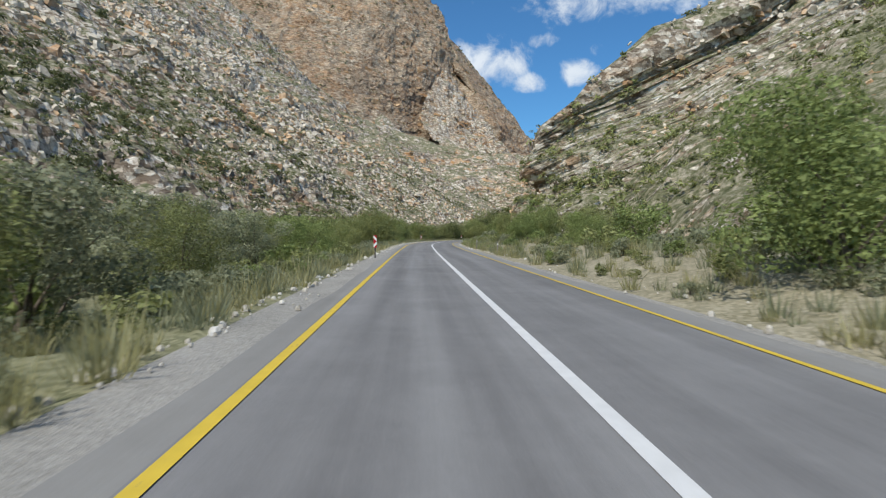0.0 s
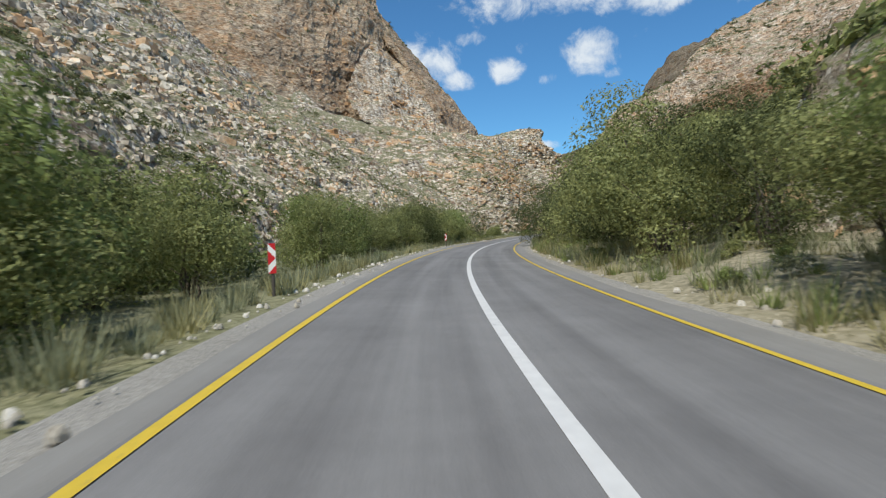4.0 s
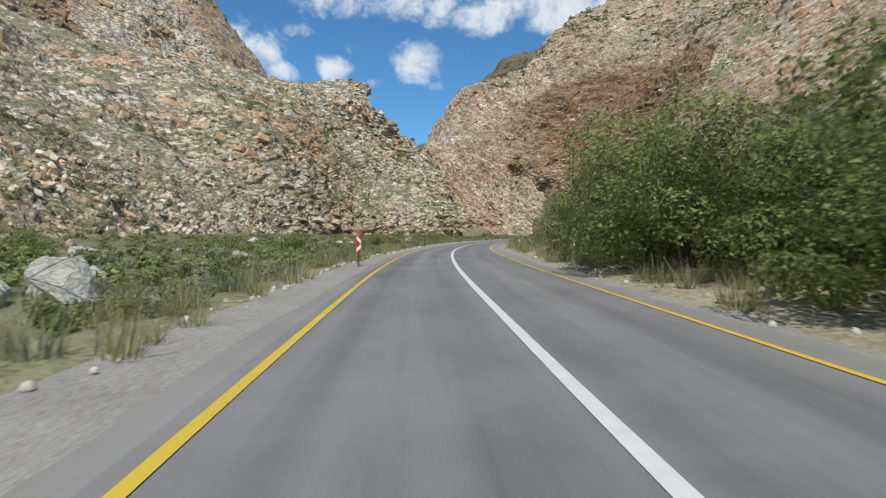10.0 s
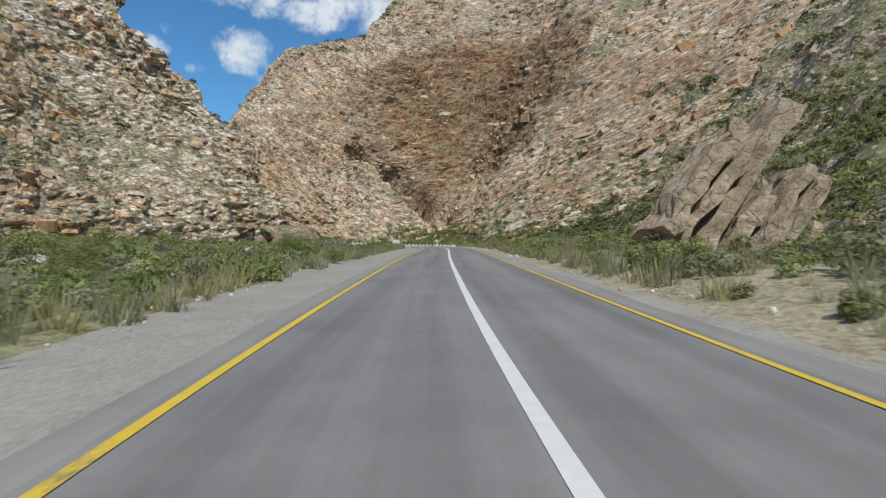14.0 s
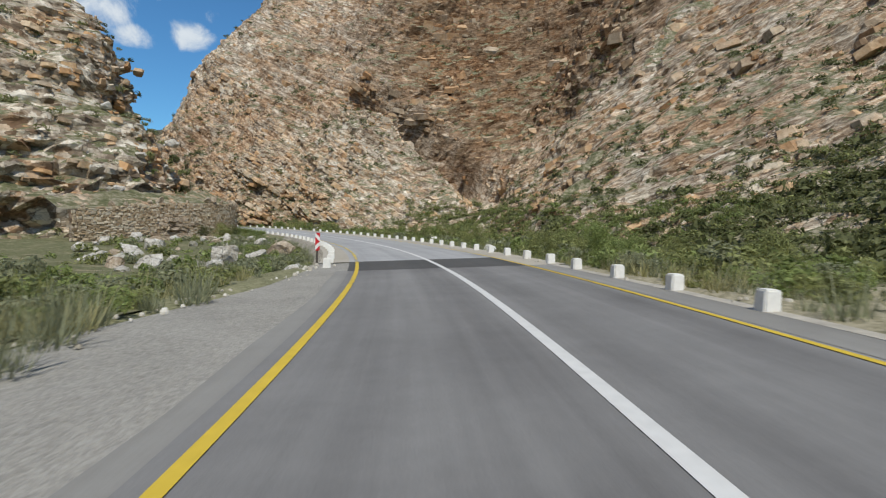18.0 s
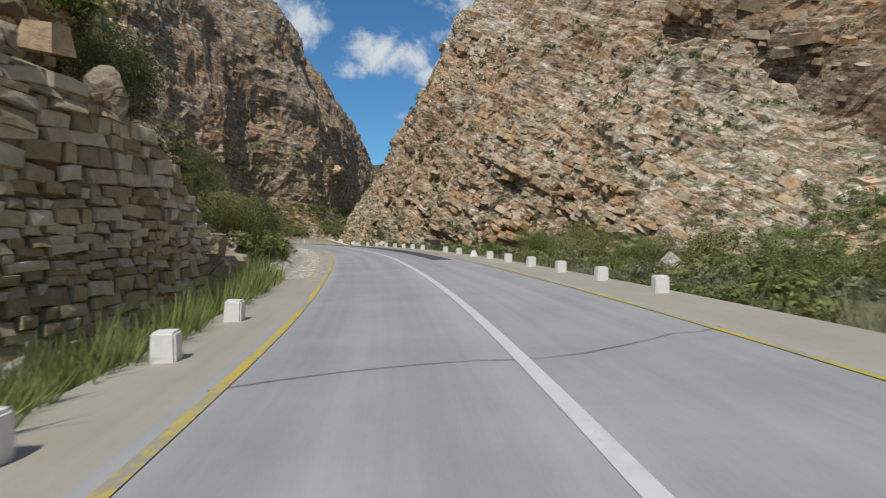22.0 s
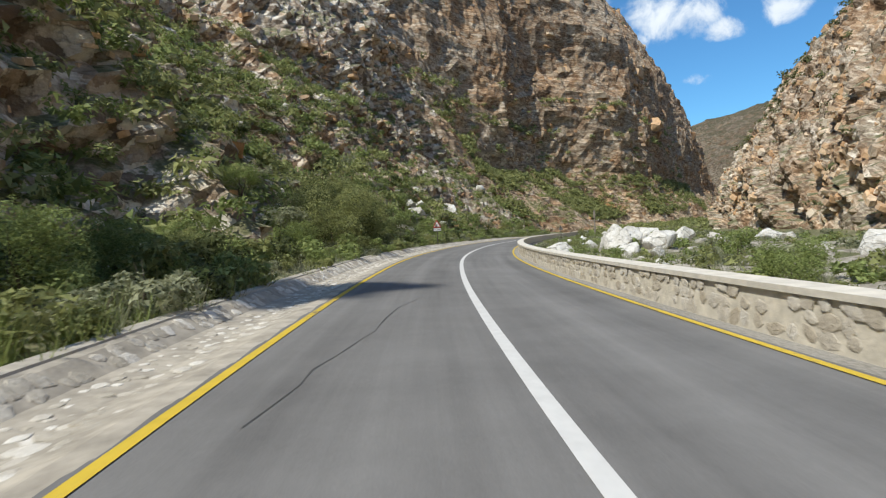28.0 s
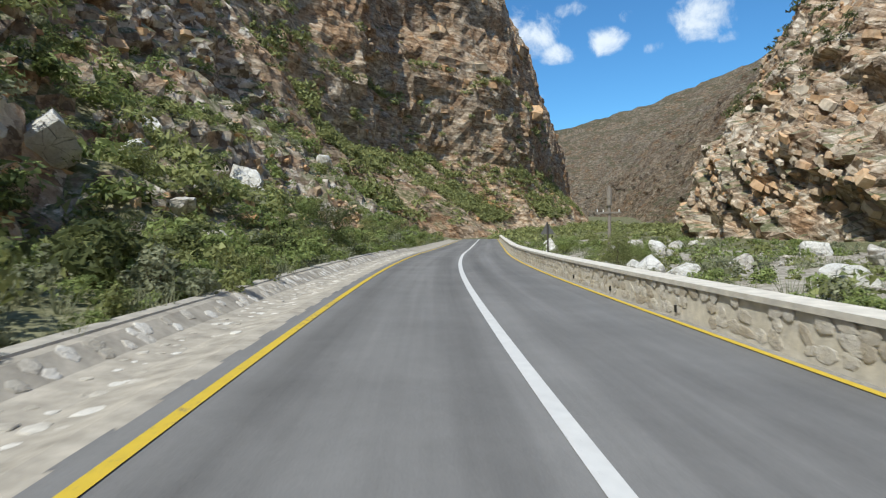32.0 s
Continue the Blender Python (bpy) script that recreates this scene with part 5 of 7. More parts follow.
def scatter_grass():
    """Grass along both verges, joined."""
    rng = np.random.default_rng(12)
    for name, meshes, mat, words, zones in (
            ("dry_grass", TUFTS, LEAF_DRY, "dry pale grass tufts along the verges", [(0, 60, -8.6, -5.0, 160), (60, 330, -8, -5.2, 500), (330, 500, -12, -6.5, 420), (0, 330, 4.7, 9, 700), (330, 500, 4.9, 9, 300), (500, 640, 5.6, 12, 250)]),
            ("fresh_grass", BRIGHT_TUFTS, LEAF_GREEN, "fresh green grass under the dry-stone wall", [(572, 592, -8.5, -5.0, 420), (594, 700, -7.5, -5.8, 300), (60, 240, 4.8, 8, 260)]),
            ("green_grass", FRESH_TUFTS, LEAF_GREY, "grey-green grass and herbs along the verges", [(0, 200, -9, -5.2, 420), (200, 500, -14, -6.2, 1100), (505, 590, -14, -5.6, 700), (594, 850, -8, -5.8, 300), (0, 500, 5.0, 11, 1200), (500, 850, 5.6, 14, 800), (500, 660, 5.6, 36, 1500), (330, 500, -34, -9, 800), (650, 850, 5, 28, 700)])):
        base = []
        for me in meshes:
            v = np.empty(len(me.vertices) * 3, np.float32)
            me.vertices.foreach_get("co", v)
            base.append(v.reshape(-1, 3))
        out = []
        for s0, s1, l0, l1, n in zones:
            u = rng.random(n) ** 1.5
            l = l1 + (l0 - l1) * u if l1 < 0 else l0 + (l1 - l0) * u
            p = on_road(s0 + (s1 - s0) * rng.random(n), l)
            for k in range(n):
                a, sc = rng.random() * 6.28, 0.35 + 0.55 * rng.random()
                b = base[k % len(base)][: (36 + int(rng.integers(0, 20))) * 3]
                c, d = math.cos(a) * sc, math.sin(a) * sc
                out.append(np.stack([b[:, 0] * c - b[:, 1] * d, b[:, 0] * d + b[:, 1] * c, b[:, 2] * sc], -1) + p[k])
        v = np.concatenate(out)
        ob = new(name, mesh_from(name, v, np.arange(len(v)).reshape(-1, 3), mat))
        tagged(ob, words, "grass", kind="stuff")


scatter_grass()


def scatter_scrub(name, grid, count, seed, words, lo=0.35, size0=0.45, size1=0.85, y0=-60, y1=1300, top=900, leaves=26, leaf=None, low=0.5):
    """Low bushes on the slopes, joined; thicker on gentler ground and in patches."""
    rng = np.random.default_rng(seed)
    du, dv = np.gradient(grid, axis=0), np.gradient(grid, axis=1)
    n = np.cross(du, dv)
    area = np.linalg.norm(n, axis=2)
    nz = np.abs(n[..., 2]) / (area + 1e-9)
    p = grid.reshape(-1, 3)
    patch = fbm(p * 0.03, 3, seed)
    green = np.clip((90 - p[:, 2]) / 90, 0.15, 1)
    w = area.ravel() * np.clip(nz.ravel() - lo, 0, 1) * np.clip(0.55 + patch, 0.02, 2) * green
    w *= (p[:, 1] > y0) & (p[:, 2] > low) & (p[:, 1] < y1) & (p[:, 2] < top)
    far = np.hypot(p[:, 0] - 100, p[:, 1] - 400)
    w *= np.where(far > 700, 0.3, 1)
    pick = rng.choice(len(p), count, p=w / w.sum())
    c = p[pick] + rng.normal(size=(count, 3)) * np.array([0.7, 0.7, 0.0])
    size = (size0 + size1 * rng.random(count) ** 2) * (1 + 0.006 * np.abs(c[:, 2]))
    d = rng.normal(size=(count, leaves, 3))
    d /= np.linalg.norm(d, axis=2)[..., None]
    d[..., 2] = np.abs(d[..., 2]) * 0.85
    pos = c[:, None] + d * (size[:, None, None] * (0.5 + 0.5 * rng.random((count, leaves, 1))))
    n3 = d * 0.9 + np.array([0, 0, 0.4]) + rng.normal(size=(count, leaves, 3)) * 0.5
    a = np.cross(n3, rng.normal(size=(count, leaves, 3)))
    a /= np.linalg.norm(a, axis=2)[..., None] + 1e-9
    b = np.cross(n3, a)
    b /= np.linalg.norm(b, axis=2)[..., None] + 1e-9
    ln = size[:, None, None] * 1.75 / math.sqrt(leaves) * (0.6 + 0.8 * rng.random((count, leaves, 1)))
    v = np.stack([pos - a * ln - b * ln * 0.4, pos - a * ln * 0.4 + b * ln * 0.45, pos + a * ln], 2).reshape(-1, 3)
    ob = new(name, mesh_from(name, v, np.arange(len(v)).reshape(-1, 3), leaf or LEAF_SCRUB))
    tagged(ob, words, "scrub", kind="stuff")


scatter_scrub("scrub_west", WEST, 12000, 31, "dark green scrub scattered over the western slope", 0.46, y1=600)
scatter_scrub("scrub_east", EAST, 8000, 32, "olive scrub scattered over the eastern cliffs", 0.34)
scatter_scrub("scrub_south_east", SOUTH, 8000, 34, "olive scrub dotted over the pale stony slope", 0.3, leaves=20)
scatter_scrub("scrub_slope_near", SOUTH, 6500, 44, "olive and grey bushes dotted over the stony slope", 0.1, 0.5, 1.1, -40, 290, 120, 26, LEAF_OLIVE)
scatter_scrub("bushes_slope", SOUTH, 3000, 38, "olive bushes between boulders on the slope foot", 0.2, 0.7, 1.2, 290, 520, 90, 40, LEAF_OLIVE)
scatter_scrub("bushes_slope_high", SOUTH, 4500, 46, "dark olive scrub on the upper slope between the crags", 0.1, 0.9, 1.4, 270, 520, 260, 26, LEAF_SCRUB)
scatter_scrub("bushes_west_foot", WEST, 2200, 48, "dark green bushes on the foot of the western slope", 0.2, 0.6, 1.3, -40, 260, 120, 36, LEAF_SCRUB)
scatter_scrub("bushes_talus_east", EAST, 1500, 39, "dense olive bushes on the talus under the cliffs", 0.2, 0.5, 1.0, 470, 612, 14, 70, LEAF_OLIVE)
scatter_scrub("bushes_talus_east", EAST, 1000, 41, "dense green bushes on the talus under the cliffs", 0.2, 0.5, 0.9, 470, 600, 11, 70, LEAF_GREEN)
scatter_scrub("bushes_talus", WEST, 1500, 35, "dense green bushes on the talus above the gutter", 0.25, 0.6, 1.2, 585, 880, 38, 70, LEAF_GREEN)
scatter_scrub("bushes_talus", WEST, 1300, 36, "dense olive bushes on the talus above the gutter", 0.25, 0.7, 1.2, 585, 880, 42, 70, LEAF_OLIVE)
scatter_scrub("bushes_cliff_foot", NORTHM, 4200, 37, "olive bushes on the rubble under the tall cliff", 0.25, 0.9, 1.5, 760, 1100, 60, 30, LEAF_OLIVE)
FLOOR = np.stack(np.meshgrid(np.linspace(166, 232, 34), np.linspace(800, 1010, 106), indexing="ij"), -1)
FLOOR = np.concatenate([FLOOR, ground_height(FLOOR[..., 0].ravel(), FLOOR[..., 1].ravel()).reshape(34, 106, 1)], -1)
scatter_scrub("bushes_valley_floor", FLOOR, 1500, 49, "olive bushes on the valley floor", 0.2, 0.8, 1.5, 790, 1010, 60, 36, LEAF_OLIVE, -30)
scatter_scrub("scrub_north", NORTHM, 1600, 33, "dark scrub on the foot of the tall cliff", 0.3)

def crag_material(name, warm, tone=(1, 1, 1)):
    """Single blocks of sandstone, each with its own tone, cream to orange and grey-brown."""
    m, t, b = material(name, 0.92, 0, 0.2)
    p = place_node(t)
    g = t.nodes.new("ShaderNodeNewGeometry")
    own = g.outputs["Random Per Island"]
    fine = noise_node(t, 1.6, 7, 0.7, p)
    k = math_node(t, "ADD", math_node(t, "MULTIPLY", own, 0.30), math_node(t, "ADD", math_node(t, "MULTIPLY", fine, 0.45), math_node(t, "MULTIPLY", noise_node(t, 0.16, 4, 0.6, p), 0.4)))
    grey = ramp_node(t, k, [(0.20, (0.26, 0.215, 0.165)), (0.42, (0.50, 0.44, 0.36)), (0.64, (0.68, 0.62, 0.525)), (0.82, (0.80, 0.76, 0.68))])
    orange = ramp_node(t, k, [(0.20, (0.27, 0.15, 0.08)), (0.42, (0.54, 0.335, 0.185)), (0.64, (0.68, 0.48, 0.30)), (0.82, (0.78, 0.65, 0.48))])
    f = math_node(t, "ADD", math_node(t, "MULTIPLY", noise_node(t, 0.09, 5, 0.65, p), 0.9), math_node(t, "MULTIPLY", noise_node(t, 0.02, 3, 0.6, p), 0.5))
    f = math_node(t, "ADD", f, math_node(t, "MULTIPLY", math_node(t, "FRACT", math_node(t, "MULTIPLY", own, 17.3)), 0.3))
    fac = ramp_node(t, f, [(0.96 - 0.24 * warm, (0, 0, 0)), (1.14 - 0.2 * warm, (0.95, 0.95, 0.95))])
    col = mix_node(t, fac, grey, orange)
    stain = ramp_node(t, noise_node(t, 0.5, 6, 0.72, p), [(0.34, (0.66, 0.63, 0.60)), (0.56, (1.05, 1.04, 1.03))])
    t.links.new(mix_node(t, 1.0, mix_node(t, 1.0, col, stain, "MULTIPLY"), tone, "MULTIPLY"), b.inputs["Base Color"])
    bump_node(t, b, fine, 0.6, 0.3)
    return m


CRAG_PALE = crag_material("pale_broken_sandstone", 0.15, (1.06, 1.05, 1.02))
CRAG_WARM = crag_material("warm_broken_sandstone", 1.0, (0.95, 0.91, 0.86))
# the same darkening for blocks beyond the gully, put into the colour
CRAG_BROWN = crag_material("brown_broken_sandstone", 1.0, (0.74, 0.66, 0.58))
CRAG_RUST = crag_material("rusty_broken_sandstone", 1.2, (0.94, 0.83, 0.70))


def smooth_grid(grid, reach=2):
    pad = np.pad(grid, ((reach, reach), (reach, reach), (0, 0)), "edge")
    nu, nv = grid.shape[:2]
    total = 0
    for a in range(2 * reach + 1):
        for b in range(2 * reach + 1):
            total = total + pad[a:a + nu, b:b + nv]
    return total / (2 * reach + 1) ** 2


def crag_blocks(name, grid, count, seed, words, mat, long, thick, rubble=False, fold=None, y0=-80, y1=2000, top=400, steep=0.0, side=0):
    """Blocks that stand out of a mountainside: in courses along the beds, or tumbled on scree. Larger further off."""
    rng = np.random.default_rng(seed)
    g = smooth_grid(grid)
    du, dv = np.gradient(g, axis=0), np.gradient(g, axis=1)
    n = np.cross(du, dv)
    area = np.linalg.norm(n, axis=2)
    n = n / (area[..., None] + 1e-9)
    n = np.where(n[..., 2:] < 0, -n, n).reshape(-1, 3)
    p = grid.reshape(-1, 3)
    road = CL[::60, :2]
    away = np.sqrt(((p[:, None, :2] - road[None]) ** 2).sum(2).min(1))
    patch = np.clip(0.75 + 1.1 * fbm(p * 0.035, 3, seed), 0.06, 2)
    w = area.ravel() * patch * np.clip(1.0 - n[:, 2] + (0.55 if rubble else 0.12), 0, 1) / (35 + away) ** 1.35
    w *= (p[:, 1] > y0) & (p[:, 1] < y1) & (p[:, 2] < top) & (p[:, 2] > 0.5) & (n[:, 2] < 1 - steep)
    if side:
        gully = np.interp(p[:, 1], [560, 586, 609, 630, 647, 662, 700], [290, 300, 307, 300, 282, 266, 240]) - p[:, 0]
        w *= gully * side > 0
    k = rng.choice(len(p), count, p=w / w.sum())
    c = p[k] + du.reshape(-1, 3)[k] * (rng.random((count, 1)) - 0.5) + dv.reshape(-1, 3)[k] * (rng.random((count, 1)) - 0.5)
    out = n[k]
    if rubble:
        up = out + rng.normal(size=(count, 3)) * 0.45
    elif fold:
        r = c[:, :2] - np.array(fold[:2])
        up = np.concatenate([-fold[2] * r / (np.linalg.norm(r, axis=1)[:, None] + 1e-6), np.ones((count, 1))], 1)
    else:
        up = np.tile([0.16, -0.11, 1.0], (count, 1))
    if not rubble:
        up = up + rng.normal(size=(count, 3)) * 0.17
    up /= np.linalg.norm(up, axis=1)[:, None]
    along = np.cross(up, rng.normal(size=(count, 3)) if rubble else out + rng.normal(size=(count, 3)) * 0.14)
    along /= np.linalg.norm(along, axis=1)[:, None] + 1e-6
    deep = np.cross(up, along)
    far = np.clip(away[k] / 70, 0.55, 2.6)
    ln = long * (0.5 + (1.3 * rng.random(count) ** 1.8 if rubble else 1.6 * rng.random(count) ** 3.2)) * far
    th = thick * (0.6 + 0.6 * rng.random(count)) * far * (1.0 if rubble else (ln / (long * far)) ** 0.8)
    dp = ln * (0.75 if rubble else 0.6) * (0.7 + 0.5 * rng.random(count))
    if not rubble:
        course = thick * 1.35 * far
        climb = up - out * (up * out).sum(1)[:, None]
        size = np.linalg.norm(climb, axis=1)
        z = bed_height(c, fold)
        c = c + climb / (size[:, None] + 1e-6) * (((np.round(z / course) - z / course) * course * 0.7 * (size > 0.4))[:, None])
        c = c + out * ((0.26 * rng.random(count) - 0.46) * dp)[:, None]
    else:
        c = c + out * ((0.40 * rng.random(count) - 0.22) * th)[:, None]
    turn = np.arange(6) * math.pi / 3 + rng.random((count, 1)) * 6.28 + rng.normal(size=(count, 6)) * 0.2
    reach = (0.40 + 0.22 * rng.random((count, 6)))[..., None]
    plan = np.stack([np.cos(turn), np.sin(turn)], -1) * reach
    high = np.concatenate([-0.30 - 0.22 * rng.random((count, 6)), 0.30 + 0.22 * rng.random((count, 6))], 1)
    shrink = 0.72 + 0.30 * rng.random((count, 6, 1))
    j = np.concatenate([np.concatenate([plan, plan * shrink], 1), high[..., None]], 2)
    v = c[:, None] + along[:, None] * j[..., :1] * ln[:, None, None] + deep[:, None] * j[..., 1:2] * dp[:, None, None] + up[:, None] * j[..., 2:] * th[:, None, None]
    quad = np.array([(0, 3, 2, 1), (0, 5, 4, 3), (6, 7, 8, 9), (6, 9, 10, 11)] + [(k, (k + 1) % 6, (k + 1) % 6 + 6, k + 6) for k in range(6)])
    f = (np.arange(count)[:, None, None] * 12 + quad[None]).reshape(-1, 4)
    ob = new(name, mesh_from(name, v.reshape(-1, 3), f, mat))
    tagged(ob, words, "rocks", kind="stuff")


crag_blocks("scree_west", WEST, 10000, 301, "pale broken blocks lying over the western mountainside", CRAG_PALE, 1.5, 0.95, True, y1=440, top=330)
crag_blocks("ledges_west", WEST, 7000, 302, "cream and orange bedded ledges of the western mountainside", CRAG_WARM, 2.8, 1.15, y0=120, y1=560, top=330, steep=0.12)
crag_blocks("ledges_west_north", WEST, 5000, 303, "brown bedded ledges above the bushy talus", CRAG_RUST, 2.8, 1.2, y0=500, y1=900, steep=0.2)
crag_blocks("scree_east", SOUTH, 5000, 304, "pale broken blocks lying on the scrubby slope", CRAG_PALE, 1.2, 0.8, True, y1=330, top=280)
crag_blocks("ledges_east_slope", SOUTH, 5000, 305, "bedded ledges on the scrubby slope", CRAG_WARM, 1.9, 1.0, top=280, steep=0.12)
crag_blocks("ledges_east", EAST, 6500, 306, "cream and orange bedded ledges of the eastern cliffs", CRAG_WARM, 2.5, 1.15, fold=FOLD, steep=0.1, side=1)
crag_blocks("ledges_east_brown", EAST, 3500, 308, "brown bedded ledges beyond the gully of the eastern cliffs", CRAG_BROWN, 2.4, 1.2, fold=FOLD, steep=0.1, side=-1)
crag_blocks("ledges_north", NORTHM, 2200, 307, "brown and orange bedded ledges of the tall cliff", CRAG_RUST, 3.2, 1.4, steep=0.25)

# ---- rocks ----
PALE_ROCK = boulder_material("pale_boulder", (0.36, 0.32, 0.27), (0.60, 0.56, 0.50), (0.76, 0.73, 0.68))
TAN_ROCK = boulder_material("tan_boulder", (0.24, 0.18, 0.125), (0.44, 0.35, 0.26), (0.62, 0.53, 0.43))


def boulder_mesh(name, seed, mat, sub=3, cuts=13):
    """A block broken off a bed: a ball cut by flat faces, then roughened."""
    rng = np.random.default_rng(seed)
    bm = bmesh.new()
    bmesh.ops.create_icosphere(bm, subdivisions=sub, radius=1.0)
    v = np.array([q.co[:] for q in bm.verts])
    for _ in range(cuts):
        n = rng.normal(size=3)
        n /= np.linalg.norm(n)
        d = v @ n - (0.44 + 0.3 * rng.random())
        v = v - np.outer(np.clip(d, 0, None), n) * 0.96
    v += 0.075 * np.stack([fbm(v * 2.6 + 9, 4, seed + k) for k in range(3)], -1)
    for q, c in zip(bm.verts, v):
        q.co = c
    me = bm_mesh(bm, name, mat)
    return me


PALE_BOULDERS = [boulder_mesh("boulder", 200 + k, PALE_ROCK) for k in range(5)]
WHITE_ROCK = boulder_material("white_water_worn_boulder", (0.50, 0.47, 0.42), (0.74, 0.72, 0.67), (0.86, 0.85, 0.82))
WHITE_BOULDERS = [boulder_mesh("boulder", 240 + k, WHITE_ROCK) for k in range(5)]
TAN_BOULDERS = [boulder_mesh("boulder", 220 + k, TAN_ROCK) for k in range(5)]


FAR_BOULDERS = {True: [], False: []}


def put_boulder(s, l, size, rng, pale=True, sink=0.35, flat=0.75, label="", base=None):
    x, y, z = on_road(s, l)
    z = max(z, slope_z(x, y)) if base is None else base
    me = (WHITE_BOULDERS if "white" in label else PALE_BOULDERS if pale else TAN_BOULDERS)[int(rng.integers(0, 5))]
    k = size * 0.5
    m = pose(x, y, z + k * flat * (1 - 2 * sink), float(rng.normal() * 14), float(rng.normal() * 14), float(rng.random() * 360)) @ Matrix.Diagonal(
        (k * (0.9 + 0.5 * rng.random()), k * (0.8 + 0.3 * rng.random()), k * flat, 1))
    if abs(l) > 14 and size < 2.3:
        FAR_BOULDERS[pale].append((np.array(m), me))
        return
    ob = new("boulder", me)
    ob.matrix_world = m
    tagged(ob, label or ("pale broken sandstone boulder lying in the scrub" if pale else "tan sandstone boulder lying on the slope"), "boulder", "fallen boulders")


def boulders():
    rng = np.random.default_rng(51)
    for s, l, size, pale in ((268, -14.0, 2.0, True), (299, -20, 1.5, True), (310, -17, 1.0, True), (302, -22, 1.2, True), (352, -14, 1.0, True), (356, -15.5, 0.8, True),
                             (57, -13, 0.6, True), (80, 21, 3.0, True), (60, 17, 1.2, False), (240, 15, 1.3, True), (345, 9.5, 0.8, False), (352, 11, 1.0, False),
                             (374, 10.5, 3.4, False), (377, 12.5, 4.2, False), (381, 15.5, 3.0, False), (366, 8.6, 2.6, False), (386, 9.0, 1.4, False), (371, 14.5, 2.0, False),
                             (432, 12, 1.6, True), (440, 17, 1.4, True), (316, 12, 1.6, False),
                             (752, -15, 2.6, True), (757, -18, 2.4, True), (768, -12.5, 4.4, True), (772, -15, 3.2, True), (775, -11.5, 2.2, True), (781, -12, 3.0, True), (760, -13, 2.2, True),
                             (786, -15, 2.0, True), (795, -12.5, 2.0, True), (806, -13, 1.8, True), (736, -22, 2.0, True), (728, -26, 2.4, True)):
        put_boulder(s, l, size, rng, pale)
    for s, l, size in ((286.4, -10.3, 2.1), (289.4, -12.8, 1.2), (293.0, -13.5, 1.1)):
        put_boulder(s, l, size, rng, True, 0.05, 0.95, label="white broken boulder lying in the verge scrub")
    for s, l, size in ((341, 10.2, 2.0), (345, 12.5, 2.6), (348.5, 9.8, 1.7), (352, 13.5, 2.4), (350, 23, 2.8), (354, 27, 2.6), (357, 21, 2.4), (361, 9.2, 1.8), (375, 8.4, 2.2), (378, 8.8, 1.6)):
        put_boulder(s, l, size, rng, True, 0.12, 0.85, label="pale broken boulder standing out of the bank scrub")
    # river bed left of the drift
    for k in range(110):
        s = 506 + 84 * rng.random()
        l = -5.9 - 20 * rng.random() ** 1.2
        put_boulder(s, l, 0.7 + 2.2 * rng.random() ** 2, rng, rng.random() < 0.75, 0.25, label="pale water-worn boulder in the river bed beside the drift")
    for k in range(70):
        put_boulder(551 + 34 * rng.random(), -6.2 - 9 * rng.random(), 0.5 + 1.1 * rng.random() ** 1.6, rng, rng.random() < 0.4, label="tan water-worn boulder under the old stone wall")
    # river bed right of the parapet
    for k in range(130):
        s = 655 + 190 * rng.random()
        put_boulder(s, 6.5 + 21 * rng.random() ** 0.8, 0.5 + 2.2 * rng.random() ** 2.5, rng, True, 0.22, 0.85, label="white water-worn boulder in the river bed beyond the wall")
    for s, l, size in ((737, 12.6, 3.4), (740.2, 13.6, 3.2), (742.5, 16, 3.4), (735, 15.5, 2.8), (744, 12, 2.0), (731, 12.5, 1.6), (728, 11.5, 1.8), (725, 13, 1.4), (748, 20, 2.4), (700, 17, 2.6), (690, 20, 2.8), (716, 22, 2.4), (525, 9.5, 1.2), (548, 12, 1.4), (602, 16, 2.0), (614, 17, 1.8)):
        put_boulder(s, l, size, rng, True, 0.16, 0.95, label="large white boulder in the river bed beyond the wall")
    for k in range(70):
        s = 265 + 170 * rng.random()
        put_boulder(s, -13 - 26 * rng.random(), 0.6 + 2.0 * rng.random() ** 2, rng, rng.random() < 0.75, label="pale boulder fallen from the rubble slope")
    for k in range(40):
        s = 330 + 160 * rng.random()
        put_boulder(s, 9 + 24 * rng.random(), 0.5 + 1.3 * rng.random() ** 2, rng, rng.random() < 0.4)
    for k in range(30):
        s = 20 + 300 * rng.random()
        put_boulder(s, 12 + 22 * rng.random(), 0.5 + 1.5 * rng.random() ** 2, rng, rng.random() < 0.4)
    for k in range(40):
        s = 600 + 240 * rng.random()
        put_boulder(s, -9 - 22 * rng.random(), 0.5 + 1.3 * rng.random() ** 2, rng, rng.random() < 0.7)

    # broken rock tumbled beside the road past the old wall
    for s, l, size in ((588.5, -6.6, 2.6), (590.5, -7.6, 3.4), (592.5, -6.9, 2.0), (594.5, -8.6, 3.0), (597.5, -7.6, 1.6), (600.5, -9.5, 2.6), (586.8, -7.4, 2.4), (603, -8.2, 1.4), (607, -10.5, 2.2), (592, -9.8, 3.8)):
        put_boulder(s, l, size, rng, False, 0.22, 0.95, label="tan angular block tumbled beside the road shoulder")
    # great fallen blocks on the rubble slope at the end of the drive
    rng = np.random.default_rng(77)
    for s, l, size, base in ((783.8, -20.6, 5.0, 5.7), (792.8, -21.9, 3.4, 6.5), (808.9, -21.6, 4.6, 5.7), (808.0, -19.6, 3.0, 4.2), (802, -26.4, 2.8, 10.3), (856, -27.5, 4.0, 12.6)):
        put_boulder(s, l, size, rng, True, 0.3, 0.85, label="great white angular boulder fallen onto the bushy slope", base=base)


boulders()
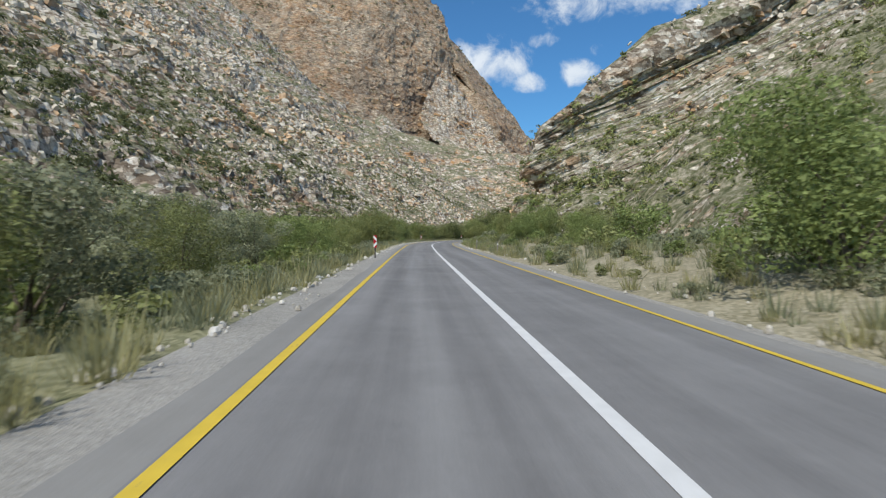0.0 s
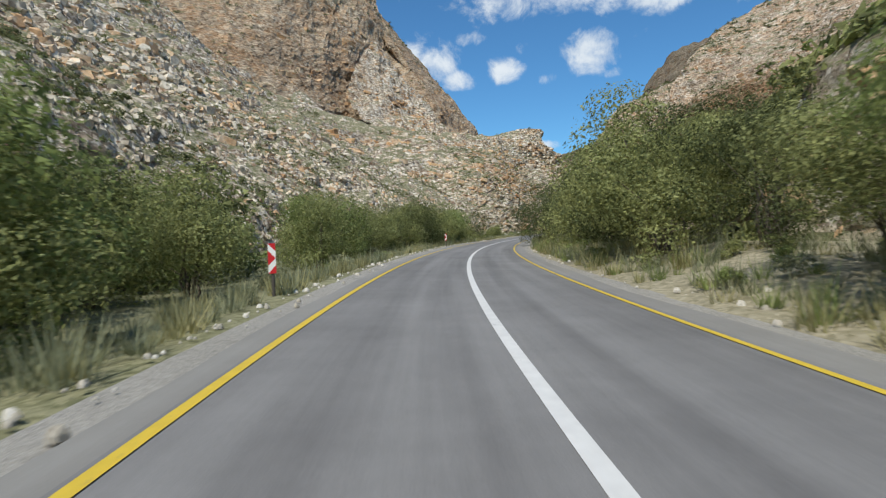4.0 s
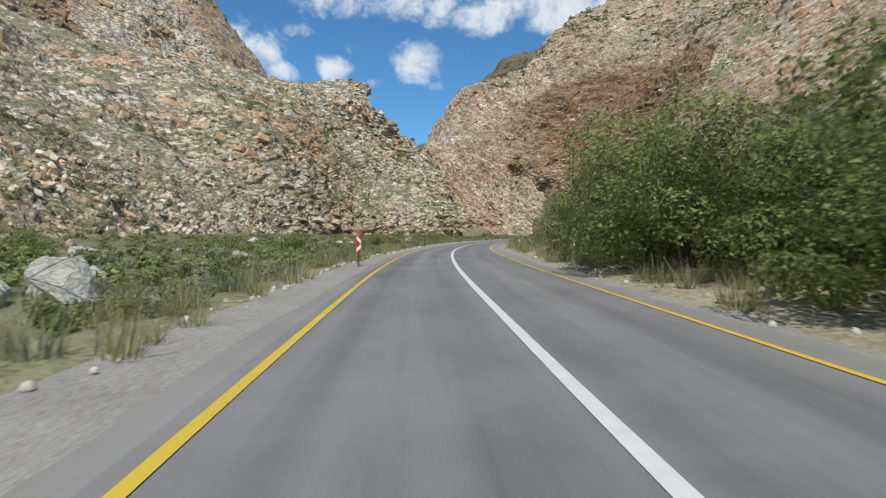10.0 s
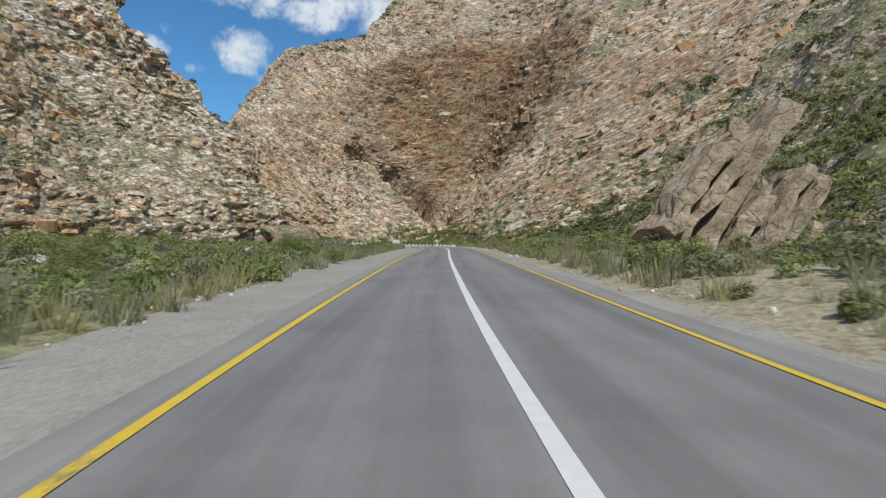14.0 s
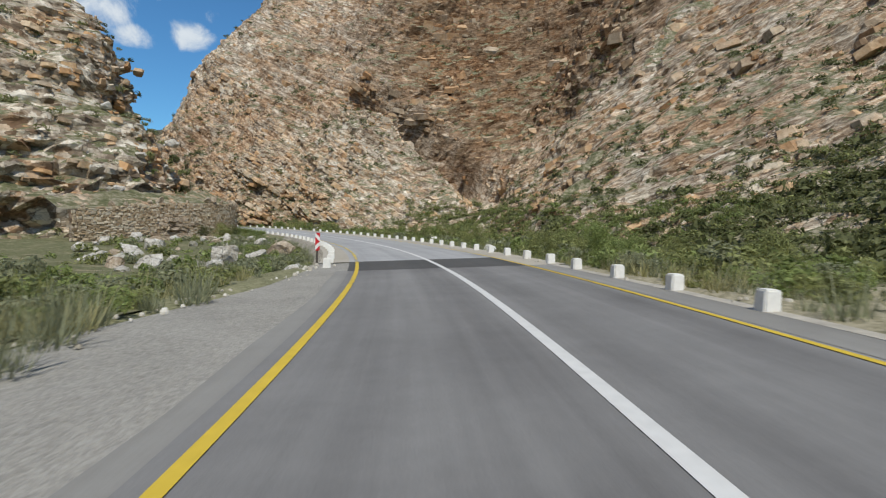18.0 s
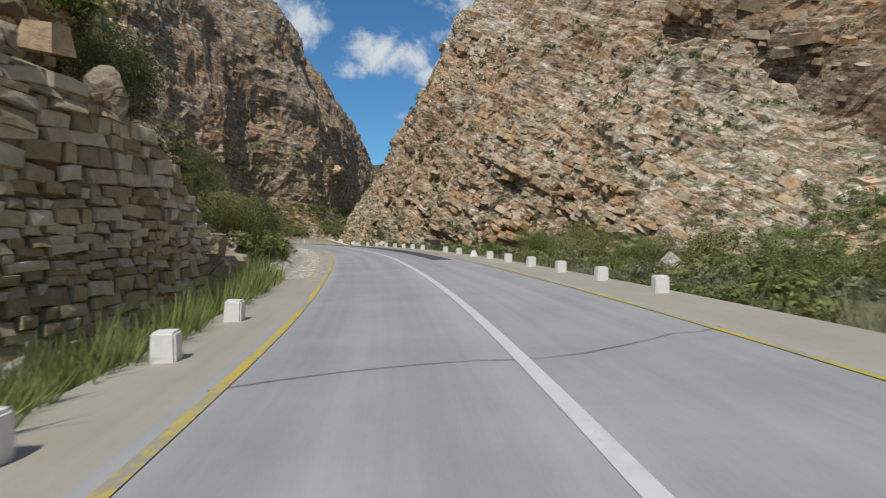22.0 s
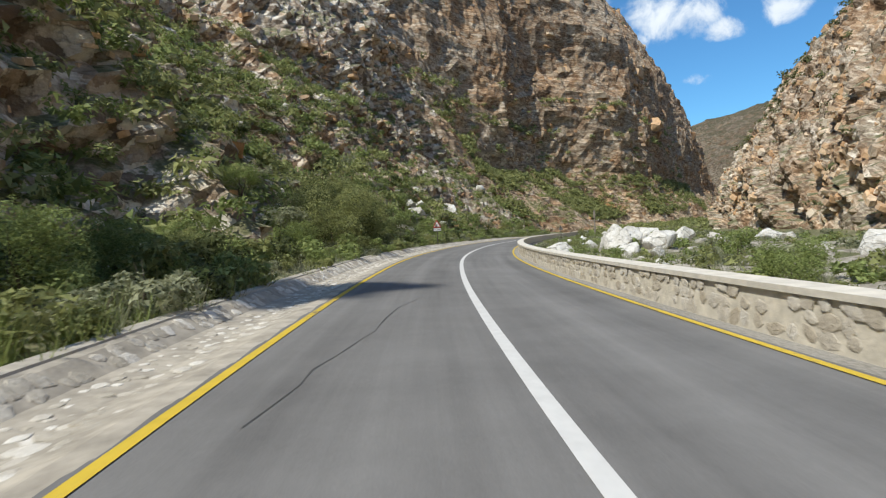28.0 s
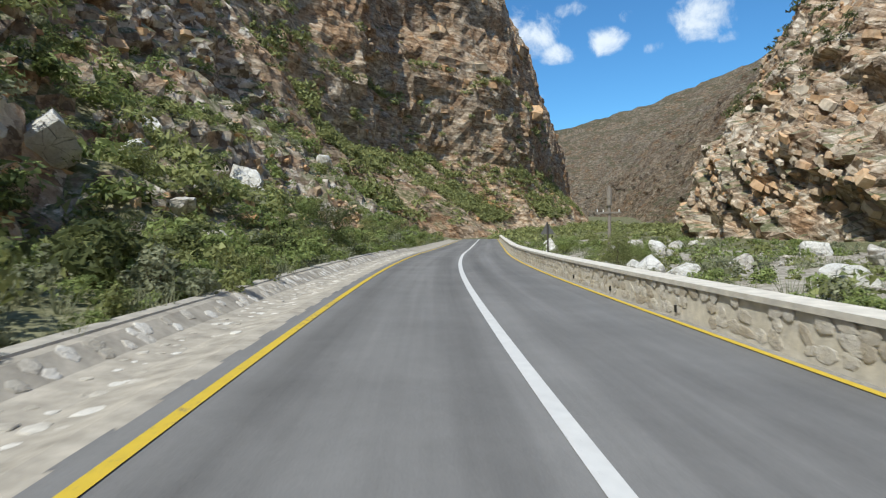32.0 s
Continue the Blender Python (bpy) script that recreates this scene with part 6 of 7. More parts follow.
for pale, rows in FAR_BOULDERS.items():
    if rows:
        shape = np.array([f.vertices[:] for f in rows[0][1].polygons])
        count = len(rows[0][1].vertices)
        joined = np.concatenate([mesh_points(me) @ m[:3, :3].T + m[:3, 3] for m, me in rows])
        faces = np.concatenate([shape + count * k for k in range(len(rows))])
        tagged(new("boulder_field", mesh_from("boulder_field", joined, faces, PALE_ROCK if pale else TAN_ROCK)),
               "scattered pale boulders on the valley sides" if pale else "scattered tan boulders on the valley sides", "boulders", kind="stuff")


def outcrop(name, s, l, sx, sy, sz, tilt, seed, mat, label, lift=0.0, slabs=7, turn=None):
    """A tilted stack of thick beds standing out of the slope, each bed a slab of its own."""
    rng = np.random.default_rng(seed)
    x, y, z = on_road(s, l)
    z = max(z, slope_z(x, y))
    root = new(name)
    root.matrix_world = pose(x, y, z + lift, 0, tilt, heading(s) if turn is None else turn)
    tagged(root, label, "rock outcrop")
    for k in range(slabs):
        w = sx / slabs
        c = Matrix.Translation((-sx / 2 + w * (k + 0.5), rng.normal() * sy * 0.1, sz * (0.2 + 0.3 * rng.random()))) @ Matrix.Rotation(rng.normal() * 0.07, 4, "Y") @ Matrix.Rotation(rng.normal() * 0.12, 4, "X")
        m = c @ Matrix.Diagonal((w * (0.5 + 0.3 * rng.random()), sy * (0.45 + 0.5 * rng.random()), sz * (0.55 + 0.9 * rng.random()), 1))
        bm = bmesh.new()
        bmesh.ops.create_cube(bm, size=1.0, matrix=m)
        bmesh.ops.subdivide_edges(bm, edges=bm.edges[:], cuts=11, use_grid_fill=True)
        v = np.array([q.co[:] for q in bm.verts])
        d = np.stack([fbm(v * 0.9 + 3 + k * 7, 4, seed + a) for a in range(3)], -1) * 0.16 + np.stack([strata(v * 1.6 + a * 9 + k, 1.0) for a in range(3)], -1) * 0.12
        for q, co in zip(bm.verts, v + d):
            q.co = co
        slab_ob = new("rock_slab", bm_mesh(bm, "rock_slab", mat))
        slab_ob.parent = root


outcrop("rock_outcrop", 402, 11.2, 6.0, 3.0, 8.2, 30, 61, TAN_ROCK, "leaning brown slabs of bedded rock beside the road", -0.9, 6)
outcrop("rock_outcrop", 408, 15.5, 5, 5, 4.4, 38, 62, TAN_ROCK, "broken tan slabs of bedded rock on the slope", -0.6, 5)
outcrop("rock_outcrop", 391, 17, 4, 4, 3.6, 28, 63, TAN_ROCK, "pale split block of bedded rock on the slope", -0.6, 4)
outcrop("rock_outcrop", 565.0, -18.3, 4.4, 7.0, 1.0, 80, 66, TAN_ROCK, "low bedded ledges of tan rock under the old wall", 0.6, 7, -58)
outcrop("rock_outcrop", 152, 14.5, 4, 4, 4, 10, 65, TAN_ROCK, "brown rock block under dark trees", -0.5, 4)

# ---- guard blocks along the drift ----
def block_mesh():
    bm = bmesh.new()
    bmesh.ops.create_cube(bm, size=1.0, matrix=Matrix.Translation((0, 0, 0.18)) @ Matrix.Diagonal((0.32, 0.32, 0.44, 1)))
    for v in bm.verts:
        if v.co.z > 0.2:
            v.co.x *= 0.94
            v.co.y *= 0.94
    bmesh.ops.bevel(bm, geom=bm.edges[:], offset=0.03, segments=2, affect="EDGES")
    return bm_mesh(bm, "guard_block", WHITEWASH)


def cone_mesh():
    bm = bmesh.new()
    bmesh.ops.create_cone(bm, cap_ends=True, segments=10, radius1=0.26, radius2=0.11, depth=0.36, matrix=Matrix.Translation((0, 0, 0.16)))
    bmesh.ops.bevel(bm, geom=bm.edges[:], offset=0.02, segments=1, affect="EDGES")
    return bm_mesh(bm, "guard_block", WHITEWASH)


def guard_blocks():
    rng = np.random.default_rng(71)
    cube, cone = block_mesh(), cone_mesh()
    left = [(502.5 + 3.345 * k, -4.45, False) for k in range(25)]
    right = [(float(np.interp(k, [-4, 0, 14, 28, 33, 39], [500.6, 513.4, 558.3, 603.4, 620.5, 640.2])), 4.52, k in (18, 28)) for k in range(-4, 40) if k not in (21, 31)]
    right += [(s, 4.34, False) for s in (487.6, 490.8, 494.0, 497.3)]
    for s, l, odd in left + right:
        x, y, z = on_road(s, l)
        ob = new("guard_block", cone if odd else cube)
        ob.matrix_world = pose(x, y, z - 0.02, float(rng.normal() * 1.5), float(rng.normal() * 1.5), heading(s) + float(rng.normal() * 4))
        tagged(ob, "weathered white conical guard stone on the shoulder" if odd else "white-painted square concrete guard block on the shoulder edge", "guard block", "white guard blocks")


guard_blocks()

# ---- stone parapet wall ----
MORTAR = plain("pale_mortar", (0.64, 0.59, 0.50), 0.95, vary=0.18, scale=5, bump=0.5)
GUTTER_MORTAR = plain("sandy_gutter_mortar", (0.40, 0.36, 0.30), 0.95, vary=0.3, scale=2.5, bump=0.6)
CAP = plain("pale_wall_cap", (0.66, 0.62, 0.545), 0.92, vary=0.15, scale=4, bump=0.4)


def stone_tone(name, lo, mid, hi, grain=7.0):
    m, t, b = material(name, 0.9, 0, 0.25)
    g = t.nodes.new("ShaderNodeNewGeometry")
    o = t.nodes.new("ShaderNodeObjectInfo")
    k = math_node(t, "FRACT", math_node(t, "ADD", g.outputs["Random Per Island"], o.outputs["Random"]))
    c = ramp_node(t, k, [(0.1, lo), (0.5, mid), (0.9, hi)])
    p = place_node(t)
    f = ramp_node(t, noise_node(t, grain, 6, 0.7, p), [(0.3, (0.72, 0.7, 0.68)), (0.7, (1.1, 1.1, 1.1))])
    t.links.new(mix_node(t, 1.0, c, f, "MULTIPLY"), b.inputs["Base Color"])
    bump_node(t, b, noise_node(t, grain * 2, 6, 0.7, p), 0.6, 0.05)
    return m


PARAPET_STONE = stone_tone("parapet_stone", (0.54, 0.48, 0.39), (0.64, 0.59, 0.51), (0.73, 0.69, 0.62))
GUTTER_STONE = stone_tone("gutter_stone", (0.48, 0.44, 0.37), (0.62, 0.58, 0.51), (0.76, 0.73, 0.67))
OLD_STONE = stone_tone("dry_wall_stone", (0.38, 0.29, 0.19), (0.56, 0.45, 0.32), (0.68, 0.60, 0.48), 4.0)


def pebble(rng, n=7, dome=0.35):
    """An irregular flat stone, unit size in x and y, domed along z: vertices and triangles."""
    a = np.sort((np.arange(n) + 0.55 * (rng.random(n) - 0.5)) * 2 * math.pi / n)
    r = 0.44 + 0.14 * rng.random(n)
    outer = np.stack([np.cos(a) * r, np.sin(a) * r, np.full(n, -0.3)], -1)
    rim = np.stack([np.cos(a) * r * 0.93, np.sin(a) * r * 0.93, np.full(n, 0.12 + 0.1 * dome)], -1)
    top = np.stack([np.cos(a) * r * 0.55, np.sin(a) * r * 0.55, 0.12 + dome * (0.8 + 0.3 * rng.random(n))], -1)
    v = np.concatenate([outer, rim, top, [[0, 0, 0.15 + dome]]])
    f = []
    for i in range(n):
        j = (i + 1) % n
        f += [(i, j, n + j), (i, n + j, n + i), (n + i, n + j, 2 * n + j), (n + i, 2 * n + j, 2 * n + i), (2 * n + i, 2 * n + j, 3 * n)]
    return v, np.array(f)


def block_stone(rng):
    """A roughly squared stone, unit size in x and y, its face towards z."""
    c = np.array([(-0.5, -0.5), (0.0, -0.52), (0.5, -0.5), (0.5, 0.5), (0.05, 0.53), (-0.5, 0.5)]) * 0.94
    c = c + rng.normal(size=c.shape) * 0.055
    n = len(c)
    tilt = rng.normal(size=2) * 0.25
    rows = [np.column_stack([c * k, np.full(n, z) + (c @ tilt) * (z > 0)]) for k, z in ((1.0, -0.6), (0.97, 0.15), (0.86, 0.42))]
    v = np.concatenate(rows + [[[0, 0, 0.5]]])
    f = []
    for r in (0, 1):
        for i in range(n):
            j = (i + 1) % n
            f += [(r * n + i, r * n + j, r * n + n + j), (r * n + i, r * n + n + j, r * n + n + i)]
    f += [(2 * n + i, 2 * n + (i + 1) % n, 3 * n) for i in range(n)]
    return v, np.array(f)


def lay_stones(places, mat, parent, near, name, stuff_label, sides=7, dome=0.35):
    """places: rows of a 4 x 4 matrix. The near ones become parts of their own, the others one joined part."""
    rng = np.random.default_rng(len(places))
    kinds = [pebble(rng, sides, dome) if sides else block_stone(rng) for _ in range(8)]
    meshes = [mesh_from(name, v, f, mat) for v, f in kinds]
    vs, fs, n0, made = [], [], 0, 0
    for k, (m, close) in enumerate(places):
        if close and made < near:
            ob = new(name, meshes[k % 8])
            ob.parent = parent
            ob.matrix_world = m
            made += 1
        else:
            v, f = kinds[k % 8]
            a = np.array(m)
            vs.append(v @ a[:3, :3].T + a[:3, 3])
            fs.append(f + n0)
            n0 += len(v)
    if vs:
        ob = new(name + "_bed", mesh_from(name + "_bed", np.concatenate(vs), np.concatenate(fs), mat))
        ob.parent = parent
        tagged(ob, stuff_label, kind="stuff")


def frame_at(s, l, up, across, out):
    """A matrix whose x runs along the road, y along the unit vector across and z along out."""
    p = on_road(s, l, up)
    h = radians(heading(s))
    f = Vector((-math.sin(h), math.cos(h), 0))
    r = Vector((f.y, -f.x, 0))
    y = (r * across[0] + Vector((0, 0, across[1]))).normalized()
    z = (r * out[0] + Vector((0, 0, out[1]))).normalized()
    m = Matrix.Identity(4)
    for i in range(3):
        m[i][0], m[i][1], m[i][2], m[i][3] = f[i], y[i], z[i], p[i]
    return m


def parapet():
    rng = np.random.default_rng(81)
    ss = np.linspace(641, 858, 150)
    rise = np.clip((ss - 641) / 9.0, 0, 1)
    top = -0.14 + 0.78 * rise
    prof = []
    for l, k, low in ((3.62, 0, -0.3), (3.66, 1, 0), (4.06, 1, 0), (4.12, 0, -2.4)):
        p = on_road(ss, np.full(len(ss), l))
        p[:, 2] = on_road(ss, np.full(len(ss), 3.7))[:, 2] + (top if k else low)
        prof.append(p)
    v = np.stack(prof, 1)
    wall = new("parapet_wall", mesh_from("parapet_wall", v.reshape(-1, 3), grid_faces(len(ss), 4, True), MORTAR))
    tagged(wall, "low mortared stone parapet wall with a pale cap", "wall", kind="structure")
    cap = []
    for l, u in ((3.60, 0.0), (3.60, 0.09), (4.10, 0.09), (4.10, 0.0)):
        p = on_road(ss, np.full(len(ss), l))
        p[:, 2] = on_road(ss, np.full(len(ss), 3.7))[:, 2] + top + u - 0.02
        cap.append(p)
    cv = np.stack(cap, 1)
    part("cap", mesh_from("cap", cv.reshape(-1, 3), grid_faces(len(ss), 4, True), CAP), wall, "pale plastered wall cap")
    # whitewashed pier
    m = frame_at(659, 3.62, 0.30, (0, 1), (-1, 0))
    bm = bmesh.new()
    bmesh.ops.create_cube(bm, size=1.0, matrix=m @ Matrix.Diagonal((0.42, 0.66, 0.06, 1)))
    part("pier_face", bm_mesh(bm, "pier_face", WHITEWASH), wall, "whitewashed strip on the wall")
    # drain holes are near-black blocks on the face; their shade is this colour
    for s in (760.5, 757.2, 754.0, 750.6, 747.0, 766, 770, 774):
        m = frame_at(s, 3.62, 0.16, (0, 1), (-1, 0))
        bm = bmesh.new()
        bmesh.ops.create_cube(bm, size=1.0, matrix=m @ Matrix.Diagonal((0.09, 0.13, 0.03, 1)))
        part("weep_hole", bm_mesh(bm, "weep_hole", HOLE_SHADE), wall, "near-black block for the shade in a drain hole")
    m = frame_at(744.2, 3.62, 0.08, (0, 1), (-1, 0))
    bm = bmesh.new()
    bmesh.ops.create_cube(bm, size=1.0, matrix=m @ Matrix.Diagonal((1.3, 0.17, 0.03, 1)))
    part("drain_slot", bm_mesh(bm, "drain_slot", HOLE_SHADE), wall, "near-black block for the shade in a foot drain slot")
    places = []
    s = 642.5
    while s < 800:
        t = -0.14 + 0.78 * min(1, (s - 641) / 9.0)
        u = 0.10
        while u < t - 0.04:
            w = 0.22 + 0.24 * rng.random()
            h = 0.16 + 0.12 * rng.random()
            m = frame_at(s + rng.random() * 0.15, 3.63, u + rng.random() * 0.06, (0, 1), (-1, 0)) @ Matrix.Rotation(rng.normal() * 0.3, 4, "Z") @ Matrix.Diagonal((w, h, 0.014, 1))
            if rng.random() < 0.72:
                places.append((m, 690 < s < 716))
            u += 0.2
        s += 0.34
    lay_stones(places, PARAPET_STONE, wall, 280, "wall_stone", "uneven stones set in the mortar of the wall")


HOLE_SHADE = plain("hole_shade", (0.03, 0.028, 0.025), 0.95)
parapet()


def gutter():
    """A shallow dish gutter of stones set in mortar, left of the road beyond the drift."""
    rng = np.random.default_rng(83)
    dish = [-5.64, -5.46, -5.12, -4.5, -4.0, -3.78, -3.5]
    deep = [0.19, 0.16, -0.08, -0.14, -0.06, 0.0, 0.0]
    low = [0.08, 0.06, -0.06, -0.12, -0.06, 0.0, 0.0]
    g = ribbon("gutter", 590, 806, dish, GUTTER_MORTAR, "shallow dish gutter of stones set in sandy mortar", "gutter", drops=deep)
    ribbon("gutter_north", 806, 860, dish, GUTTER_MORTAR, "worn shallow gutter of stones and rubble", "gutter", drops=low)
    ribbon("lip", 590, 800, [-5.94, -5.90, -5.62, -5.58], CONCRETE, "rough concrete lip", up=0.0, drops=[-0.1, 0.21, 0.22, 0.13], parent=g)
    places = []
    s = 590.5
    while s < 805:
        # large stones set in the steep back of the dish
        for l in (-5.36, -5.2):
            if rng.random() < 0.62:
                u = float(np.interp(l, [-5.46, -5.12], [0.16, -0.08])) + 0.004
                w = 0.20 + 0.14 * rng.random()
                places.append((frame_at(s + 0.3 * rng.random(), l, u, (0.82, -0.58), (0.58, 0.82)) @ Matrix.Rotation(rng.random() * 3, 4, "Z") @ Matrix.Diagonal((w * 1.2, w * 0.95, 0.05, 1)), 655 < s < 668))
        for l in (-4.96, -4.78, -4.6, -4.42, -4.24, -4.06):
            if rng.random() < 0.82:
                u = -0.008 + float(np.interp(l, [-5.12, -4.5, -4.0], [-0.08, -0.14, -0.06]))
                w = 0.12 + 0.15 * rng.random() ** 1.4
                m = frame_at(s + 0.25 * rng.random(), l + 0.07 * rng.normal(), u, (1, 0), (0, 1)) @ Matrix.Rotation(rng.random() * 3, 4, "Z") @ Matrix.Diagonal((w * 1.3, w * 1.05, 0.034, 1))
                places.append((m, 655 < s < 668))
        s += 0.27 if s < 760 else 0.5
    lay_stones(places, GUTTER_STONE, g, 280, "gutter_stone", "rounded stones set in the gutter's mortar", 6, 0.2)


gutter()


def dry_wall():
    """The old road's dry-stone retaining wall under the cliff."""
    rng = np.random.default_rng(87)
    line = spline([(168, 508, 1.6), (174, 511.5, 1.6), (179.5, 515, 1.6), (184.5, 518.6, 1.8), (188.3, 521.8, 2.2), (191.2, 525.4, 2.6), (193.2, 529.6, 3.0), (194.0, 533.6, 3.0)], 240)
    run = np.concatenate([[0], np.cumsum(np.hypot(np.diff(line[:, 0]), np.diff(line[:, 1])))])
    tall = np.interp(run, [0, 8, 14, 20, 28, 33, 36, run[-1]], [3.8, 4.6, 5.2, 5.2, 4.8, 4.2, 3.2, 1.9])
    u = np.gradient(line[:, :2], axis=0)
    u /= np.hypot(u[:, 0], u[:, 1])[:, None]
    back = np.stack([-u[:, 1], u[:, 0]], -1)
    rows = []
    for d, z in ((0.0, -1.5), (0.25, None), (2.0, None), (5.0, None)):
        p = line.copy()
        p[:, :2] += back * d
        p[:, 2] = line[:, 2] + z if z is not None else line[:, 2] + tall + (1.6 if d > 4 else (0.5 if d > 1 else 0)) + (0.5 * fbm(p * 0.4, 3, 3) if d > 1 else 0)
        rows.append(p)
    v = np.stack(rows, 1)
    wall = new("retaining_wall", mesh_from("retaining_wall", v.reshape(-1, 3), grid_faces(len(line), 4), ROCK_WARM))
    tagged(wall, "tall dry-stone retaining wall of an old road under the cliff", "wall", kind="structure")
    places = []
    row = -1.3
    while row < 6.8:
        h = 0.16 + 0.24 * rng.random() ** 1.3
        q = rng.random()
        while q < run[-1] - 0.3:
            w = 0.22 + 0.7 * rng.random() ** 1.6
            k = int(np.searchsorted(run, q + w / 2))
            k = min(k, len(line) - 1)
            if row + h * 0.4 < tall[k]:
                lean = 0.25 * row / max(tall[k], 1)
                f, r = Vector((u[k, 0], u[k, 1], 0)), Vector((-back[k, 0], -back[k, 1], 0))
                m = Matrix.Identity(4)
                p = Vector((line[k, 0] + back[k, 0] * lean, line[k, 1] + back[k, 1] * lean, line[k, 2] + row + h / 2 + rng.normal() * 0.03))
                for i in range(3):
                    m[i][0], m[i][1], m[i][2], m[i][3] = f[i], (0, 0, 1)[i], r[i], p[i]
                m = m @ Matrix.Rotation(rng.normal() * 0.08, 4, "Z") @ Matrix.Diagonal((w * 1.02, h * 1.02, 0.10 + 0.16 * rng.random(), 1))
                places.append((m, 26 < run[k] < 50 and row < 6))
            q += w * 1.02
        row += h
    lay_stones(places, OLD_STONE, wall, 300, "wall_stone", "uneven stones of the dry wall", 0)
    for k in range(0, len(line) - 20, 9):
        sc = 0.28 + 0.6 * rng.random() ** 1.6
        if rng.random() < 0.35:
            continue
        ob = new("coping_boulder", TAN_BOULDERS[k % 5])
        ob.matrix_world = pose(line[k, 0] + back[k, 0] * 0.5, line[k, 1] + back[k, 1] * 0.5, line[k, 2] + tall[k] + sc * 0.5, float(rng.normal() * 20), float(rng.normal() * 20), float(rng.random() * 360)) @ Matrix.Diagonal((sc, sc * 0.8, sc * 1.1, 1))
        tagged(ob, "rough upright boulder set on top of the retaining wall", "boulder", "coping boulders")


dry_wall()

# ---- signs ----
STEEL = plain("dull_grey_steel", (0.20, 0.195, 0.185), 0.6, 0.5, vary=0.2, scale=10)
POST = plain("dark_weathered_post", (0.085, 0.075, 0.065), 0.85, vary=0.3, scale=14)
WOOD_POST = plain("grey_wooden_post", (0.27, 0.24, 0.205), 0.9, vary=0.25, scale=12)
SIGN_WHITE = plain("white_sign_sheet", (0.82, 0.82, 0.80), 0.45, vary=0.05, scale=5)
SIGN_RED = plain("red_sign_sheet", (0.56, 0.025, 0.03), 0.45, vary=0.1, scale=5)
SIGN_BLACK = plain("black_sign_film", (0.015, 0.015, 0.017), 0.5, vary=0.1)
SIGN_BLUE = plain("blue_sign_film", (0.03, 0.20, 0.45), 0.5, vary=0.1)


def slab(points, thick, mat, name, y=0.0):
    """A flat plate in the x-z plane, its face towards -y."""
    bm = bmesh.new()
    front = [bm.verts.new((px, y, pz)) for px, pz in points]
    face = bm.faces.new(front)
    r = bmesh.ops.extrude_face_region(bm, geom=[face])
    for v in r["geom"]:
        if isinstance(v, bmesh.types.BMVert):
            v.co.y += thick
    bmesh.ops.recalc_face_normals(bm, faces=bm.faces[:])
    return bm_mesh(bm, name, mat)


def rod(r, z0, z1, mat, x=0.0, y=0.0, sides=10):
    bm = bmesh.new()
    bmesh.ops.create_cone(bm, cap_ends=True, segments=sides, radius1=r, radius2=r, depth=z1 - z0, matrix=Matrix.Translation((x, y, (z0 + z1) / 2)))
    return bm_mesh(bm, "post", mat)


def box(x0, x1, z0, z1, inset=0.0):
    return [(x0, z0), (x1, z0), (x1, z1), (x0, z1)]


def sign_root(name, s, l, label, turn=0.0, group="", lean=0.0, category="road sign"):
    x, y, z = on_road(s, l)
    ob = new(name)
    ob.empty_display_size = 0.3
    ob.matrix_world = pose(x, y, z, 0, lean, heading(s) + turn)
    return tagged(ob, label, category, group)


def hazard_plate(s, l, turn=0.0, lean=0.0):
    ob = sign_root("hazard_marker", s, l, "narrow red and white chevron hazard plate on a dark post", turn, "hazard markers", lean)
    part("post", rod(0.045, -0.4, 1.25, POST, y=0.058), ob)
    plate = part("plate", slab(box(-0.1, 0.1, 0.62, 1.42), 0.004, SIGN_WHITE, "plate"), ob, "white plate with red chevrons")
    for pts in ([(-0.1, 1.42), (0.1, 1.21), (0.1, 1.42)], [(-0.1, 0.83), (0.1, 1.03), (-0.1, 1.23)], [(-0.1, 0.62), (0.1, 0.62), (0.1, 0.84)]):
        part("chevron", slab(pts, 0.003, SIGN_RED, "chevron", -0.004), plate, "red chevron film")
    return ob


for s, l in ((36.3, -4.4), (170.4, -4.8), (298.7, -4.55), (504.8, -5.0)):
    hazard_plate(s, l, 6)
hazard_plate(123, -5.4, 6)


def triangle(side, z, y=0.0, grow=0.0):
    h = side * math.sqrt(3) / 2
    r = 0.04
    pts = []
    for cx, cz, a0 in ((-side / 2, z, 210), (side / 2, z, 330), (0, z + h, 90)):
        for k in (-50, 0, 50):
            a = radians(a0 + k)
            cx2, cz2 = cx * (1 - 2 * r / side * 1.7), z + h / 3 + (cz - z - h / 3) * (1 - 2 * r / side * 1.7)
            pts.append((cx2 + r * math.cos(a), cz2 + r * math.sin(a)))
    return pts


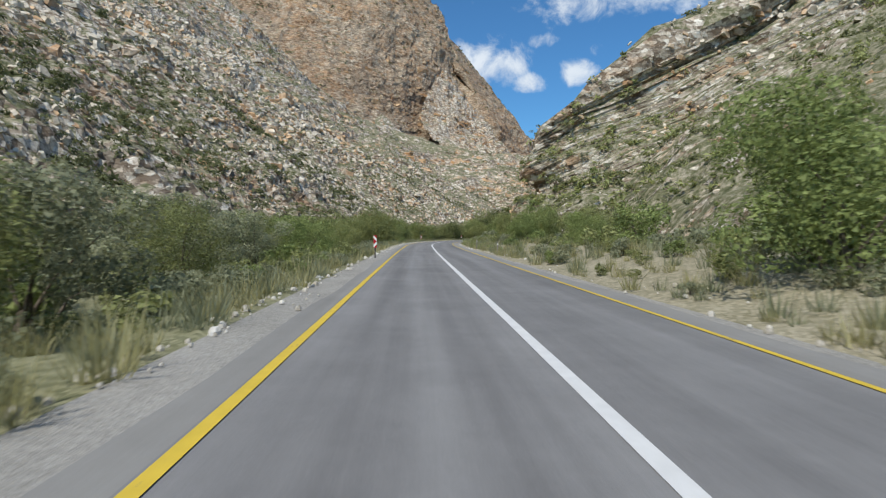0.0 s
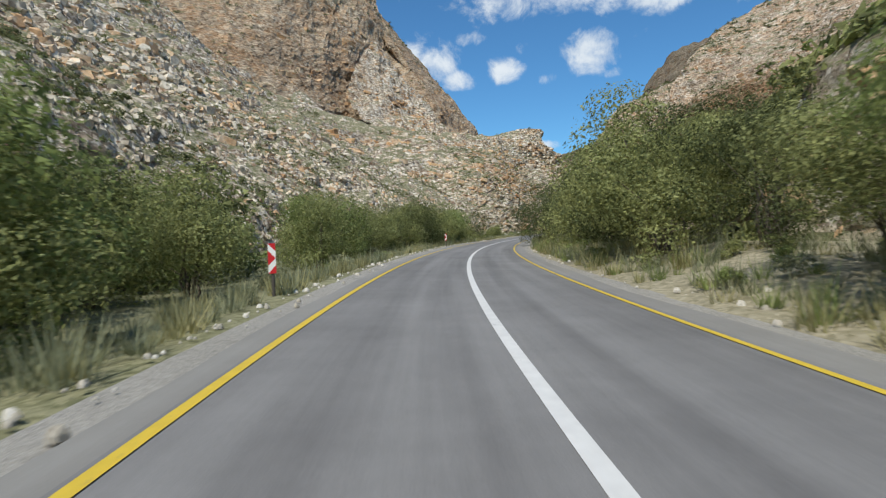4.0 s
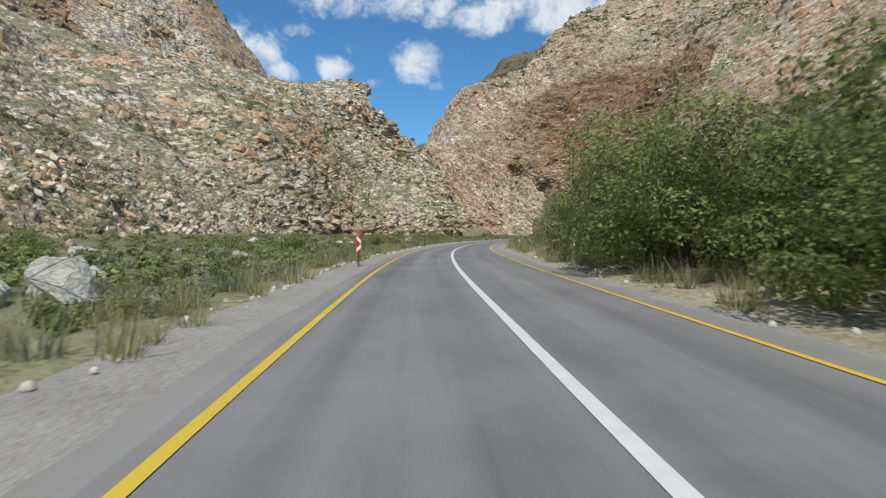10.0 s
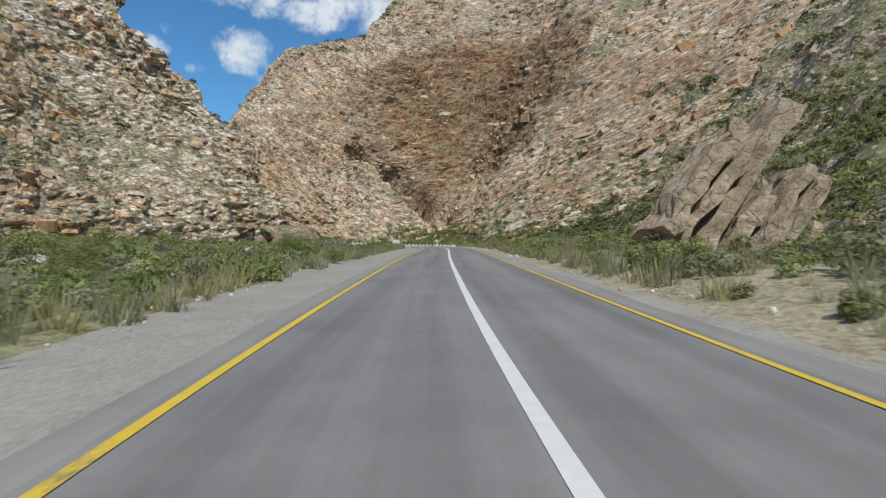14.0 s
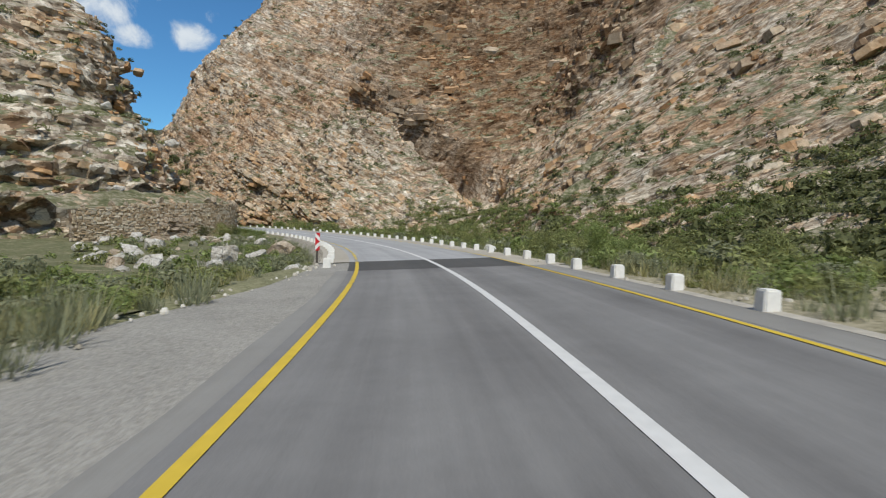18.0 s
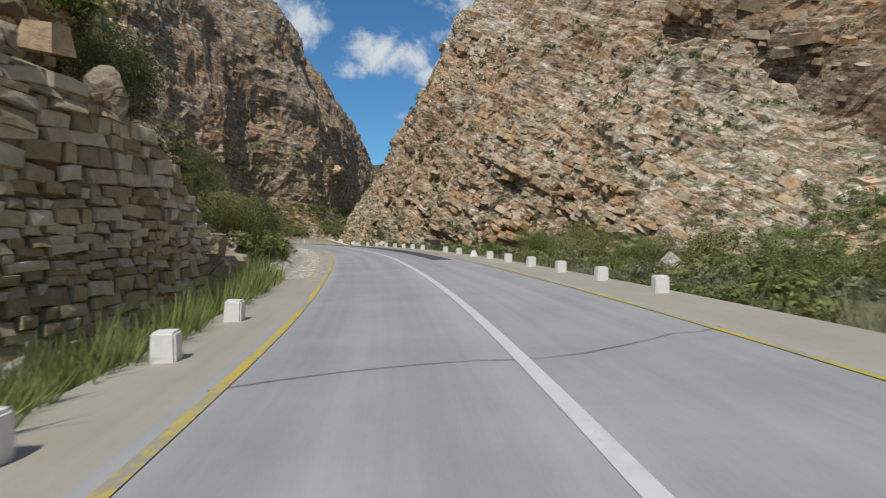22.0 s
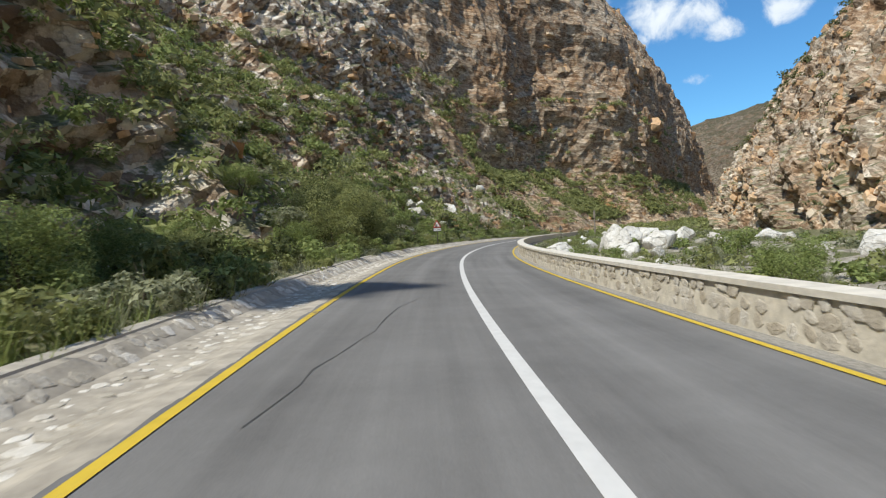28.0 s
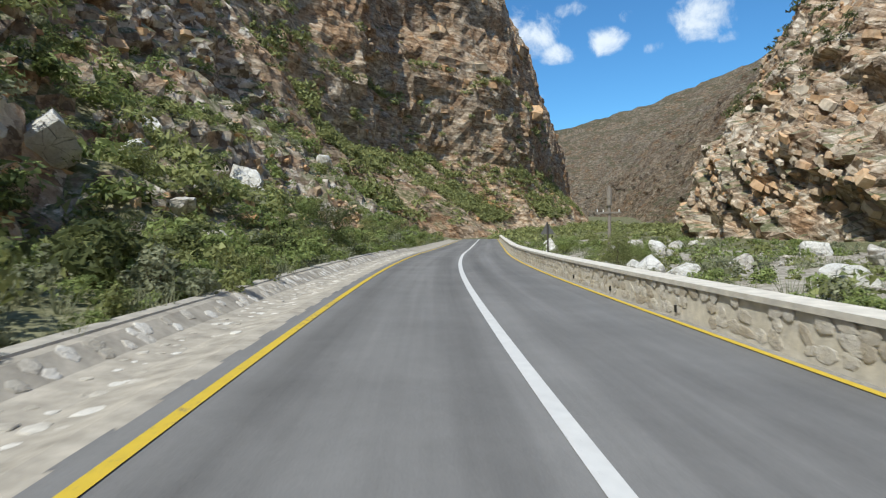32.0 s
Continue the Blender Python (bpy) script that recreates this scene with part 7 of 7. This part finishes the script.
def warning_triangle(s, l, label, symbol, plate_text="", turn=4.0, foot=1.95, side=0.9):
    ob = sign_root("warning_sign", s, l, label, turn, "warning signs")
    base = foot + (0.36 if plate_text else 0)
    part("post", rod(0.045, -0.8, base + 0.6, POST, y=0.07), ob)
    k = side / 0.9
    tri = part("triangle", slab(triangle(side, base), 0.004, SIGN_RED, "triangle"), ob, "red bordered triangle")
    inner = [(x * 0.72, base + 0.26 * k + (z - base - 0.26 * k) * 0.72) for x, z in triangle(side, base)]
    part("field", slab(inner, 0.003, SIGN_WHITE, "field", -0.004), tri, "white field")
    for pts in symbol:
        part("symbol", slab([(x * k, base + z * k) for x, z in pts], 0.003, SIGN_BLACK, "symbol", -0.008), tri, "black symbol")
    if plate_text:
        plate = part("plate", slab(box(-0.42, 0.42, foot - 0.02, foot + 0.30), 0.004, SIGN_WHITE, "plate"), ob, "white plate with black lettering")
        part("border", slab(box(-0.45, 0.45, foot - 0.05, foot + 0.33), 0.003, SIGN_BLACK, "border", 0.005), plate)
        letter(plate, plate_text, 0.235, 0, foot + 0.055, SIGN_BLACK)
    return ob


def letter(parent, words, size, x, z, mat, y=-0.006, squeeze=0.82):
    cu = bpy.data.curves.new("lettering", "FONT")
    cu.body = words
    cu.size = size
    cu.align_x = "CENTER"
    cu.extrude = 0.001
    cu.materials.append(mat)
    ob = new("lettering", cu)
    ob.parent = parent
    ob.matrix_local = pose(x, y, z, 90, 0, 0) @ Matrix.Diagonal((squeeze, 1, 1, 1))
    return ob


BEND = [[(0.05, 0.1), (0.12, 0.1), (0.12, 0.36), (-0.06, 0.36), (-0.06, 0.29), (0.05, 0.29)], [(-0.05, 0.22), (-0.05, 0.43), (-0.2, 0.325)]]
FALL = [[(-0.2, 0.09), (0.0, 0.09), (-0.03, 0.2), (-0.09, 0.42), (-0.12, 0.4)], [(0.0, 0.28), (0.06, 0.26), (0.06, 0.33), (0.02, 0.34)],
        [(0.05, 0.18), (0.12, 0.16), (0.12, 0.22), (0.07, 0.24)], [(0.13, 0.09), (0.2, 0.09), (0.19, 0.15), (0.14, 0.16)], [(0.02, 0.09), (0.07, 0.09), (0.06, 0.13), (0.02, 0.13)]]
warning_triangle(339.4, -5.25, "red triangle warning sign with a black bend arrow", BEND)
warning_triangle(746.9, -5.55, "red triangle falling rocks sign with a distance plate", FALL, "For 10km", 30.0, 1.73, 0.98)


def grey_back(s, l, label, up=2.0, turn=180.0):
    ob = sign_root("sign_back", s, l, label, turn, "signs facing away")
    part("post", rod(0.055, -0.5, up + 0.8, POST, y=0.05), ob)
    part("triangle", slab(triangle(0.9, up), 0.004, STEEL, "triangle"), ob, "bare grey metal back")
    return ob


grey_back(468.0, 6.2, "grey back of a triangular road sign on a dark post")
grey_back(792, 5.6, "grey back of a sign on a dark post", 2.3)


def drift_board():
    ob = sign_root("place_name_board", 465.6, -7.5, "white place name board with blue wave on two dark posts", 8, "")
    for x in (-0.36, 0.36):
        part("post", rod(0.06, -0.5, 1.1, POST, x, 0.06), ob)
    board = part("board", slab(box(-0.56, 0.56, 0.72, 1.22), 0.006, SIGN_WHITE, "board"), ob, "white board with a thin dark border")
    part("border", slab(box(-0.585, 0.585, 0.695, 1.245), 0.004, STEEL, "border", 0.007), board)
    letter(board, "ONTPLOFFINGS", 0.165, 0, 1.0, SIGN_BLACK, squeeze=0.78)
    n = 24
    up = [(-0.24 + 0.48 * k / n, 0.865 + 0.014 * math.sin(k * 2 * math.pi / 6)) for k in range(n + 1)]
    wave = up + [(x, z - 0.03) for x, z in reversed(up)]
    part("wave", slab(wave, 0.003, SIGN_BLUE, "wave", -0.005), board, "blue wave mark")


drift_board()


def distance_plate():
    ob = sign_root("distance_marker", 661.3, 4.4, "small white distance plate on a post behind the wall", 4)
    part("post", rod(0.02, -1.8, 0.95, POST, y=0.03), ob)
    plate = part("plate", slab(box(-0.095, 0.095, 0.75, 1.01), 0.004, SIGN_WHITE, "plate"), ob)
    for z in (0.91, 0.81):
        part("mark", slab(box(-0.06, 0.06, z, z + 0.05), 0.002, SIGN_BLACK, "mark", -0.003), plate, "dark unreadable line")


distance_plate()


def dark_board():
    ob = sign_root("notice_board", 627.0, 8.7, "dark notice board with pale marks on two posts", 12, "")
    for x in (-0.4, 0.4):
        part("post", rod(0.05, -1.2, 1.5, POST, x, 0.05), ob)
    board = part("board", slab(box(-0.55, 0.55, 0.85, 1.65), 0.01, POST, "board"), ob, "dark board with a pale rim")
    part("rim", slab(box(-0.59, 0.59, 0.81, 1.69), 0.006, STEEL, "rim", 0.011), board)
    for x0, x1, z in ((-0.35, 0.3, 1.42), (-0.3, 0.2, 1.24), (-0.34, 0.34, 1.06)):
        part("mark", slab(box(x0, x1, z, z + 0.04), 0.002, STEEL, "mark", -0.006), board, "pale unreadable line")


dark_board()


def marker_post(s, l, h=1.05):
    ob = sign_root("marker_post", s, l, "slim grey wooden marker post on the verge", 0, "marker posts", 2.0, "post")
    part("shaft", rod(0.05, -0.4, h, WOOD_POST, sides=8), ob)
    part("reflector", slab(box(-0.03, 0.03, h - 0.28, h - 0.16), 0.004, SIGN_WHITE, "reflector", -0.055), ob, "white reflector strip")


for s, l in ((63.4, 4.8), (177.2, 4.75), (189.6, 5.0), (311, 4.6), (46, 4.8), (296, 5.0)):
    marker_post(s, l)


# ---- line pole in the river bed ----
def line_pole(s, l):
    ob = sign_root("utility_pole", s, l, "weathered dark wooden line pole standing in the river bed", 6, "", 0.6, "utility pole")
    bm = bmesh.new()
    bmesh.ops.create_cone(bm, cap_ends=True, segments=12, radius1=0.16, radius2=0.11, depth=6.6, matrix=Matrix.Translation((0, 0, 2.5)))
    part("shaft", bm_mesh(bm, "shaft", WOOD_POST), ob)
    bm = bmesh.new()
    bmesh.ops.create_cube(bm, size=1.0, matrix=Matrix.Translation((-0.1, -0.15, 3.75)) @ Matrix.Diagonal((1.9, 0.1, 0.13, 1)))
    part("crossarm", bm_mesh(bm, "crossarm", WOOD_POST), ob)
    bm = bmesh.new()
    bmesh.ops.create_cone(bm, cap_ends=True, segments=14, radius1=0.2, radius2=0.2, depth=1.3, matrix=Matrix.Translation((0, -0.05, 4.95)))
    part("transformer", bm_mesh(bm, "transformer", WOOD_POST), ob, "dark cylindrical housing near the top")
    for x in (-0.95, -0.5, 0.7):
        part("insulator", rod(0.045, 3.8, 4.0, SIGN_WHITE, x, -0.15, 8), ob, "small pale insulator")


line_pole(799.4, 11.1)

# ---- small stones on the shoulders ----
def pebbles():
    rng = np.random.default_rng(91)
    vs, fs, n0 = [], [], 0
    kinds = [pebble(rng, 6, 0.6) for _ in range(6)]
    n = 2600
    left = rng.random(n) < 0.65
    s = np.where(left, -5 + 510 * rng.random(n), 505 * rng.random(n))
    l = np.where(left, -np.interp(s, [0, 100, 255, 330, 385, 475, 500], [4.9, 4.5, 5.7, 5.0, 6.4, 8.6, 5.0]) + np.abs(rng.normal(size=n)) * 0.4 - 0.35, 4.2 + np.abs(rng.normal(size=n)) * 0.9)
    p = on_road(s, l)
    for k in range(n):
        v, f = kinds[k % 6]
        r = 0.03 + 0.09 * rng.random() ** 3
        a = rng.random() * 6.28
        c, d = math.cos(a) * r * 1.6, math.sin(a) * r * 1.6
        vs.append(np.stack([v[:, 0] * c - v[:, 1] * d, v[:, 0] * d + v[:, 1] * c, v[:, 2] * r], -1) + p[k])
        fs.append(f + n0)
        n0 += len(v)
    ob = new("loose_stones", mesh_from("loose_stones", np.concatenate(vs), np.concatenate(fs), GUTTER_STONE))
    tagged(ob, "loose pale stones along the road shoulders", "stones", kind="stuff")


pebbles()
